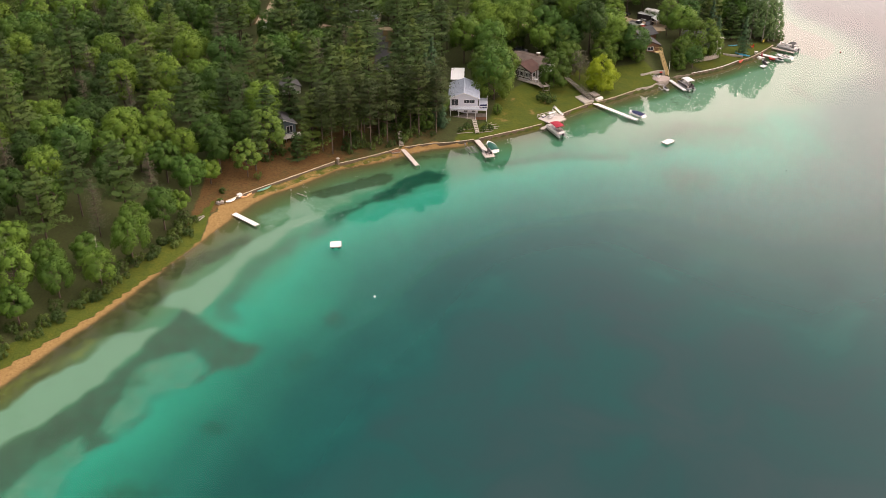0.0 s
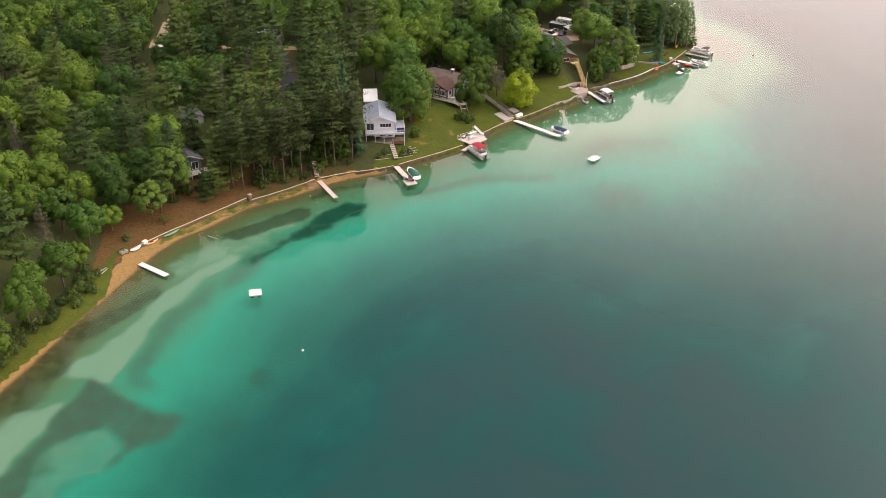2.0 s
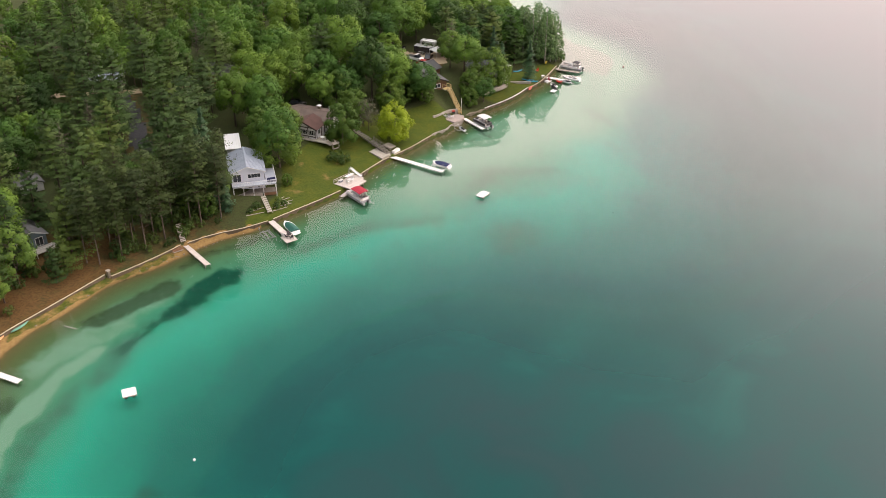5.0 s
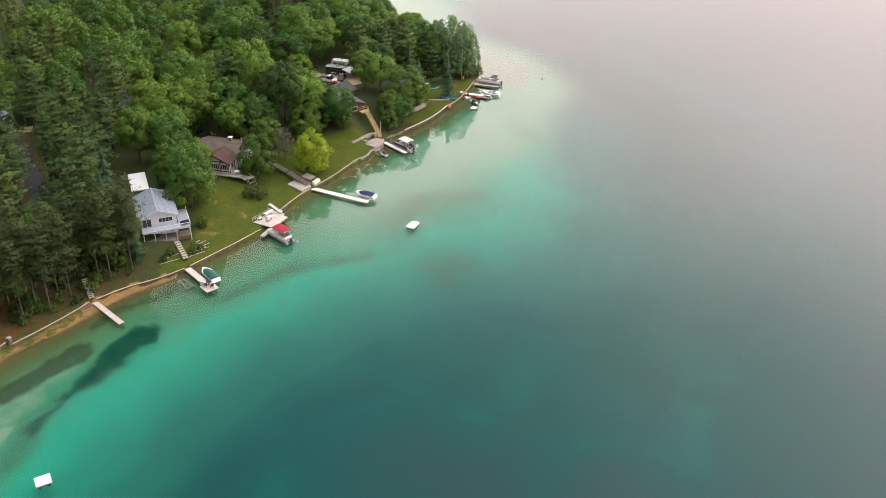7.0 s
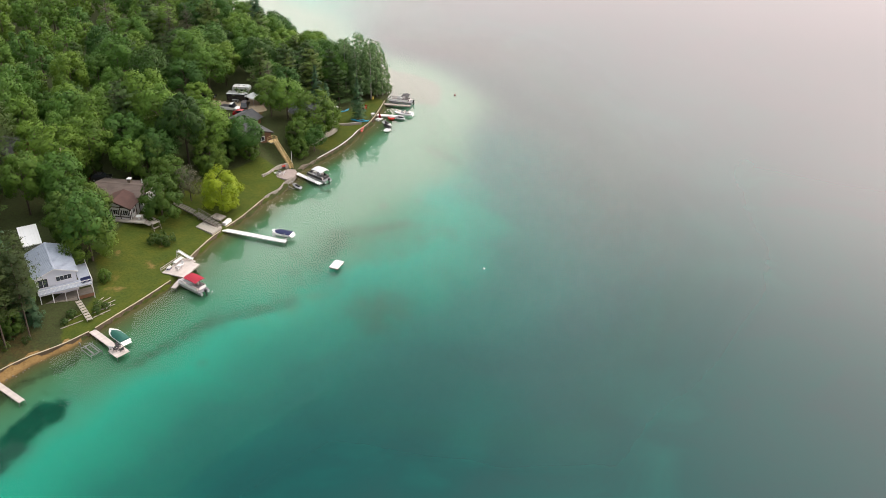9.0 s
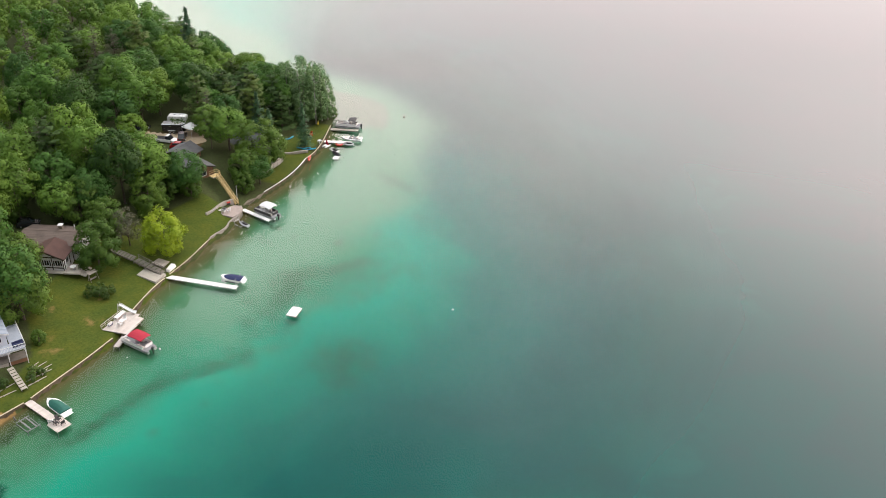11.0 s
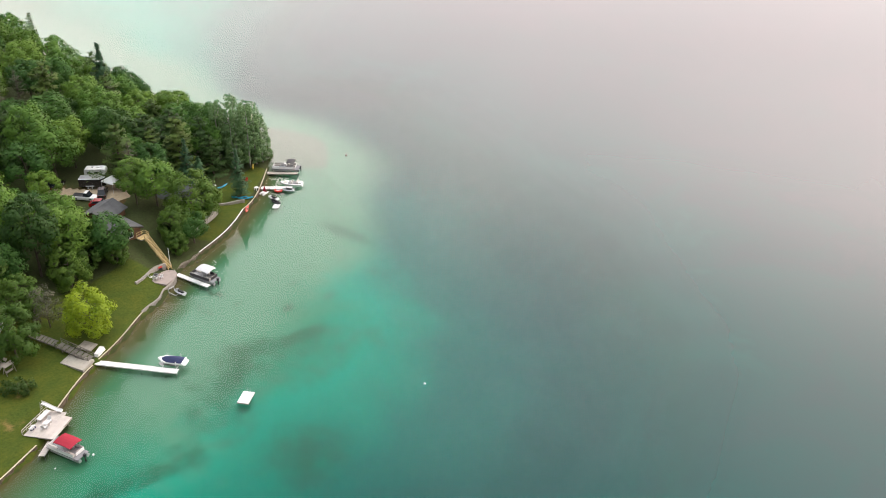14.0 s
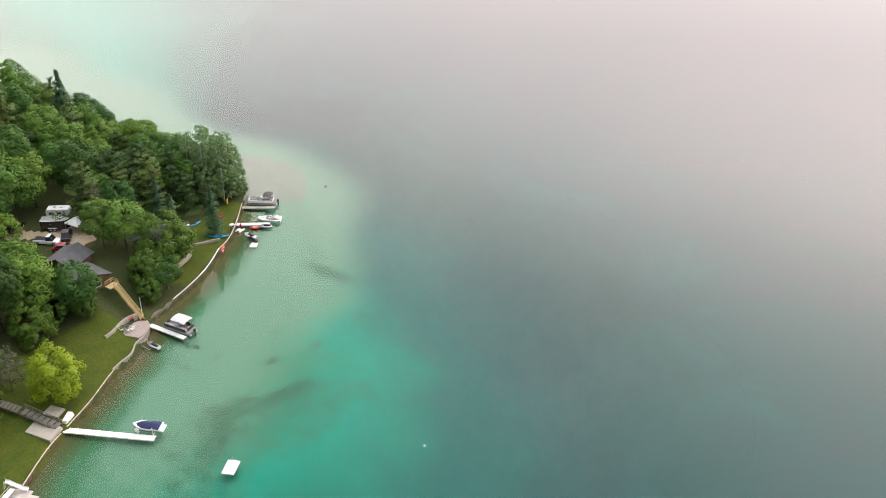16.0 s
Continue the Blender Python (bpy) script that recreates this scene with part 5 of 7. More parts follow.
sun_deck = slab("sun_deck", [(25.3, 248.0), (30.9, 251.5), (32.9, 249.0), (32.3, 248.5), (33.2, 247.2), (28.8, 243.9)], 1.25, 0.35, "broad pale wooden deck over the seawall", "deck", WOOD_PALE, 0.3, 34)
for x, y in ((26.6, 247.0), (28.9, 244.6), (32.4, 247.4), (31.6, 249.6)):
    q = Matrix.Rotation(radians(-34), 4, "Z") @ Vector((x - sun_deck.location.x, y - sun_deck.location.y, 0))
    part("pile", T((q.x, q.y, -1.2), (q.x, q.y, 0.95), 0.09, sides=7), WOOD_GREY, sun_deck)

patio = slab("patio", [(37.2, 262.6), (39.8, 264.3), (42.2, 259.7), (39.4, 257.9)], 1.45, 0.5, "raised patio of pale weathered pavers by the seawall", "patio", STONE)
slab("patio", PATIO, 1.42, 0.4, "rounded patio of pinkish pavers with seats", "patio", STONE_PINK)
slab("wooden_pad", [(42.6, 262.2), (44.4, 263.4), (43.0, 266.0), (41.0, 264.8)], 1.75, 0.3, "weathered grey plank pad beside the steps", "deck", WOOD_GREY, 0.3, 30)
slab("wooden_crate_step", [(-13.4, 228.4), (-11.2, 229.3), (-10.7, 227.9), (-12.8, 227.1)], 0.75, 0.3, "low reddish-brown wooden landing by the dock", "landing", WOOD_BROWN, 0.28, 22)


# ---- railings and steps ----
def flight(name, a, b, width, label, material, rail=True, tread=0.28, rail_material=None, group="outdoor steps"):
    """A straight flight of open steps with stringers and rails; a is the foot, b the head, (x, y, z)."""
    (ax, ay, az), (bx, by, bz) = a, b
    run, rise = math.hypot(bx - ax, by - ay), bz - az
    s = thing(name, label, "stairs", (ax, ay, az), math.degrees(math.atan2(by - ay, bx - ax)), group)
    k = max(3, round(rise / 0.18))
    for i in range(k):
        part("tread", B((min(run / k * 0.95, 0.9), width, 0.06), (run * (i + 0.5) / k, 0, rise * (i + 1) / k), bevel=0.008), material, s)
    slope = math.degrees(math.atan2(rise, run))
    long = math.hypot(run, rise)
    for side in (-1, 1):
        part("stringer", B((long, 0.06, 0.26), (run / 2, side * (width / 2), rise / 2 - 0.02), (0, -slope, 0)), material, s)
        if rail:
            rm = rail_material or material
            part("handrail", B((long, 0.09, 0.06), (run / 2, side * (width / 2 + 0.03), rise / 2 + 0.95), (0, -slope, 0)), rm, s)
            part("lower_rail", B((long, 0.05, 0.09), (run / 2, side * (width / 2 + 0.03), rise / 2 + 0.5), (0, -slope, 0)), rm, s)
            m = max(2, round(run / 1.5))
            for i in range(m + 1):
                part("post", B((0.09, 0.09, 1.5), (run * i / m, side * (width / 2 + 0.03), rise * i / m + 0.24)), rm, s)
    return s


flight("stairs", (66.5, 279.4, 1.4), (65.1, 285.6, 6.2), 0.78, "long stair of new yellow lumber with handrails", WOOD_NEW)
flight("stairs", (41.9, 260.2, 1.3), (38.6, 266.3, 2.6), 1.5, "dark grey weathered timber stair with handrails", WOOD_DARK)
flight("stairs", (38.4, 266.8, 2.65), (35.2, 270.8, 4.1), 1.5, "broad dark grey timber garden steps up the lawn", WOOD_DARK, rail=False)
flight("stairs", (-10.5, 230.2, 1.1), (-11.2, 235.0, 3.0), 1.0, "narrow pale wooden steps up a piney bank", WOOD_GREY, rail=False)
flight("stairs", (9.0, 237.4, 1.5), (8.2, 243.0, 2.9), 1.0, "pale stepping stair from lawn to porch", STONE, rail=False)

slab("landing_deck", [(63.9, 285.5), (66.0, 286.1), (65.6, 287.7), (63.5, 287.1)], 6.25, 0.25, "yellow lumber landing deck at the head of the stair", "deck", WOOD_NEW, 0.3, 15)


def fence(points, z0, high, label, material, gap=1.4, name="railing"):
    f = thing(name, label, "railing", group="railings")
    st = walk_line(points, gap) + [(*points[-1], 0)]
    for x, y, a in st:
        part("post", B((0.09, 0.09, high), (x, y, z0 + high / 2)), material, f)
    for (ax, ay), (bx, by) in zip(points, points[1:]):
        n, a = math.hypot(bx - ax, by - ay), math.degrees(math.atan2(by - ay, bx - ax))
        for h, t in ((high, 0.06), (high * 0.5, 0.05)):
            part("rail", B((n, 0.08, t), ((ax + bx) / 2, (ay + by) / 2, z0 + h), (0, 0, a)), material, f)
    return f


fence([(63.6, 287.0), (65.5, 287.55), (65.9, 286.2)], 6.25, 0.95, "yellow lumber railing round the landing", WOOD_NEW)
fence([(25.4, 248.1), (30.7, 251.4)], 1.25, 0.85, "pale wooden railing along the deck", WOOD_PALE, 1.1)


# ---- boats ----
def hull(L, W, H, bow=0.42, flare=0.8, keel=0.5):
    """A planked shell, bow towards +x, keel at z 0."""
    bm = bmesh.new()
    rings = []
    for i in range(11):
        u = i / 10
        w = W / 2 * (1 - max(0, (u - (1 - bow)) / bow) ** 2.2) * (0.94 + 0.06 * min(1, u * 4))
        w = max(w, 0.03)
        rise = max(0, (u - 0.55) / 0.45) ** 2 * H * 0.45
        top = H * (0.92 + 0.16 * u * u)
        x = -L / 2 + L * u
        rings.append([(x, -w, top), (x, -w * flare, rise + H * 0.4), (x, -w * 0.35, rise + H * 0.08), (x, 0, rise), (x, w * 0.35, rise + H * 0.08), (x, w * flare, rise + H * 0.4), (x, w, top),
                      (x, w * 0.82, top + 0.02), (x, 0, top + 0.05), (x, -w * 0.82, top + 0.02)])
    return loft(bm, rings)


def cover(L, W, z, high, bow=0.45, ridge=0.0):
    """A stretched canvas cover with a ridge pole lifting it."""
    bm = bmesh.new()
    rings = []
    for i in range(11):
        u = i / 10
        w = W / 2 * (1 - max(0, (u - (1 - bow)) / bow) ** 2.0)
        w = max(w, 0.04)
        h = high * (math.sin(math.pi * min(1, 0.12 + u * 0.95)) ** 0.7) + 0.03
        x = -L / 2 + L * u
        rings.append([(x, -w, z), (x, -w * 0.6, z + h * 0.62), (x, -w * 0.15, z + h), (x, w * 0.15, z + h), (x, w * 0.6, z + h * 0.62), (x, w, z)])
    return loft(bm, rings)


def outboard(parent, x, z, s=1.0):
    m = part("outboard_motor", B((0.36 * s, 0.36 * s, 0.5 * s), (x, 0, z + 0.25 * s), (0, -8, 0), 0.07), BLACK, parent)
    part("shaft", B((0.16 * s, 0.12 * s, 0.9 * s), (x - 0.04, 0, z - 0.4 * s)), BLACK, m)
    part("propeller", T((x - 0.1, 0, z - 0.75 * s), (x + 0.18, 0, z - 0.75 * s), 0.1 * s, 0.03, 6), BLACK, m)


def pontoon(at, turn, L, label, top_material, panel, canopy=True, bimini=False, z=0.35):
    b = thing("pontoon_boat", label, "pontoon boat", (*at, z), turn, "pontoon boats")
    W = 2.45
    for side in (-1, 1):
        bm = T((-L / 2, side * 0.85, 0), (L / 2 - 0.9, side * 0.85, 0), 0.31, sides=12)
        tube(bm, (L / 2 - 0.9, side * 0.85, 0), (L / 2, side * 0.85, 0.16), 0.31, 0.06, 12)
        part("pontoon", bm, ALU, b, smooth=False)
    part("deck", B((L * 0.97, W, 0.12), (0, 0, 0.38), bevel=0.03), CARPET, b)
    for side in (-1, 1):
        part("side_fence", B((L * 0.80, 0.05, 0.62), (0.05 * L, side * (W / 2 - 0.05), 0.76), bevel=0.01), panel, b)
        part("top_rail", T((-0.35 * L, side * (W / 2 - 0.05), 1.1), (0.45 * L, side * (W / 2 - 0.05), 1.1), 0.025, sides=6), ALU, b)
    part("front_gate", B((0.05, W * 0.9, 0.6), (L * 0.45, 0, 0.75), bevel=0.01), panel, b)
    part("rear_panel", B((0.05, W * 0.7, 0.6), (-L * 0.35, -0.3, 0.75), bevel=0.01), panel, b)
    for x, y, lx, ly in ((L * 0.33, 0.75, L * 0.2, 0.6), (L * 0.33, -0.75, L * 0.2, 0.6), (-L * 0.22, 0.75, L * 0.22, 0.62), (-L * 0.3, -0.55, 0.65, 1.1)):
        seat = part("bench", B((lx, ly, 0.32), (x, y, 0.6), bevel=0.05), VINYL, b)
        part("cushion", B((lx * 0.96, 0.16, 0.42), (x, y + math.copysign(ly / 2 - 0.1, y), 0.9), bevel=0.05), VINYL, seat)
    con = part("helm_console", B((0.6, 0.7, 0.75), (0.04 * L, -0.72, 0.8), bevel=0.06), GELCOAT, b)
    part("steering_wheel", T((0.04 * L - 0.36, -0.72, 1.1), (0.04 * L - 0.32, -0.72, 1.13), 0.2, sides=12), BLACK, con)
    part("helm_seat", B((0.5, 0.5, 0.75), (-0.08 * L, -0.7, 0.8), bevel=0.1), VINYL, b)
    outboard(b, -L / 2 - 0.2, 0.45, 1.15)
    if canopy:
        bm = bmesh.new()
        cl, x0 = L * 0.52, -0.08 * L
        rings = []
        for i in range(7):
            u = i / 6
            x = x0 - cl / 2 + cl * u
            zz = 2.35 + 0.10 * math.sin(math.pi * u)
            rings.append([(x, y, zz + 0.20 * (1 - (y / 1.25) ** 2) - d) for d in (0.0,) for y in (-1.25, -1.05, -0.5, 0, 0.5, 1.05, 1.25)] + [(x, y, zz + 0.20 * (1 - (y / 1.25) ** 2) - 0.07) for y in (1.25, 1.05, 0.5, 0, -0.5, -1.05, -1.25)])
        loft(bm, rings)
        can = part("canopy", bm, top_material, b)
        for x in (x0 - cl * 0.46, x0, x0 + cl * 0.46):
            for side in (-1, 1):
                part("pole", T((x0 + (x - x0) * 0.5, side * 1.17, 0.9), (x, side * 1.2, 2.38), 0.022, sides=5), ALU, can)
    if bimini:
        bm = bmesh.new()
        rings = []
        for i in range(6):
            u = i / 5
            x = -0.34 * L + 2.0 * u
            rings.append([(x, y, 2.05 + 0.25 * math.sin(math.pi * u) + 0.15 * (1 - (y / 1.2) ** 2)) for y in (-1.2, -0.6, 0, 0.6, 1.2)] + [(x, y, 1.98 + 0.25 * math.sin(math.pi * u) + 0.15 * (1 - (y / 1.2) ** 2)) for y in (1.2, 0.6, 0, -0.6, -1.2)])
        can = part("bimini_top", loft(bm, rings), top_material, b)
        for x in (-0.3 * L, -0.08 * L):
            for side in (-1, 1):
                part("pole", T((-0.2 * L, side * 1.17, 0.9), (x, side * 1.15, 2.05), 0.022, sides=5), ALU, can)
    return b


pontoon((29.75, 240.75), 113.5, 6.9, "pontoon boat with a bright red canopy, moored by the deck", RED_CLOTH, GELCOAT)
pontoon((70.95, 273.15), 110.5, 6.4, "dark-sided pontoon boat with a pale canopy beside the dock", GREY_CLOTH, DARK_CLOTH)
pontoon((110.3, 305.7), 135, 6.9, "white pontoon boat with a folded dark bimini", DARK_CLOTH, GELCOAT, canopy=False, bimini=True)


def runabout(at, turn, L, W, label, cover_material=None, z=-0.15, stripe=GELCOAT):
    b = thing("motor_boat", label, "motor boat", (*at, z), turn, "motor boats")
    part("hull", hull(L, W, 0.95), stripe, b)
    part("rub_rail", loft(bmesh.new(), [[(x, s * w, 0.9 + 0.12 * u * u), (x, s * (w + 0.05), 0.86 + 0.12 * u * u), (x, s * w, 0.82 + 0.12 * u * u)] for s in (1,) for u, x, w in [(i / 8, -L / 2 + L * i / 8, W / 2 * max(0.04, 1 - max(0, (i / 8 - 0.58) / 0.42) ** 2.2)) for i in range(9)]]), GREY_HULL, b)
    if cover_material:
        part("canvas_cover", cover(L * 0.9, W * 0.97, 0.93, 0.5), cover_material, b)
        part("swim_platform", B((0.55, W * 0.8, 0.07), (-L / 2 - 0.25, 0, 0.5), bevel=0.02), GELCOAT, b)
    else:
        well = part("cockpit_floor", B((L * 0.48, W * 0.72, 0.06), (-L * 0.12, 0, 1.0), bevel=0.02), CARPET, b)
        part("bow_well", B((L * 0.18, W * 0.42, 0.06), (L * 0.25, 0, 1.04), bevel=0.02), VINYL, b)
        for y in (-0.5, 0.5):
            part("seat", B((0.5, 0.5, 0.45), (-L * 0.05, y, 1.15), bevel=0.08), VINYL, b)
        part("rear_bench", B((0.55, W * 0.7, 0.4), (-L * 0.3, 0, 1.15), bevel=0.08), VINYL, b)
        part("engine_hatch", B((0.6, W * 0.6, 0.25), (-L * 0.42, 0, 1.05), bevel=0.06), GELCOAT, b)
        for y in (-1, 1):
            part("windscreen", B((0.05, W * 0.36, 0.35), (L * 0.09, y * W * 0.21, 1.2), (0, -30, 0)), GLASS, b)
    return b


runabout((12.45, 231.1), 107, 5.6, 2.2, "white boat under a dark green canvas cover beside the dock", GREEN_CLOTH, z=-0.05)
runabout((52.75, 251.1), 131, 4.9, 2.1, "white boat under a navy canvas cover on a lift", NAVY_CLOTH, z=0.5)
runabout((106.9, 297.9), 134, 5.4, 2.1, "open white motor boat beside the dock", None, z=-0.2)


def boat_lift(at, turn, L, W, label, material, high=1.9):
    t = thing("boat_lift", label, "boat lift", (*at, 0), turn, "boat lifts")
    for x in (-L / 2, L / 2):
        for y in (-W / 2, W / 2):
            part("post", T((x, y, -2.2), (x, y, high), 0.055, sides=8), material, t)
        part("cross_beam", B((0.12, W, 0.12), (x, 0, 0.38)), material, t)
    for y in (-W / 2, W / 2):
        part("side_beam", B((L, 0.09, 0.12), (0, y, 0.15)), material, t)
    for y in (-0.5, 0.5):
        part("bunk", B((L * 1.1, 0.18, 0.1), (0, y, 0.49)), CARPET, t)
    part("winch_wheel", T((L / 2, W / 2 + 0.08, 1.3), (L / 2, W / 2 + 0.14, 1.3), 0.42, sides=16), material, t)
    return t


boat_lift((52.75, 251.1), 131, 2.6, 2.5, "white boat lift with upright posts", WHITE)
boat_lift((7.3, 229.6), 107, 3.4, 2.2, "empty dark metal boat lift standing in the water", STEEL, 0.55)


# ---- small craft, rafts and buoys ----
def kayak(at, turn, L, W, label, material, z, roll=0, name="kayak"):
    k = thing(name, label, name.replace("_", " "), (*at, z), turn, "kayaks and canoes")
    bm = bmesh.new()
    rings = []
    for i in range(11):
        u = i / 10
        w = W / 2 * max(0.05, math.sin(math.pi * u)) ** 0.75
        lift = 0.16 * abs(2 * u - 1) ** 3
        x = -L / 2 + L * u
        rings.append([(x, math.cos(a) * w, lift + 0.17 + math.sin(a) * 0.17) for a in (0, 0.8, 1.57, 2.35, 3.14, 3.93, 4.71, 5.5)])
    loft(bm, rings)
    bmesh.ops.rotate(bm, verts=bm.verts, cent=(0, 0, 0.17), matrix=Matrix.Rotation(radians(roll), 3, "X"))
    part("hull", bm, material, k, smooth=True)
    if name == "kayak":
        part("cockpit", B((L * 0.26, W * 0.55, 0.05), (-0.1, -math.sin(radians(roll)) * 0.17, 0.17 + 0.165 * math.cos(radians(roll))), (roll, 0, 0), 0.02), BLACK, k)
    else:
        part("keel_strip", B((L * 0.8, 0.05, 0.04), (0, 0, 0.35)), material, k)
    return k


kayak((-48.6, 201.2), 46, 2.7, 1.25, "white overturned rowing boat against the seawall", GELCOAT, 0.72, name="rowing_boat")
kayak((-45.6, 204.0), 45, 3.0, 0.8, "faded orange kayak lying on the sand", ORANGE_PLASTIC, 0.45)
kayak((-41.9, 207.5), 47, 4.2, 0.85, "green overturned canoe against the seawall", GREEN_PLASTIC, 0.45, name="canoe")
kayak((91.6, 292.2), 52, 3.0, 0.8, "red kayak leaning on the seawall", RED_PLASTIC, 0.95, 40)
kayak((93.0, 297.9), -34, 3.6, 0.75, "turquoise kayak on the grass", BLUE_PLASTIC, 1.25)
kayak((93.9, 296.7), -28, 3.4, 0.75, "bright blue kayak on the grass", BLUE_PLASTIC, 1.2)
kayak((92.2, 304.5), 10, 3.0, 0.7, "blue kayak under a spruce", BLUE_PLASTIC, height(92.2, 304.5))
kayak((103.3, 309.6), 60, 2.6, 0.7, "yellow paddle board leaning by the trees", YELLOW_PLASTIC, height(103.3, 309.6) + 0.35, 70, name="paddle_board")
box_w = thing("storage_box", "white storage box beside the overturned boat", "box", (-46.9, 203.1, height(-46.9, 203.1)), 46)
part("body", B((1.0, 0.8, 0.5), (0, 0, 0.25), bevel=0.03), WHITE, box_w)
part("lid", B((1.05, 0.85, 0.08), (0, 0, 0.55), bevel=0.02), WHITE, box_w)


def raft(at, turn, L, W, label, ladder=True, material=WHITE_DOCK):
    r = thing("swim_raft", label, "swim raft", (*at, 0), turn, "swim rafts")
    for i in range(10):
        part("plank", B((L / 10 - 0.015, W, 0.05), (-L / 2 + L / 10 * (i + 0.5), 0, 0.5), bevel=0.005), material, r)
    for y in (-W / 2 + 0.05, W / 2 - 0.05):
        part("side_beam", B((L, 0.1, 0.2), (0, y, 0.37)), WOOD_GREY, r)
    for x in (-L / 2 + 0.05, L / 2 - 0.05):
        part("end_beam", B((0.1, W - 0.22, 0.2), (x, 0, 0.37)), WOOD_GREY, r)
    for x in (-L * 0.28, L * 0.28):
        for y in (-W * 0.27, W * 0.27):
            part("float", T((x, y - 0.35, 0.08), (x, y + 0.35, 0.08), 0.27, sides=10), BLACK, r)
    if ladder:
        lad = part("ladder", T((L / 2 + 0.04, 0.3, -0.8), (L / 2 + 0.04, 0.3, 1.1), 0.03, sides=6), ALU, r)
        part("ladder_rail", T((L / 2 + 0.04, -0.2, -0.8), (L / 2 + 0.04, -0.2, 1.1), 0.03, sides=6), ALU, lad)
        for z in (-0.5, -0.15, 0.2):
            part("rung", B((0.08, 0.5, 0.04), (L / 2 + 0.04, 0.05, z)), ALU, lad)
    return r


raft((-22.8, 182.1), 6, 2.35, 2.2, "square white swim raft floating on turquoise water")
raft((58.05, 234.4), 38.7, 3.1, 2.0, "oblong pale swim raft with a ladder")
for x, y, s, mt, lb in ((-13.4, 162.5, 0.34, WHITE, "small white mooring buoy"), (83.9, 218.4, 0.36, WHITE, "small white mooring buoy"), (126.3, 303.1, 0.42, PAINT_RED, "dark red marker buoy off the point"),
                        (111.7, 284.2, 0.34, WHITE, "white floating marker buoy"), (99.9, 289.8, 0.28, WHITE, "small white swimming buoy"), (98.0, 287.7, 0.25, WHITE, "small white swimming buoy"),
                        (32.6, 237.8, 0.3, WHITE, "white mooring buoy near the red-topped boat"), (26.8, 238.6, 0.2, WHITE, "white float on a mooring line")):
    t = thing("buoy", lb, "buoy", (x, y, 0), 0, "buoys")
    bm = bmesh.new()
    s *= 0.68
    bmesh.ops.create_uvsphere(bm, u_segments=12, v_segments=8, radius=s, matrix=Matrix.Translation((0, 0, s * 0.4)))
    part("float", bm, mt, t, smooth=True)
    part("eye", T((0, 0, s * 1.3), (0, 0, s * 1.75), s * 0.14, sides=6), STEEL, t)


def jetski(at, turn, label, material, z=-0.05):
    j = thing("jet_ski", label, "jet ski", (*at, z), turn, "jet skis")
    part("hull", hull(2.9, 1.1, 0.5, 0.5), material, j)
    part("seat", loft(bmesh.new(), [[(x, -w, 0.5), (x, -w * 0.8, h), (x, w * 0.8, h), (x, w, 0.5)] for x, w, h in ((-1.1, 0.2, 0.75), (-0.4, 0.24, 0.85), (0.2, 0.22, 0.9), (0.5, 0.15, 0.95))]), BLACK, j)
    part("front_cowl", loft(bmesh.new(), [[(x, -w, 0.5), (x, -w * 0.6, h), (x, w * 0.6, h), (x, w, 0.5)] for x, w, h in ((0.3, 0.35, 1.0), (0.8, 0.34, 0.9), (1.3, 0.1, 0.6))]), material, j)
    part("handlebar", T((0.3, -0.4, 1.1), (0.3, 0.4, 1.1), 0.03, sides=6), BLACK, j)
    return j


jetski((64.5, 271.5), 108, "white and violet jet ski on a small ramp", GREY_HULL, 0.1)
jetski((99.8, 294.6), 112, "black and white jet ski moored in shallow water", GELCOAT)
jetski((99.2, 292.7), 100, "dark jet ski moored in shallow water", BLACK)
jetski((104.6, 295.8), 140, "grey jet ski alongside the dock", GREY_HULL)
ramp = thing("jetski_lift", "small white metal lift frame in the shallows", "boat lift", (63.9, 272.4, 0), 108)
for y in (-0.7, 0.7):
    part("side_bar", T((-1.0, y, 0.1), (1.0, y, 0.25), 0.05, sides=6), ALU, ramp)
    part("upright", T((0.9, y, -0.5), (0.9, y, 1.0), 0.05, sides=6), ALU, ramp)
part("cross_bar", T((0.9, -0.7, 0.95), (0.9, 0.7, 0.95), 0.05, sides=6), ALU, ramp)
part("end_bar", T((-0.9, -0.7, 0.1), (-0.9, 0.7, 0.1), 0.05, sides=6), ALU, ramp)

mat_f = thing("floating_mat", "square white foam mat floating in the shallows", "floating mat", (98.4, 290.9, 0), 42)
part("pad", B((2.0, 1.5, 0.16), (0, 0, 0.06), bevel=0.05), WHITE, mat_f)
part("seam", B((0.05, 1.5, 0.02), (0, 0, 0.145)), GREY_HULL, mat_f)
sail = thing("sail_toy", "small white pedal float with a red sail", "pedal boat", (99.6, 298.3, 0), 20)
for y in (-0.45, 0.45):
    part("float", loft(bmesh.new(), [[(x, y - w, 0.05), (x, y - w, 0.3), (x, y + w, 0.3), (x, y + w, 0.05)] for x, w in ((-1.0, 0.15), (0.4, 0.18), (1.1, 0.05))]), GELCOAT, sail)
part("seat_deck", B((0.9, 1.1, 0.15), (-0.3, 0, 0.36), bevel=0.03), GELCOAT, sail)
part("sail_cloth", loft(bmesh.new(), [[(0.35, -0.55, 0.4), (0.35, 0.55, 0.4), (0.32, 0.55, 0.4), (0.32, -0.55, 0.4)], [(0.3, -0.05, 1.9), (0.3, 0.05, 1.9), (0.27, 0.05, 1.9), (0.27, -0.05, 1.9)]]), RED_CLOTH, sail)
tubef = thing("inflatable_ring", "red inflatable float beside the dock", "float", (103.0, 297.4, 0), 0)
bm = bmesh.new()
ring = []
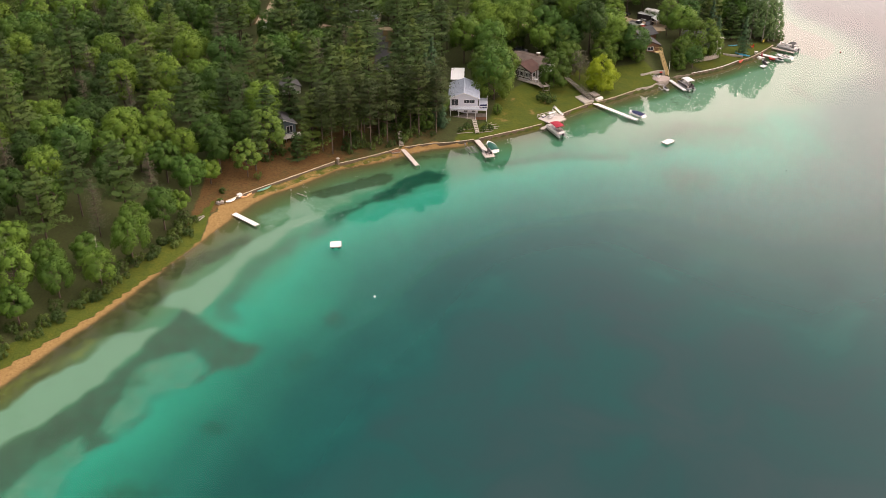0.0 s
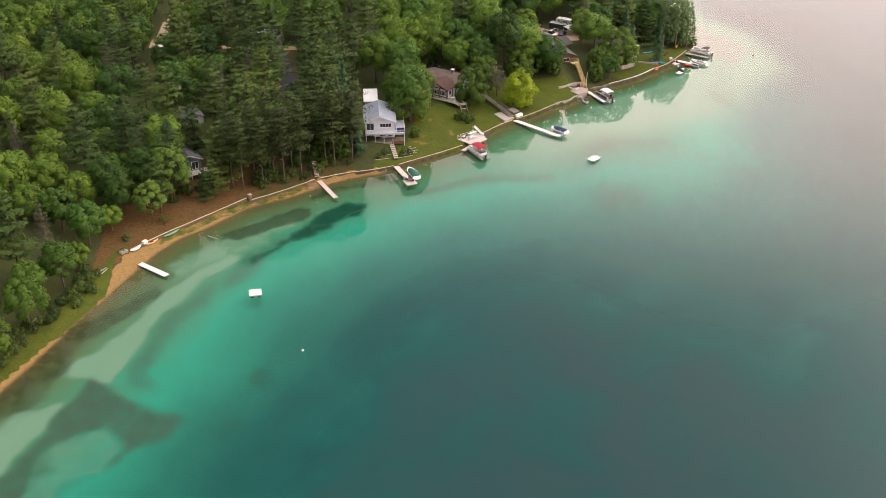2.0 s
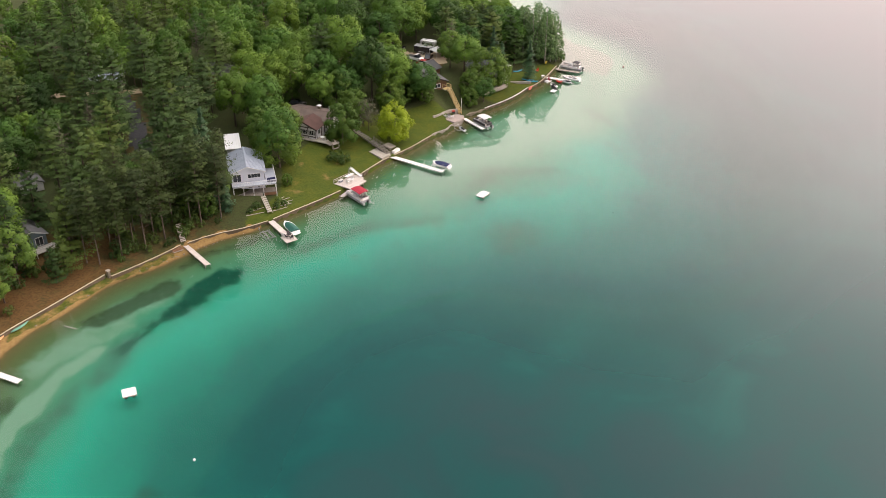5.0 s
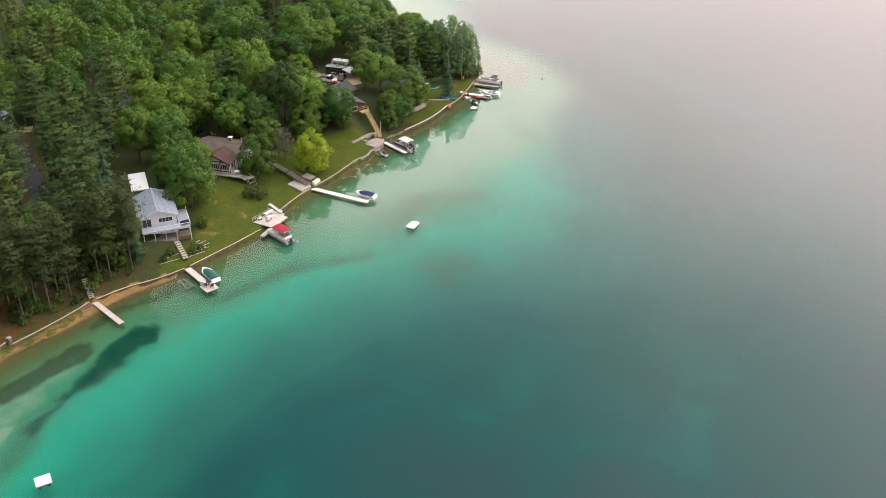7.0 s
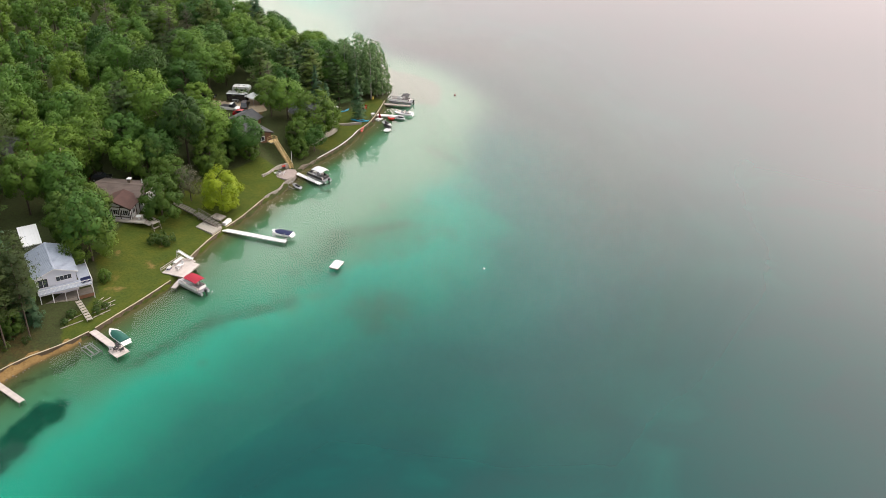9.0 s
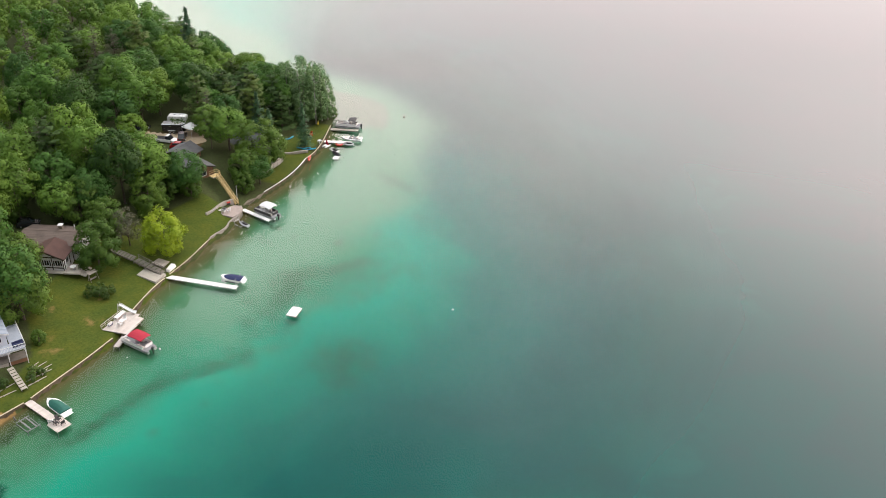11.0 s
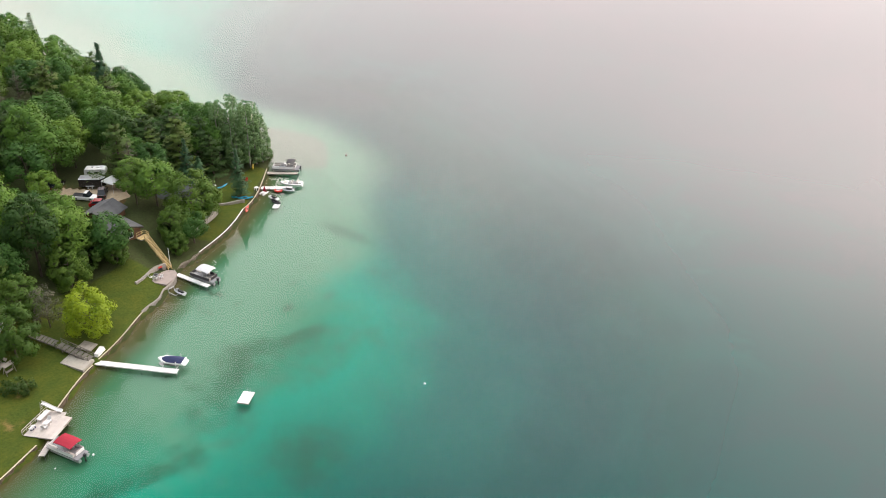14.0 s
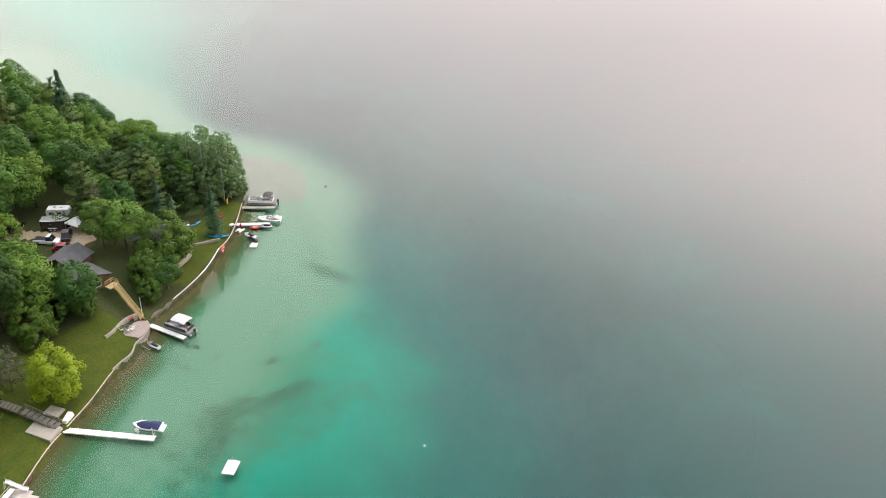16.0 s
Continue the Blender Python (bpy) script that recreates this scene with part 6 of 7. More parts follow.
for i in range(16):
    a = i / 16 * math.tau
    ring.append([(math.cos(a) * (0.85 + 0.25 * math.cos(b)), math.sin(a) * (0.85 + 0.25 * math.cos(b)), 0.2 + 0.22 * math.sin(b)) for b in (0, 1.05, 2.1, 3.14, 4.19, 5.24)])
part("ring", loft(bm, ring + ring[:1], cap=False), RED_PLASTIC, tubef)
part("floor", T((0, 0, 0.12), (0, 0, 0.16), 0.7, sides=12), GELCOAT, tubef)


# ---- houses ----
def gable_wall(bm, W, z0, eave, ridge, y, thick=0.2):
    pts = [(-W / 2, z0), (W / 2, z0), (W / 2, eave), (0, ridge), (-W / 2, eave)]
    a = [bm.verts.new((x, y, z)) for x, z in pts]
    b = [bm.verts.new((x, y + thick, z)) for x, z in pts]
    bm.faces.new(a)
    bm.faces.new(b[::-1])
    for i in range(5):
        j = (i + 1) % 5
        bm.faces.new((a[i], a[j], b[j], b[i]))
    bmesh.ops.recalc_face_normals(bm, faces=bm.faces)
    return bm


def gable_body(h, W, D, eave, ridge, wall_material, roof_material, over=0.45, foot=-1.0, seams=0.0, at=(0, 0), thick=0.16, trim=None, fascia=None):
    """Four walls and a two-slope roof; the gable ends face -y and +y."""
    ox, oy = at
    for y in (0.0, D - 0.2):
        bm = gable_wall(bmesh.new(), W, foot, eave, ridge, y)
        bmesh.ops.translate(bm, verts=bm.verts, vec=(ox, oy, 0))
        part("gable_wall", bm, wall_material, h)
    for s in (-1, 1):
        part("side_wall", B((0.2, D - 0.4, eave - foot), (ox + s * (W / 2 - 0.1), oy + D / 2, (eave + foot) / 2)), wall_material, h)
    rise = ridge - eave
    half = W / 2
    pitch = math.degrees(math.atan2(rise, half))
    drop = over * rise / half
    for s in (-1, 1):
        n = math.hypot(half + over, rise + drop)
        mid = (ox + s * (half + over) / 2, oy + D / 2, (ridge + eave - drop) / 2 + thick / 2 + 0.03)
        roof = part("roof_slope", B((n, D + 2 * over, thick), mid, (0, s * pitch, 0), 0.02), roof_material, h)
        if seams:
            k = int((D + 2 * over) / seams)
            for i in range(k):
                part("roof_seam", B((n, 0.06, 0.06), (mid[0] + s * 0.05 * rise / half, oy - over + seams * (i + 0.5), mid[2] + thick / 2 + 0.03), (0, s * pitch, 0)), roof_material, roof)
        else:
            k = max(4, int(n / 0.42))
            for i in range(k):
                u = (i + 0.5) / k
                part("shingle_course", B((n / k * 1.05, D + 2 * over, 0.035), (ox + s * (half + over) * u, oy + D / 2, ridge + 0.03 - (rise + drop) * u + thick + 0.05), (0, s * (pitch - 2.5), 0)), roof_material, roof)
        if fascia:
            for y in (-over - 0.03, D + over + 0.03):
                part("barge_board", B((n, 0.06, 0.26), (mid[0], oy + y, mid[2] - 0.06), (0, s * pitch, 0)), fascia, h)
    part("ridge_cap", B((0.34, D + 2 * over, 0.08), (ox, oy + D / 2, ridge + thick + 0.09), bevel=0.03), roof_material, h)


def window(h, x, y, z, w, hgt, mullions=1, facing="y", casing=WHITE, name="window"):
    """A window in a casing, on a wall that faces -y (or along x)."""
    turn = {"y": 0, "+x": 90, "-x": -90}[facing]
    m = pose(x, y, z, 0, 0, turn)
    rings = []
    for sx, sz in ((-1, -1), (1, -1), (1, 1), (-1, 1), (-1, -1)):
        rings.append([(sx * (w / 2 + o), y0, sz * (hgt / 2 + o)) for o, y0 in ((0.0, -0.08), (0.1, -0.08), (0.1, 0.02), (0.0, 0.02))])
    bm = loft(bmesh.new(), rings, cap=False)
    bmesh.ops.transform(bm, matrix=m, verts=bm.verts)
    win = part(name, bm, casing, h)
    for i in range(mullions):
        bm = B((0.06, 0.08, hgt), (-w / 2 + w * (i + 1) / (mullions + 1), -0.03, 0))
        bmesh.ops.transform(bm, matrix=m, verts=bm.verts)
        part("mullion", bm, casing, win)
    for i in range(mullions + 1):
        bm = B((w / (mullions + 1) - 0.05, 0.03, hgt - 0.02), (-w / 2 + w * (i + 0.5) / (mullions + 1), -0.015, 0))
        bmesh.ops.transform(bm, matrix=m, verts=bm.verts)
        part("pane", bm, GLASS, win)
    return win


# white two-storey cottage with a metal roof and a wrap-round porch
gz = 2.9
wh = thing("lake_house", "white two-storey cottage with a grey metal roof and porch", "house", (5.57, 247.0, gz), -2)
wh.matrix_basis = wh.matrix_basis @ Matrix.Scale(0.93, 4)
gable_body(wh, 8.0, 11.0, 4.85, 6.35, SIDING, METAL_ROOF, 0.5, -1.5, seams=0.5, fascia=WHITE)
window(wh, 1.55, 0, 3.75, 3.0, 1.0, 3)
window(wh, -2.6, 0, 3.45, 1.9, 1.9, 1, name="glass_door")
for x in (-2.4, 0.6, 2.9):
    window(wh, x, 0, 1.15, 1.3, 1.1, 1)
window(wh, 4.2, 3.0, 3.7, 1.2, 1.0, 1, "+x")
window(wh, 4.2, 7.0, 3.7, 1.0, 1.0, 0, "+x")
part("vent_pipe", T((-1.8, 8.0, 5.6), (-1.8, 8.0, 6.5), 0.09), STEEL, wh)
part("vent_pipe", T((-2.6, 6.2, 5.3), (-2.6, 6.2, 6.2), 0.07), STEEL, wh)
porch = part("porch_floor", B((10.6, 2.6, 0.16), (1.3, -1.35, 2.35), bevel=0.02), PORCH, wh, "pale blue-grey porch boards")
part("side_porch_floor", B((2.5, 6.2, 0.16), (5.5, 3.08, 2.35), bevel=0.02), PORCH, wh, "pale blue-grey porch boards")
for x in (-3.8, -1.4, 1.0, 3.4, 6.5):
    part("porch_post", B((0.16, 0.16, 3.6), (x, -2.5, 0.48)), WHITE, wh)
for y in (1.2, 5.9):
    part("porch_post", B((0.16, 0.16, 3.6), (6.6, y, 0.48)), WHITE, wh)
bm = bmesh.new()
rail_a = part("porch_rail", B((10.5, 0.07, 0.09), (1.3, -2.58, 3.35)), WHITE, wh)
part("side_porch_rail", B((0.07, 8.6, 0.09), (6.7, 1.7, 3.35)), WHITE, wh)
for i in range(42):
    part("baluster", B((0.05, 0.04, 0.85), (-3.9 + 10.4 * i / 41, -2.58, 2.88)), WHITE, rail_a)
for i in range(30):
    part("baluster", B((0.04, 0.05, 0.85), (6.7, -2.4 + 8.3 * i / 29, 2.88)), WHITE, rail_a)
# dark wood here puts the shade beneath the porch into the colour
part("lower_deck", B((10.4, 2.5, 0.12), (1.3, -1.35, 0.12), bevel=0.02), WOOD_DARK, wh, "lower deck boards toned dark for the shade under the porch")
part("lower_skirt", B((3.2, 0.06, 0.8), (5.0, -2.5, -0.35)), WOOD_BROWN, wh)
part("lower_skirt", B((7.0, 0.06, 0.8), (-0.4, -2.5, -0.35)), WOOD_GREY, wh)
part("lower_beam", B((10.4, 0.14, 0.22), (1.3, -2.5, 2.17)), WHITE, wh)
boatc = thing("porch_bench", "blue-cushioned bench on the porch", "bench", (10.7, 245.4, gz + 2.27), 5)
part("seat", B((1.9, 0.7, 0.42), (0, 0, 0.25), bevel=0.05), NAVY_CLOTH, boatc)
part("backrest", B((1.9, 0.15, 0.5), (0, 0.32, 0.62), bevel=0.04), NAVY_CLOTH, boatc)

gar = thing("garage", "pale grey garage with a flat white roof", "garage", (4.0, 262.2, 3.6), -2)
for y in (0.1, 7.4):
    part("end_wall", B((3.2, 0.2, 4.4), (0, y, 1.0)), GREY_HULL, gar)
for x in (-1.5, 1.5):
    part("side_wall", B((0.2, 7.1, 4.4), (x, 3.75, 1.0)), GREY_HULL, gar)
roof = part("roof", B((3.8, 8.4, 0.2), (0, 3.75, 3.35), (2.0, 0, 0), 0.03), ROOF_WHITE, gar)
for i in range(6):
    part("roof_seam", B((0.06, 8.3, 0.05), (-1.5 + 0.6 * i, 3.75, 3.48), (2.0, 0, 0)), ROOF_WHITE, roof)
window(gar, 0.4, 0, 1.3, 1.0, 0.8, 1)

# half-timbered chalet with red-brown shingles
cz = 4.3
ch = thing("chalet", "white half-timbered chalet with red-brown shingle roof", "house", (22.3, 269.9, cz), -39)
gable_body(ch, 6.8, 4.6, 2.6, 4.0, WHITE, SHINGLE_RED, 0.6, -1.5, fascia=TRIM_BROWN)
part("rear_wing", B((11.4, 6.6, 4.0), (-1.6, 8.0, 0.7)), WHITE, ch, "white wing under a weathered low roof")
for s in (-1, 1):
    slope = part("rear_roof_slope", B((12.6, 4.15, 0.18), (-1.6, 8.0 + s * 1.98, 3.35), (-s * 15, 0, 0), 0.02), SHINGLE_TAUPE, ch, "weathered taupe shingle slope")
    for k in range(9):
        part("shingle_course", B((12.6, 0.48, 0.035), (-1.6, 8.0 + s * (0.25 + 0.44 * k), 3.92 - 0.118 * k + 0.08), (-s * 13, 0, 0)), SHINGLE_TAUPE, slope)
part("rear_roof_cap", B((12.6, 0.4, 0.1), (-1.6, 8.0, 4.06), bevel=0.03), SHINGLE_TAUPE, ch)
for x in (-6.9, -4.6):
    window(ch, x, 4.7, 1.35, 1.0, 1.1, 1)
part("timber_beam", B((3.9, 0.09, 0.2), (-5.3, 4.62, 2.55)), TRIM_BROWN, ch)
for x in (-7.2, -5.7, -3.6):
    part("timber_post", B((0.14, 0.08, 3.2), (x, 4.64, 0.9)), TRIM_BROWN, ch)
chim = part("chimney", B((0.7, 0.7, 1.0), (-0.6, 9.4, 4.1), bevel=0.03), ROCK, ch, "short stone chimney with a white cap")
part("chimney_cap", B((1.0, 1.0, 0.16), (-0.6, 9.4, 4.68), bevel=0.02), WHITE, chim)
part("vent_pipe", T((2.2, 9.6, 3.4), (2.2, 9.6, 4.7), 0.11), WHITE, ch, "white roof vent pipe")
for x in (-2.2, 0.0, 2.2):
    window(ch, x, 0, 1.35, 0.95, 1.15, 1)
    for side in (-1, 1):
        part("shutter", B((0.26, 0.06, 1.2), (x + side * 0.72, -0.07, 1.35), bevel=0.01), BLACK, ch, "black louvred shutter")
for x in (-3.33, -1.12, 1.12, 3.33):
    part("timber_post", B((0.14, 0.08, 3.4), (x, -0.04, 0.9)), TRIM_BROWN, ch)
part("timber_beam", B((6.8, 0.09, 0.2), (0, -0.05, 2.6)), TRIM_BROWN, ch)
part("timber_beam", B((6.8, 0.09, 0.2), (0, -0.05, 0.3)), TRIM_BROWN, ch)
for s in (-1, 1):
    part("timber_brace", B((1.8, 0.08, 0.16), (s * 1.0, -0.045, 3.15), (0, s * 40, 0)), TRIM_BROWN, ch)
window(ch, 3.4, 1.6, 1.3, 0.9, 1.1, 1, "+x")
for y in (0.4, 2.8, 4.4):
    part("timber_post", B((0.08, 0.2, 3.4), (3.44, y, 0.9)), TRIM_BROWN, ch)
part("terrace_floor", B((3.2, 3.6, 0.3), (5.1, 0.6, -0.25), bevel=0.03), WOOD_GREY, ch)
part("front_walk", B((6.8, 1.1, 0.2), (0.0, -0.65, -0.3), bevel=0.03), WOOD_GREY, ch)
for i in range(3):
    part("terrace_step", B((0.5, 3.2, 0.14), (6.9 + 0.4 * i, 0.6, -0.42 - 0.16 * i)), WOOD_GREY, ch)
tbl = thing("garden_table", "round white garden table on the terrace", "table", (26.4, 266.9, cz - 0.1), 0)
part("tabletop", T((0, 0, 0.72), (0, 0, 0.77), 0.6, sides=16), WHITE, tbl)
part("pedestal", T((0, 0, 0.0), (0, 0, 0.72), 0.07, sides=8), WHITE, tbl)
part("base", T((0, 0, 0.0), (0, 0, 0.06), 0.3, sides=12), WHITE, tbl)

# cottages up the hill
h3 = thing("cottage", "low cottage with a dark grey shingle roof at the stair head", "house", (62.5, 288.2, 5.2), 12)
gable_body(h3, 5.8, 8.0, 2.3, 3.5, WOOD_BROWN, SHINGLE_GREY, 0.5, -2.5, fascia=TRIM_BROWN)
window(h3, 0.0, 0, 1.3, 1.8, 1.0, 1)
window(h3, 2.9, 4.0, 1.3, 1.2, 0.9, 1, "+x")
h3b = thing("cottage", "grey-roofed cottage wing among leafy trees", "house", (59.0, 296.4, 6.0), -60)
gable_body(h3b, 6.0, 6.0, 2.5, 3.8, WOOD_BROWN, SHINGLE_GREY, 0.5, -2.0, fascia=TRIM_BROWN)
window(h3b, 0.0, 0, 1.4, 1.6, 1.1, 1)
h4 = thing("cottage", "cottage with a green-grey roof half hidden by trees", "house", (84.6, 295.0, 4.0), 49)
gable_body(h4, 6.2, 10.5, 2.7, 4.1, WHITE, surface("green_grey_shingles", (0.07, 0.085, 0.08), 0.85, 0.25, 0.8, 14, 0.4), 0.5, -2.5, fascia=WHITE)
window(h4, -1.4, 0, 1.4, 1.6, 1.3, 1)
window(h4, 1.4, 0, 1.4, 1.6, 1.3, 1)
window(h4, -3.1, 5.0, 1.4, 2.6, 1.3, 2, "-x")
stone_wall([(75.6, 288.0), (79.0, 289.6), (82.4, 291.2), (84.4, 292.6)], 3.3, "low pale stone retaining wall before the cottage", STONE, 0.5, 0.55, 1.2)
stone_wall([(87.6, 297.4), (89.4, 296.6), (91.6, 296.2), (93.0, 295.6)], 1.75, "low pale stone edge on the grass", STONE, 0.4, 0.5, 0.7)
cab = thing("cabin", "small blue-grey cabin hidden behind broadleaf trees", "cabin", (-40.0, 230.5, 4.2), 28)
gable_body(cab, 6.0, 7.0, 2.5, 3.9, BLUE_WALL, SHINGLE_GREY, 0.4, -2.5, fascia=WHITE)
window(cab, -1.3, 0, 1.3, 1.2, 1.0, 1)
window(cab, 1.4, 0, 1.1, 1.5, 1.8, 1, name="glass_door")
part("deck_floor", B((7.2, 2.6, 0.15), (0.6, -1.35, -0.1), bevel=0.02), WOOD_PALE, cab)
for x in (-2.8, -0.5, 1.8, 4.0):
    part("deck_post", B((0.1, 0.1, 3.0), (x, -2.55, -0.6)), WOOD_PALE, cab)
part("deck_rail", B((7.1, 0.08, 0.08), (0.6, -2.55, 0.85)), WHITE, cab)
shed = thing("outbuilding", "small white outbuilding deep among the pines", "shed", (-41.0, 253.0, 5.6), 20)
gable_body(shed, 5.0, 5.5, 2.3, 3.5, WHITE, SHINGLE_GREY, 0.3, -1.5)
window(shed, 0.6, 0, 1.3, 1.0, 0.9, 1)
barn = thing("outbuilding", "long shed with a pale metal roof back in the woods", "shed", (-20.5, 312.0, 6.6), 80)
gable_body(barn, 6.0, 9.0, 2.6, 3.8, WOOD_GREY, METAL_ROOF, 0.3, -1.0, seams=0.9)
house_b = thing("outbuilding", "dark-roofed house deep in the woods behind the chalet", "house", (10.0, 305.0, 6.6), 40)
gable_body(house_b, 8.0, 9.0, 2.7, 4.4, WOOD_BROWN, SHINGLE_GREY, 0.4, -1.0)


# ---- vehicles ----
def wheel(parent, x, y, r=0.34, w=0.22):
    bm = T((x, y - w / 2, r), (x, y + w / 2, r), r, sides=14)
    wh_ = part("wheel", bm, RUBBER, parent)
    part("rim", T((x, y - w / 2 - 0.01, r), (x, y + w / 2 + 0.01, r), r * 0.58, sides=10), ALU, wh_)


def car(at, turn, label, material, L=4.6, W=1.85, H=1.5, name="car", bed=False):
    c = thing(name, label, name.replace("_", " "), (*at, height(*at) + 0.03), turn, "parked vehicles")
    body = [(-L / 2, 0.35, 0.85), (-L / 2 + 0.12, 0.3, 0.95), (-L * 0.22, 0.28, 1.0), (L * 0.2, 0.28, 0.98), (L * 0.42, 0.3, 0.85), (L / 2, 0.4, 0.7)]
    part("body", loft(bmesh.new(), [[(x, -W / 2, z0), (x, -W / 2 * 1.0, (z0 + z1) / 2), (x, -W / 2 * 0.93, z1), (x, W / 2 * 0.93, z1), (x, W / 2, (z0 + z1) / 2), (x, W / 2, z0)] for x, z0, z1 in body]), material, c)
    cab_x = ((-L * 0.02, 0.98), (L * 0.04, H), (L * 0.15, H), (L * 0.28, 0.97)) if bed else ((-L * 0.42, 0.95), (-L * 0.28, H - 0.04), (L * 0.06, H), (L * 0.27, 0.97))
    g = part("glasshouse", loft(bmesh.new(), [[(x, -W * k, 0.95), (x, -W * (k - 0.06), max(z, 0.97)), (x, W * (k - 0.06), max(z, 0.97)), (x, W * k, 0.95)] for (x, z), k in zip(cab_x, (0.44, 0.44, 0.44, 0.44))]), GLASS, c)
    part("roof_panel", B((cab_x[2][0] - cab_x[1][0] + 0.15, W * 0.76, 0.05), ((cab_x[1][0] + cab_x[2][0]) / 2, 0, H + 0.02), bevel=0.02), material, g)
    if bed:
        part("load_bed", B((L * 0.42, W * 0.8, 0.06), (-L * 0.26, 0, 1.02)), BLACK, c)
    for x in (-L * 0.31, L * 0.31):
        for y in (-W / 2 + 0.1, W / 2 - 0.1):
            wheel(c, x, y)
    for s in (-1, 1):
        part("headlight", B((0.08, 0.34, 0.16), (L / 2 - 0.03, s * W * 0.33, 0.62)), WHITE, c)
        part("tail_light", B((0.08, 0.2, 0.25), (-L / 2 + 0.0, s * W * 0.38, 0.75)), PAINT_RED, c)
    return c


car((63.2, 303.6), -38, "dark red car parked beside the cottage", PAINT_RED)
car((61.8, 308.6), -48, "white pickup parked on the gravel drive", GELCOAT, 5.4, 1.95, 1.8, "pickup", True)
car((65.6, 308.2), 60, "black off-roader parked by a white canopy", PAINT_BLACK, 4.3, 1.85, 1.8)
car((23.4, 287.2), -20, "black car parked behind the chalet", PAINT_BLACK, 4.7, 1.9, 1.6)
car((28.8, 316.6), 25, "black car parked on a sandy clearing", PAINT_BLACK, 4.6, 1.85, 1.5)
car((-55.8, 308.5), 5, "white van parked on the woodland road", GELCOAT, 5.0, 1.95, 1.9)
car((59.0, 318.0), 30, "dark car parked under trees", PAINT_BLACK, 4.6, 1.85, 1.55)

rv = thing("camper_trailer", "white camper trailer with dark windows on gravel", "camper", (68.0, 316.9, height(68.0, 316.9)), -38, "parked vehicles")
part("body", loft(bmesh.new(), [[(x, -1.2, z0), (x, -1.2, z1), (x, -1.05, z1 + 0.12), (x, 1.05, z1 + 0.12), (x, 1.2, z1), (x, 1.2, z0)] for x, z0, z1 in ((-2.9, 0.9, 2.5), (-2.6, 0.6, 2.9), (2.0, 0.6, 2.95), (2.7, 1.3, 2.8), (2.9, 1.7, 2.4))]), GELCOAT, rv)
for x in (-1.6, 0.4):
    part("window", B((1.0, 0.05, 0.6), (x, -1.21, 1.9), bevel=0.02), GLASS, rv)
part("window", B((0.05, 1.5, 0.6), (-2.86, 0, 1.9), bevel=0.02), GLASS, rv)
part("roof_vent", B((0.6, 0.6, 0.2), (-0.8, 0.1, 3.15), bevel=0.03), GREY_HULL, rv)
part("air_conditioner", B((0.9, 0.7, 0.3), (0.9, 0, 3.2), bevel=0.06), WHITE, rv)
part("door", B((0.7, 0.05, 1.8), (1.6, -1.21, 1.6), bevel=0.02), GREY_HULL, rv)
part("hitch", B((1.1, 0.15, 0.12), (3.2, 0, 0.6)), STEEL, rv)
for y in (-1.0, 1.0):
    wheel(rv, -0.3, y)
    wheel(rv, 0.5, y)
rv.matrix_basis = rv.matrix_basis @ Matrix.Scale(0.82, 4)
bt = thing("cargo_trailer", "black enclosed cargo trailer with a pale roof", "trailer", (65.4, 313.0, height(65.4, 313.0)), -38, "parked vehicles")
part("body", loft(bmesh.new(), [[(x, -w, 0.55), (x, -w, 2.35), (x, w, 2.35), (x, w, 0.55)] for x, w in ((-2.6, 1.1), (2.1, 1.1), (3.0, 0.35))]), PAINT_BLACK, bt)
part("roof", loft(bmesh.new(), [[(x, -w, 2.35), (x, -w * 0.9, 2.45), (x, w * 0.9, 2.45), (x, w, 2.35)] for x, w in ((-2.62, 1.12), (2.1, 1.12), (3.0, 0.36))]), ALU, bt)
part("fender", B((1.9, 0.3, 0.12), (-0.2, -1.2, 0.8), bevel=0.03), ALU, bt)
part("hitch", B((1.2, 0.14, 0.12), (3.4, 0, 0.5)), STEEL, bt)
for x in (-0.65, 0.25):
    for y in (-1.12, 1.12):
        wheel(bt, x, y)
tent = thing("canopy_tent", "white peaked canopy tent beside the drive", "canopy tent", (68.7, 309.4, height(68.7, 309.4)), 20)
bm = bmesh.new()
loft(bm, [[(-1.8, -1.8, 2.1), (1.8, -1.8, 2.1), (1.8, 1.8, 2.1), (-1.8, 1.8, 2.1)], [(-1.7, -1.7, 2.3), (1.7, -1.7, 2.3), (1.7, 1.7, 2.3), (-1.7, 1.7, 2.3)], [(-0.1, -0.1, 3.2), (0.1, -0.1, 3.2), (0.1, 0.1, 3.2), (-0.1, 0.1, 3.2)]])
part("tent_roof", bm, WHITE, tent)
for x in (-1.7, 1.7):
    for y in (-1.7, 1.7):
        part("leg", T((x, y, 0), (x, y, 2.2), 0.035, sides=6), ALU, tent)

# television aerial on a mast beside the cottage
ant = thing("tv_antenna", "tall roof aerial with many metal rods", "antenna", (74.7, 301.5, height(74.7, 301.5)), 0)
top = 10.6 - height(74.7, 301.5)
part("mast", T((0, 0, -0.3), (0, 0, top + 0.3), 0.06, sides=6), ALU, ant)
part("boom", T((-1.3, 1.0, top), (1.9, -1.3, top + 0.1), 0.05, sides=6), ALU, ant)
for i in range(9):
    u = i / 8
    x, y = -1.3 + 3.2 * u, 1.0 - 2.3 * u
    n = 1.25 - 0.6 * u
    part("rod", T((x - 0.58 * n, y - 0.81 * n, top + 0.1 * u), (x + 0.58 * n, y + 0.81 * n, top + 0.1 * u), 0.03, sides=5), ALU, ant)
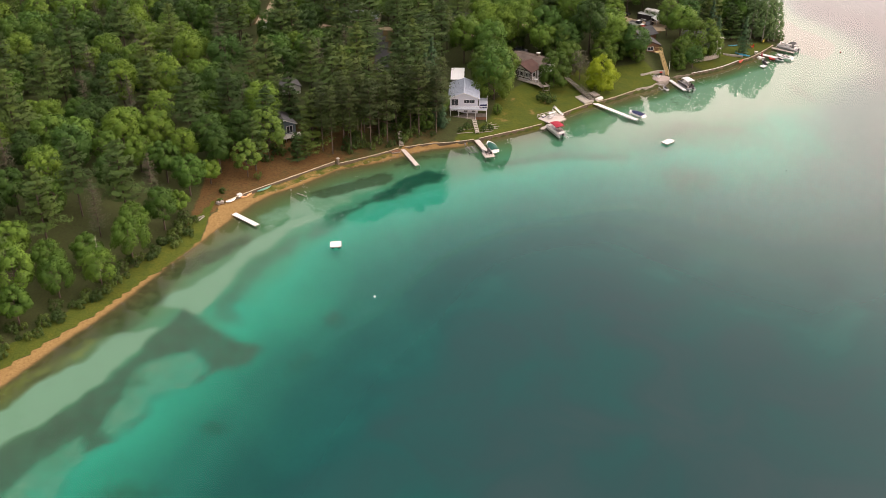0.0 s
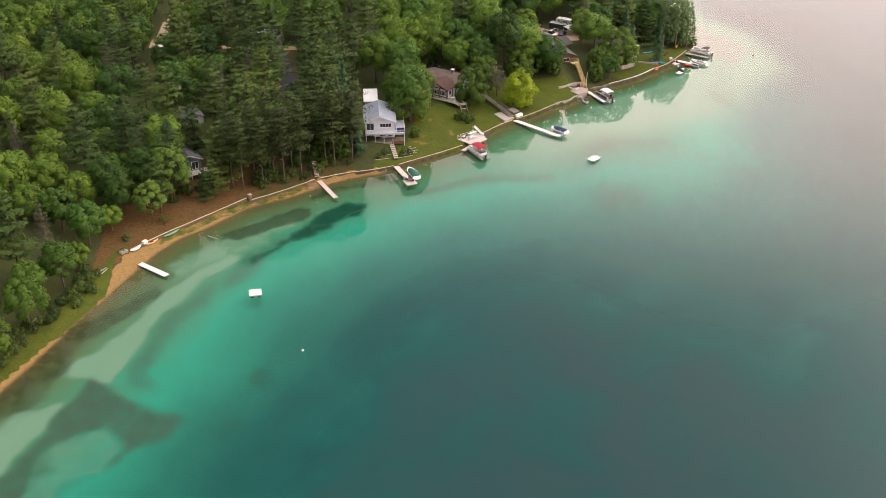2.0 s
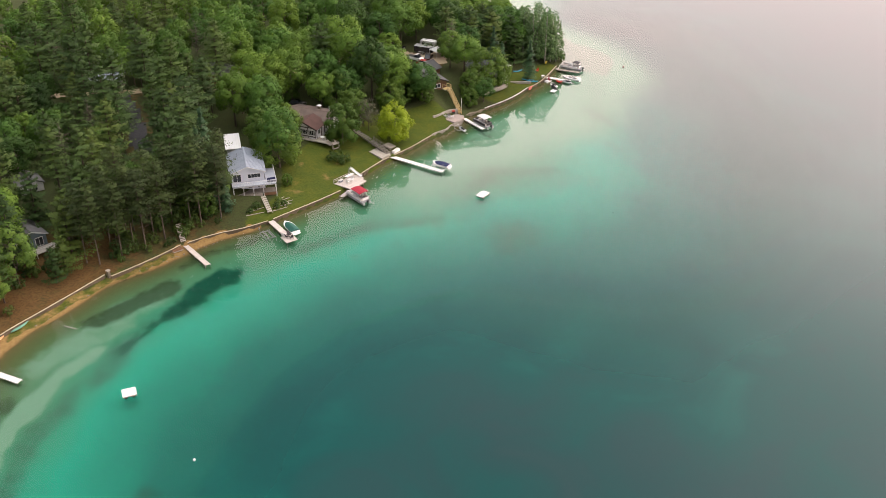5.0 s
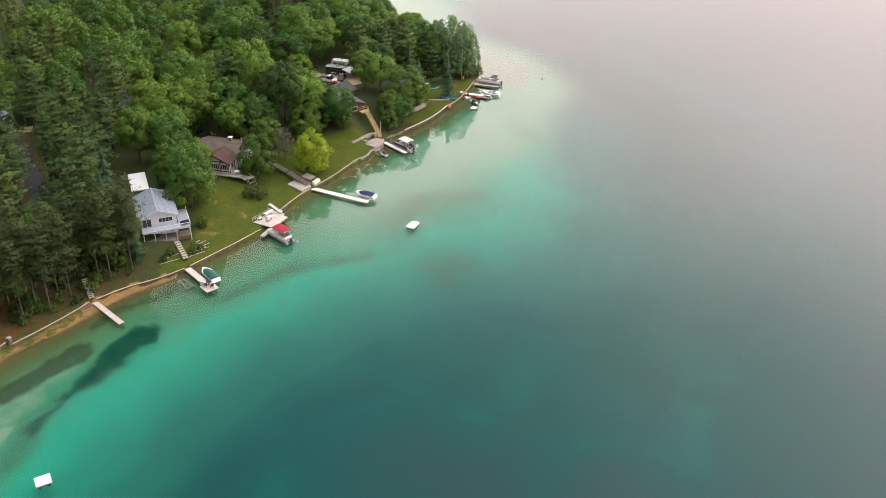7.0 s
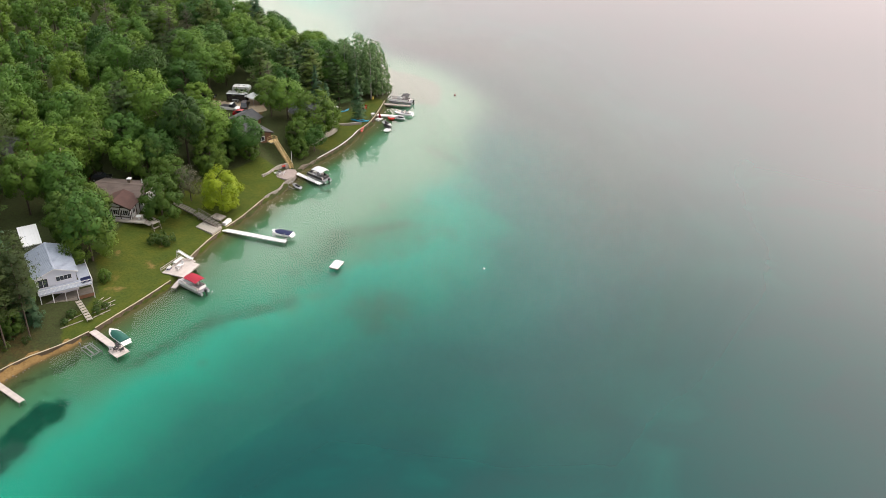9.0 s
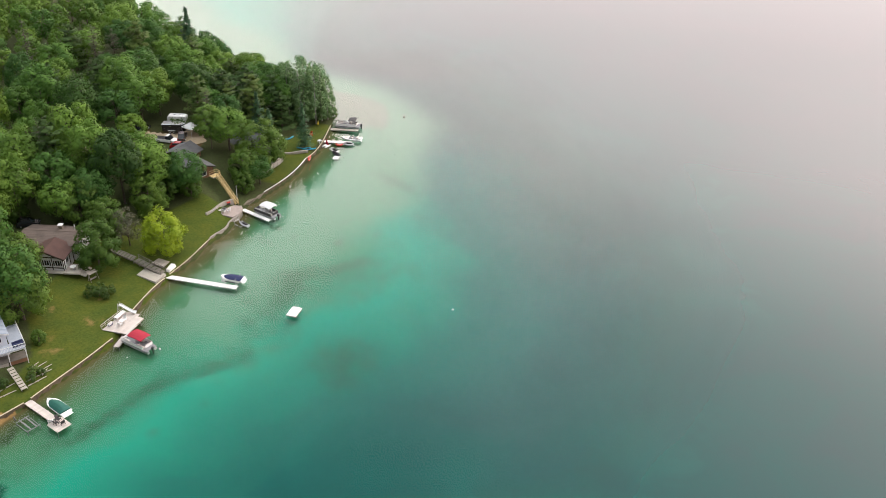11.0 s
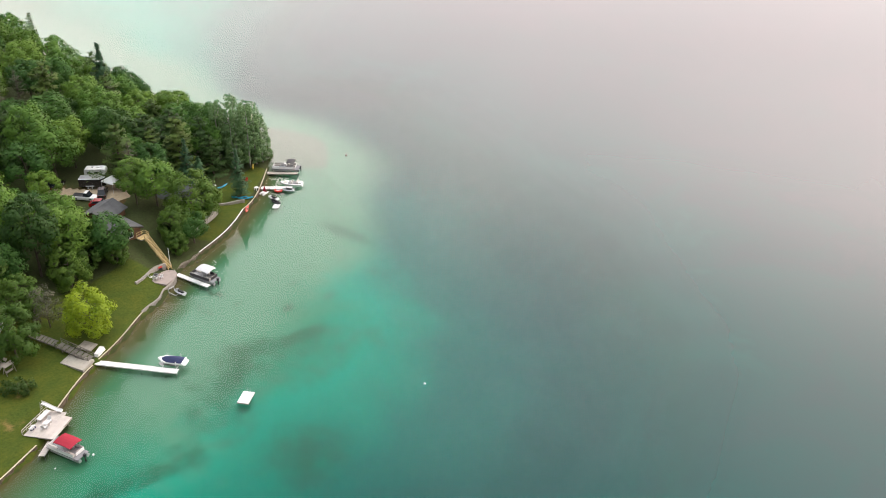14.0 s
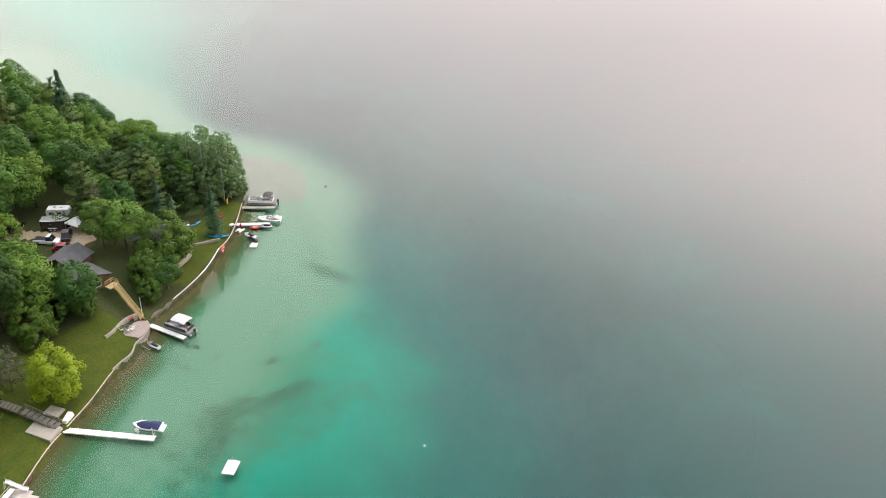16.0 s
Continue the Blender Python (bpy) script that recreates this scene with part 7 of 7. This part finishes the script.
pole = thing("utility_pole", "grey wooden utility pole beside the woodland road", "utility pole", (-66.5, 325.0, height(-66.5, 325.0)), 0)
part("pole_shaft", T((0, 0, -0.5), (0, 0, 11), 0.15, 0.1), WOOD_GREY, pole)
part("crossarm", B((1.8, 0.1, 0.12), (0, 0, 10.3)), WOOD_GREY, pole)


# ---- garden and dock furniture ----
def chair(at, z, turn, label, material, kind="lounge_chair"):
    c = thing(kind, label, "chair", (*at, z), turn, "outdoor chairs")
    part("seat", B((0.6, 0.62, 0.06), (0, 0, 0.38), (0, 8, 0), 0.015), material, c)
    part("backrest", B((0.06, 0.62, 0.75), (-0.34, 0, 0.72), (0, -18, 0), 0.015), material, c)
    for s in (-1, 1):
        part("armrest", B((0.65, 0.1, 0.04), (0, s * 0.34, 0.62)), material, c)
        for x in (-0.25, 0.25):
            part("leg", B((0.06, 0.06, 0.62), (x, s * 0.33, 0.31)), material, c)
    return c


for at, z, turn, lb, mt in (((11.0, 226.6), 0.62, 30, "dark slatted chair on the dock platform", BLACK), ((11.9, 226.0), 0.62, 100, "dark slatted chair on the dock platform", BLACK), ((11.6, 227.3), 0.62, -60, "dark chair on the dock platform", BLACK),
                            ((10.4, 227.4), 0.62, 60, "white chair on the dock platform", WHITE), ((62.3, 277.2), 1.42, 40, "white garden chair on the patio", WHITE), ((61.7, 278.2), 1.42, 0, "white garden chair on the patio", WHITE),
                            ((63.4, 277.0), 1.42, 120, "white garden chair on the patio", WHITE), ((28.6, 247.2), 1.25, 40, "white chair on the deck", WHITE), ((29.8, 248.3), 1.25, 220, "white chair on the deck", WHITE),
                            ((27.0, 248.2), 1.25, 130, "white chair on the deck", WHITE), ((97.5, 303.6), None, 30, "dark chair on the grass", BLACK), ((98.4, 304.4), None, 200, "red chair on the grass", RED_PLASTIC)):
    chair(at, height(*at) if z is None else z, turn, lb, mt)


def table(at, z, turn, L, W, label, material):
    t = thing("table", label, "table", (*at, z), turn, "outdoor tables")
    part("tabletop", B((L, W, 0.06), (0, 0, 0.73), bevel=0.015), material, t)
    for x in (-L / 2 + 0.1, L / 2 - 0.1):
        for y in (-W / 2 + 0.1, W / 2 - 0.1):
            part("leg", B((0.07, 0.07, 0.7), (x, y, 0.35)), material, t)


table((29.2, 247.7), 1.25, 40, 0.9, 0.9, "small white table on the deck", WHITE)
table((29.6, 249.9), 1.25, 34, 2.6, 0.9, "long white table by the deck railing", WHITE)
table((98.3, 299.3), height(98.3, 299.3), 10, 0.9, 0.9, "small white table on the grass", WHITE)
bin_b = thing("cooler", "dark blue cooler on the deck", "cooler", (27.2, 248.4, 1.25), 34)
part("body", B((0.9, 0.5, 0.45), (0, 0, 0.23), bevel=0.03), NAVY_CLOTH, bin_b)
part("lid", B((0.94, 0.54, 0.1), (0, 0, 0.5), bevel=0.03), WHITE, bin_b)
slide = thing("water_slide", "white plastic slide at the deck's corner", "slide", (31.2, 250.7, 1.25), -48)
part("chute", loft(bmesh.new(), [[(x, -0.35, z + 0.25), (x, -0.3, z), (x, 0.3, z), (x, 0.35, z + 0.25), (x, 0.38, z + 0.2), (x, 0.3, z - 0.06), (x, -0.3, z - 0.06), (x, -0.38, z + 0.2)] for x, z in ((-1.6, 1.5), (-1.0, 1.45), (0.2, 0.8), (1.2, 0.35), (1.8, 0.3))]), WHITE, slide)
for y in (-0.3, 0.3):
    part("ladder_rail", T((-1.9, y, 0), (-1.55, y, 2.0), 0.035, sides=6), ALU, slide)
for z in (0.4, 0.8, 1.2):
    part("rung", B((0.06, 0.6, 0.05), (-1.85 + 0.17 * z, 0, z)), ALU, slide)
fire = thing("fire_pit", "round dark fire pit on the patio", "fire pit", (62.9, 278.4, 1.42), 0)
part("ring", T((0, 0, 0), (0, 0, 0.4), 0.5, 0.55, 14), STEEL, fire)
part("ash_bed", T((0, 0, 0.40), (0, 0, 0.42), 0.42, sides=14), BLACK, fire)
umb = thing("grill", "red covered grill on the patio", "grill", (64.6, 279.8, 1.42), 0)
part("body", B((0.8, 0.5, 0.75), (0, 0, 0.38), bevel=0.04), BLACK, umb)
part("hood", T((-0.4, 0, 0.85), (0.4, 0, 0.85), 0.28, sides=10), RED_PLASTIC, umb)
pst = thing("flagpole", "slender white pole beside the stair", "pole", (66.9, 280.1, 1.0), 0)
part("shaft", T((0, 0, -0.3), (0.1, 0, 4.4), 0.07, 0.05, 6), WHITE, pst)
part("cap", T((0.1, 0, 4.4), (0.1, 0, 4.55), 0.09, sides=8), WHITE, pst)
swing = thing("garden_swing", "wooden garden swing seat on the lawn", "swing", (29.2, 264.2, height(29.2, 264.2)), 20)
for x in (-0.9, 0.9):
    for y in (-0.5, 0.5):
        part("frame_leg", T((x, y, 0), (x, 0, 1.8), 0.05, sides=6), WOOD_GREY, swing)
part("top_beam", T((-1.0, 0, 1.8), (1.0, 0, 1.8), 0.05, sides=6), WOOD_GREY, swing)
part("seat", B((1.4, 0.5, 0.06), (0, 0, 0.5), bevel=0.01), WOOD_GREY, swing)
part("roof_shade", B((2.0, 1.0, 0.06), (0, 0, 1.9), (8, 0, 0), 0.01), WOOD_GREY, swing)
pile_d = thing("stacked_dock_sections", "stack of pale dock sections by the seawall", "stack", (43.9, 261.4, height(43.9, 261.4)), 35)
for i in range(3):
    part("section", B((2.4, 0.9, 0.16), (0.05 * i, 0.06 * i, 0.1 + 0.2 * i), (0, 0, 4 * i), 0.02), WHITE_DOCK, pile_d)

# log edgings of the terraces below the cottage
for ax, ay, bx, by in ((10.6, 241.9, 14.2, 243.4), (10.4, 240.9, 14.8, 242.3), (9.8, 239.9, 14.4, 241.0), (9.8, 238.6, 13.2, 239.6), (4.6, 239.0, 8.0, 240.2), (3.6, 237.6, 7.8, 238.3), (11.5, 242.9, 13.0, 243.9), (12.6, 240.2, 13.8, 241.6)):
    t = thing("log_edging", "grey weathered log edging on a terraced bank", "log", (ax, ay, (height(ax, ay) + height(bx, by)) / 2 + 0.1), math.degrees(math.atan2(by - ay, bx - ax)), "terrace logs")
    n = math.hypot(bx - ax, by - ay)
    part("log_body", T((0, 0, 0), (n, 0, 0), 0.1, 0.07, 8), WOOD_GREY, t)
    part("stake", T((n * 0.5, -0.17, -0.4), (n * 0.5, -0.17, 0.2), 0.05, sides=5), WOOD_GREY, t)
bsh = thing("pallet_stack", "stack of weathered pallets at the end of the seawall", "pallets", (-50.8, 199.6, height(-50.8, 199.6)), 40)
for i in range(3):
    for j in range(4):
        part("slat", B((1.5, 0.22, 0.04), (0.06 * i, -0.5 + 0.33 * j, 0.16 + 0.2 * i)), WOOD_GREY, bsh)
    part("bearer", B((0.1, 1.3, 0.12), (-0.5, 0, 0.07 + 0.2 * i)), WOOD_GREY, bsh)
    part("bearer", B((0.1, 1.3, 0.12), (0.5, 0, 0.07 + 0.2 * i)), WOOD_GREY, bsh)
for x, y, n, a in ((-54.0, 193.0, 2.4, 50), (-53.4, 192.6, 2.0, 62), (-63.5, 176.0, 2.2, 70), (-33.0, 205.5, 3.0, -40)):
    t = thing("driftwood_log", "bleached driftwood log lying on the shore", "log", (x, y, max(height(x, y), -0.1) + 0.12), a, "driftwood")
    part("stem", T((-n / 2, 0, 0), (n / 2, 0.1, 0.05), 0.11, 0.06, 7), BARK_PALE, t)
    part("branch_stub", T((0, 0, 0), (0.2, 0.5, 0.15), 0.05, 0.02, 5), BARK_PALE, t)
pillar = thing("stone_pillar", "grey stone pillar at the seam of two seawalls", "pillar", (-25.9, 221.4, 0.3), 40)
part("shaft", B((0.6, 0.6, 1.9), (0, 0, 0.6), bevel=0.06), ROCK, pillar)
part("cap", B((0.8, 0.8, 0.16), (0, 0, 1.62), bevel=0.04), STONE, pillar)

# dead snag on the bank
snag = thing("dead_snag", "bleached dead tree with bare drooping branches", "dead tree", (-69.0, 169.8, height(-69.0, 169.8)), 0)
part("trunk", T((0, 0, -0.4), (0.2, 0.1, 8.5), 0.16, 0.04, 7), BARK_PALE, snag)
rnd = random.Random(12)
for i in range(22):
    z, a = rnd.uniform(2.2, 8.0), rnd.uniform(0, 6.28)
    n = (1.9 - z * 0.14) * rnd.uniform(0.7, 1.2)
    x0, y0 = 0.2 * z / 8.5, 0.1 * z / 8.5
    part("branch", T((x0, y0, z), (x0 + math.cos(a) * n, y0 + math.sin(a) * n, z - n * rnd.uniform(-0.1, 0.3)), 0.045, 0.015, 5), BARK_PALE, snag)
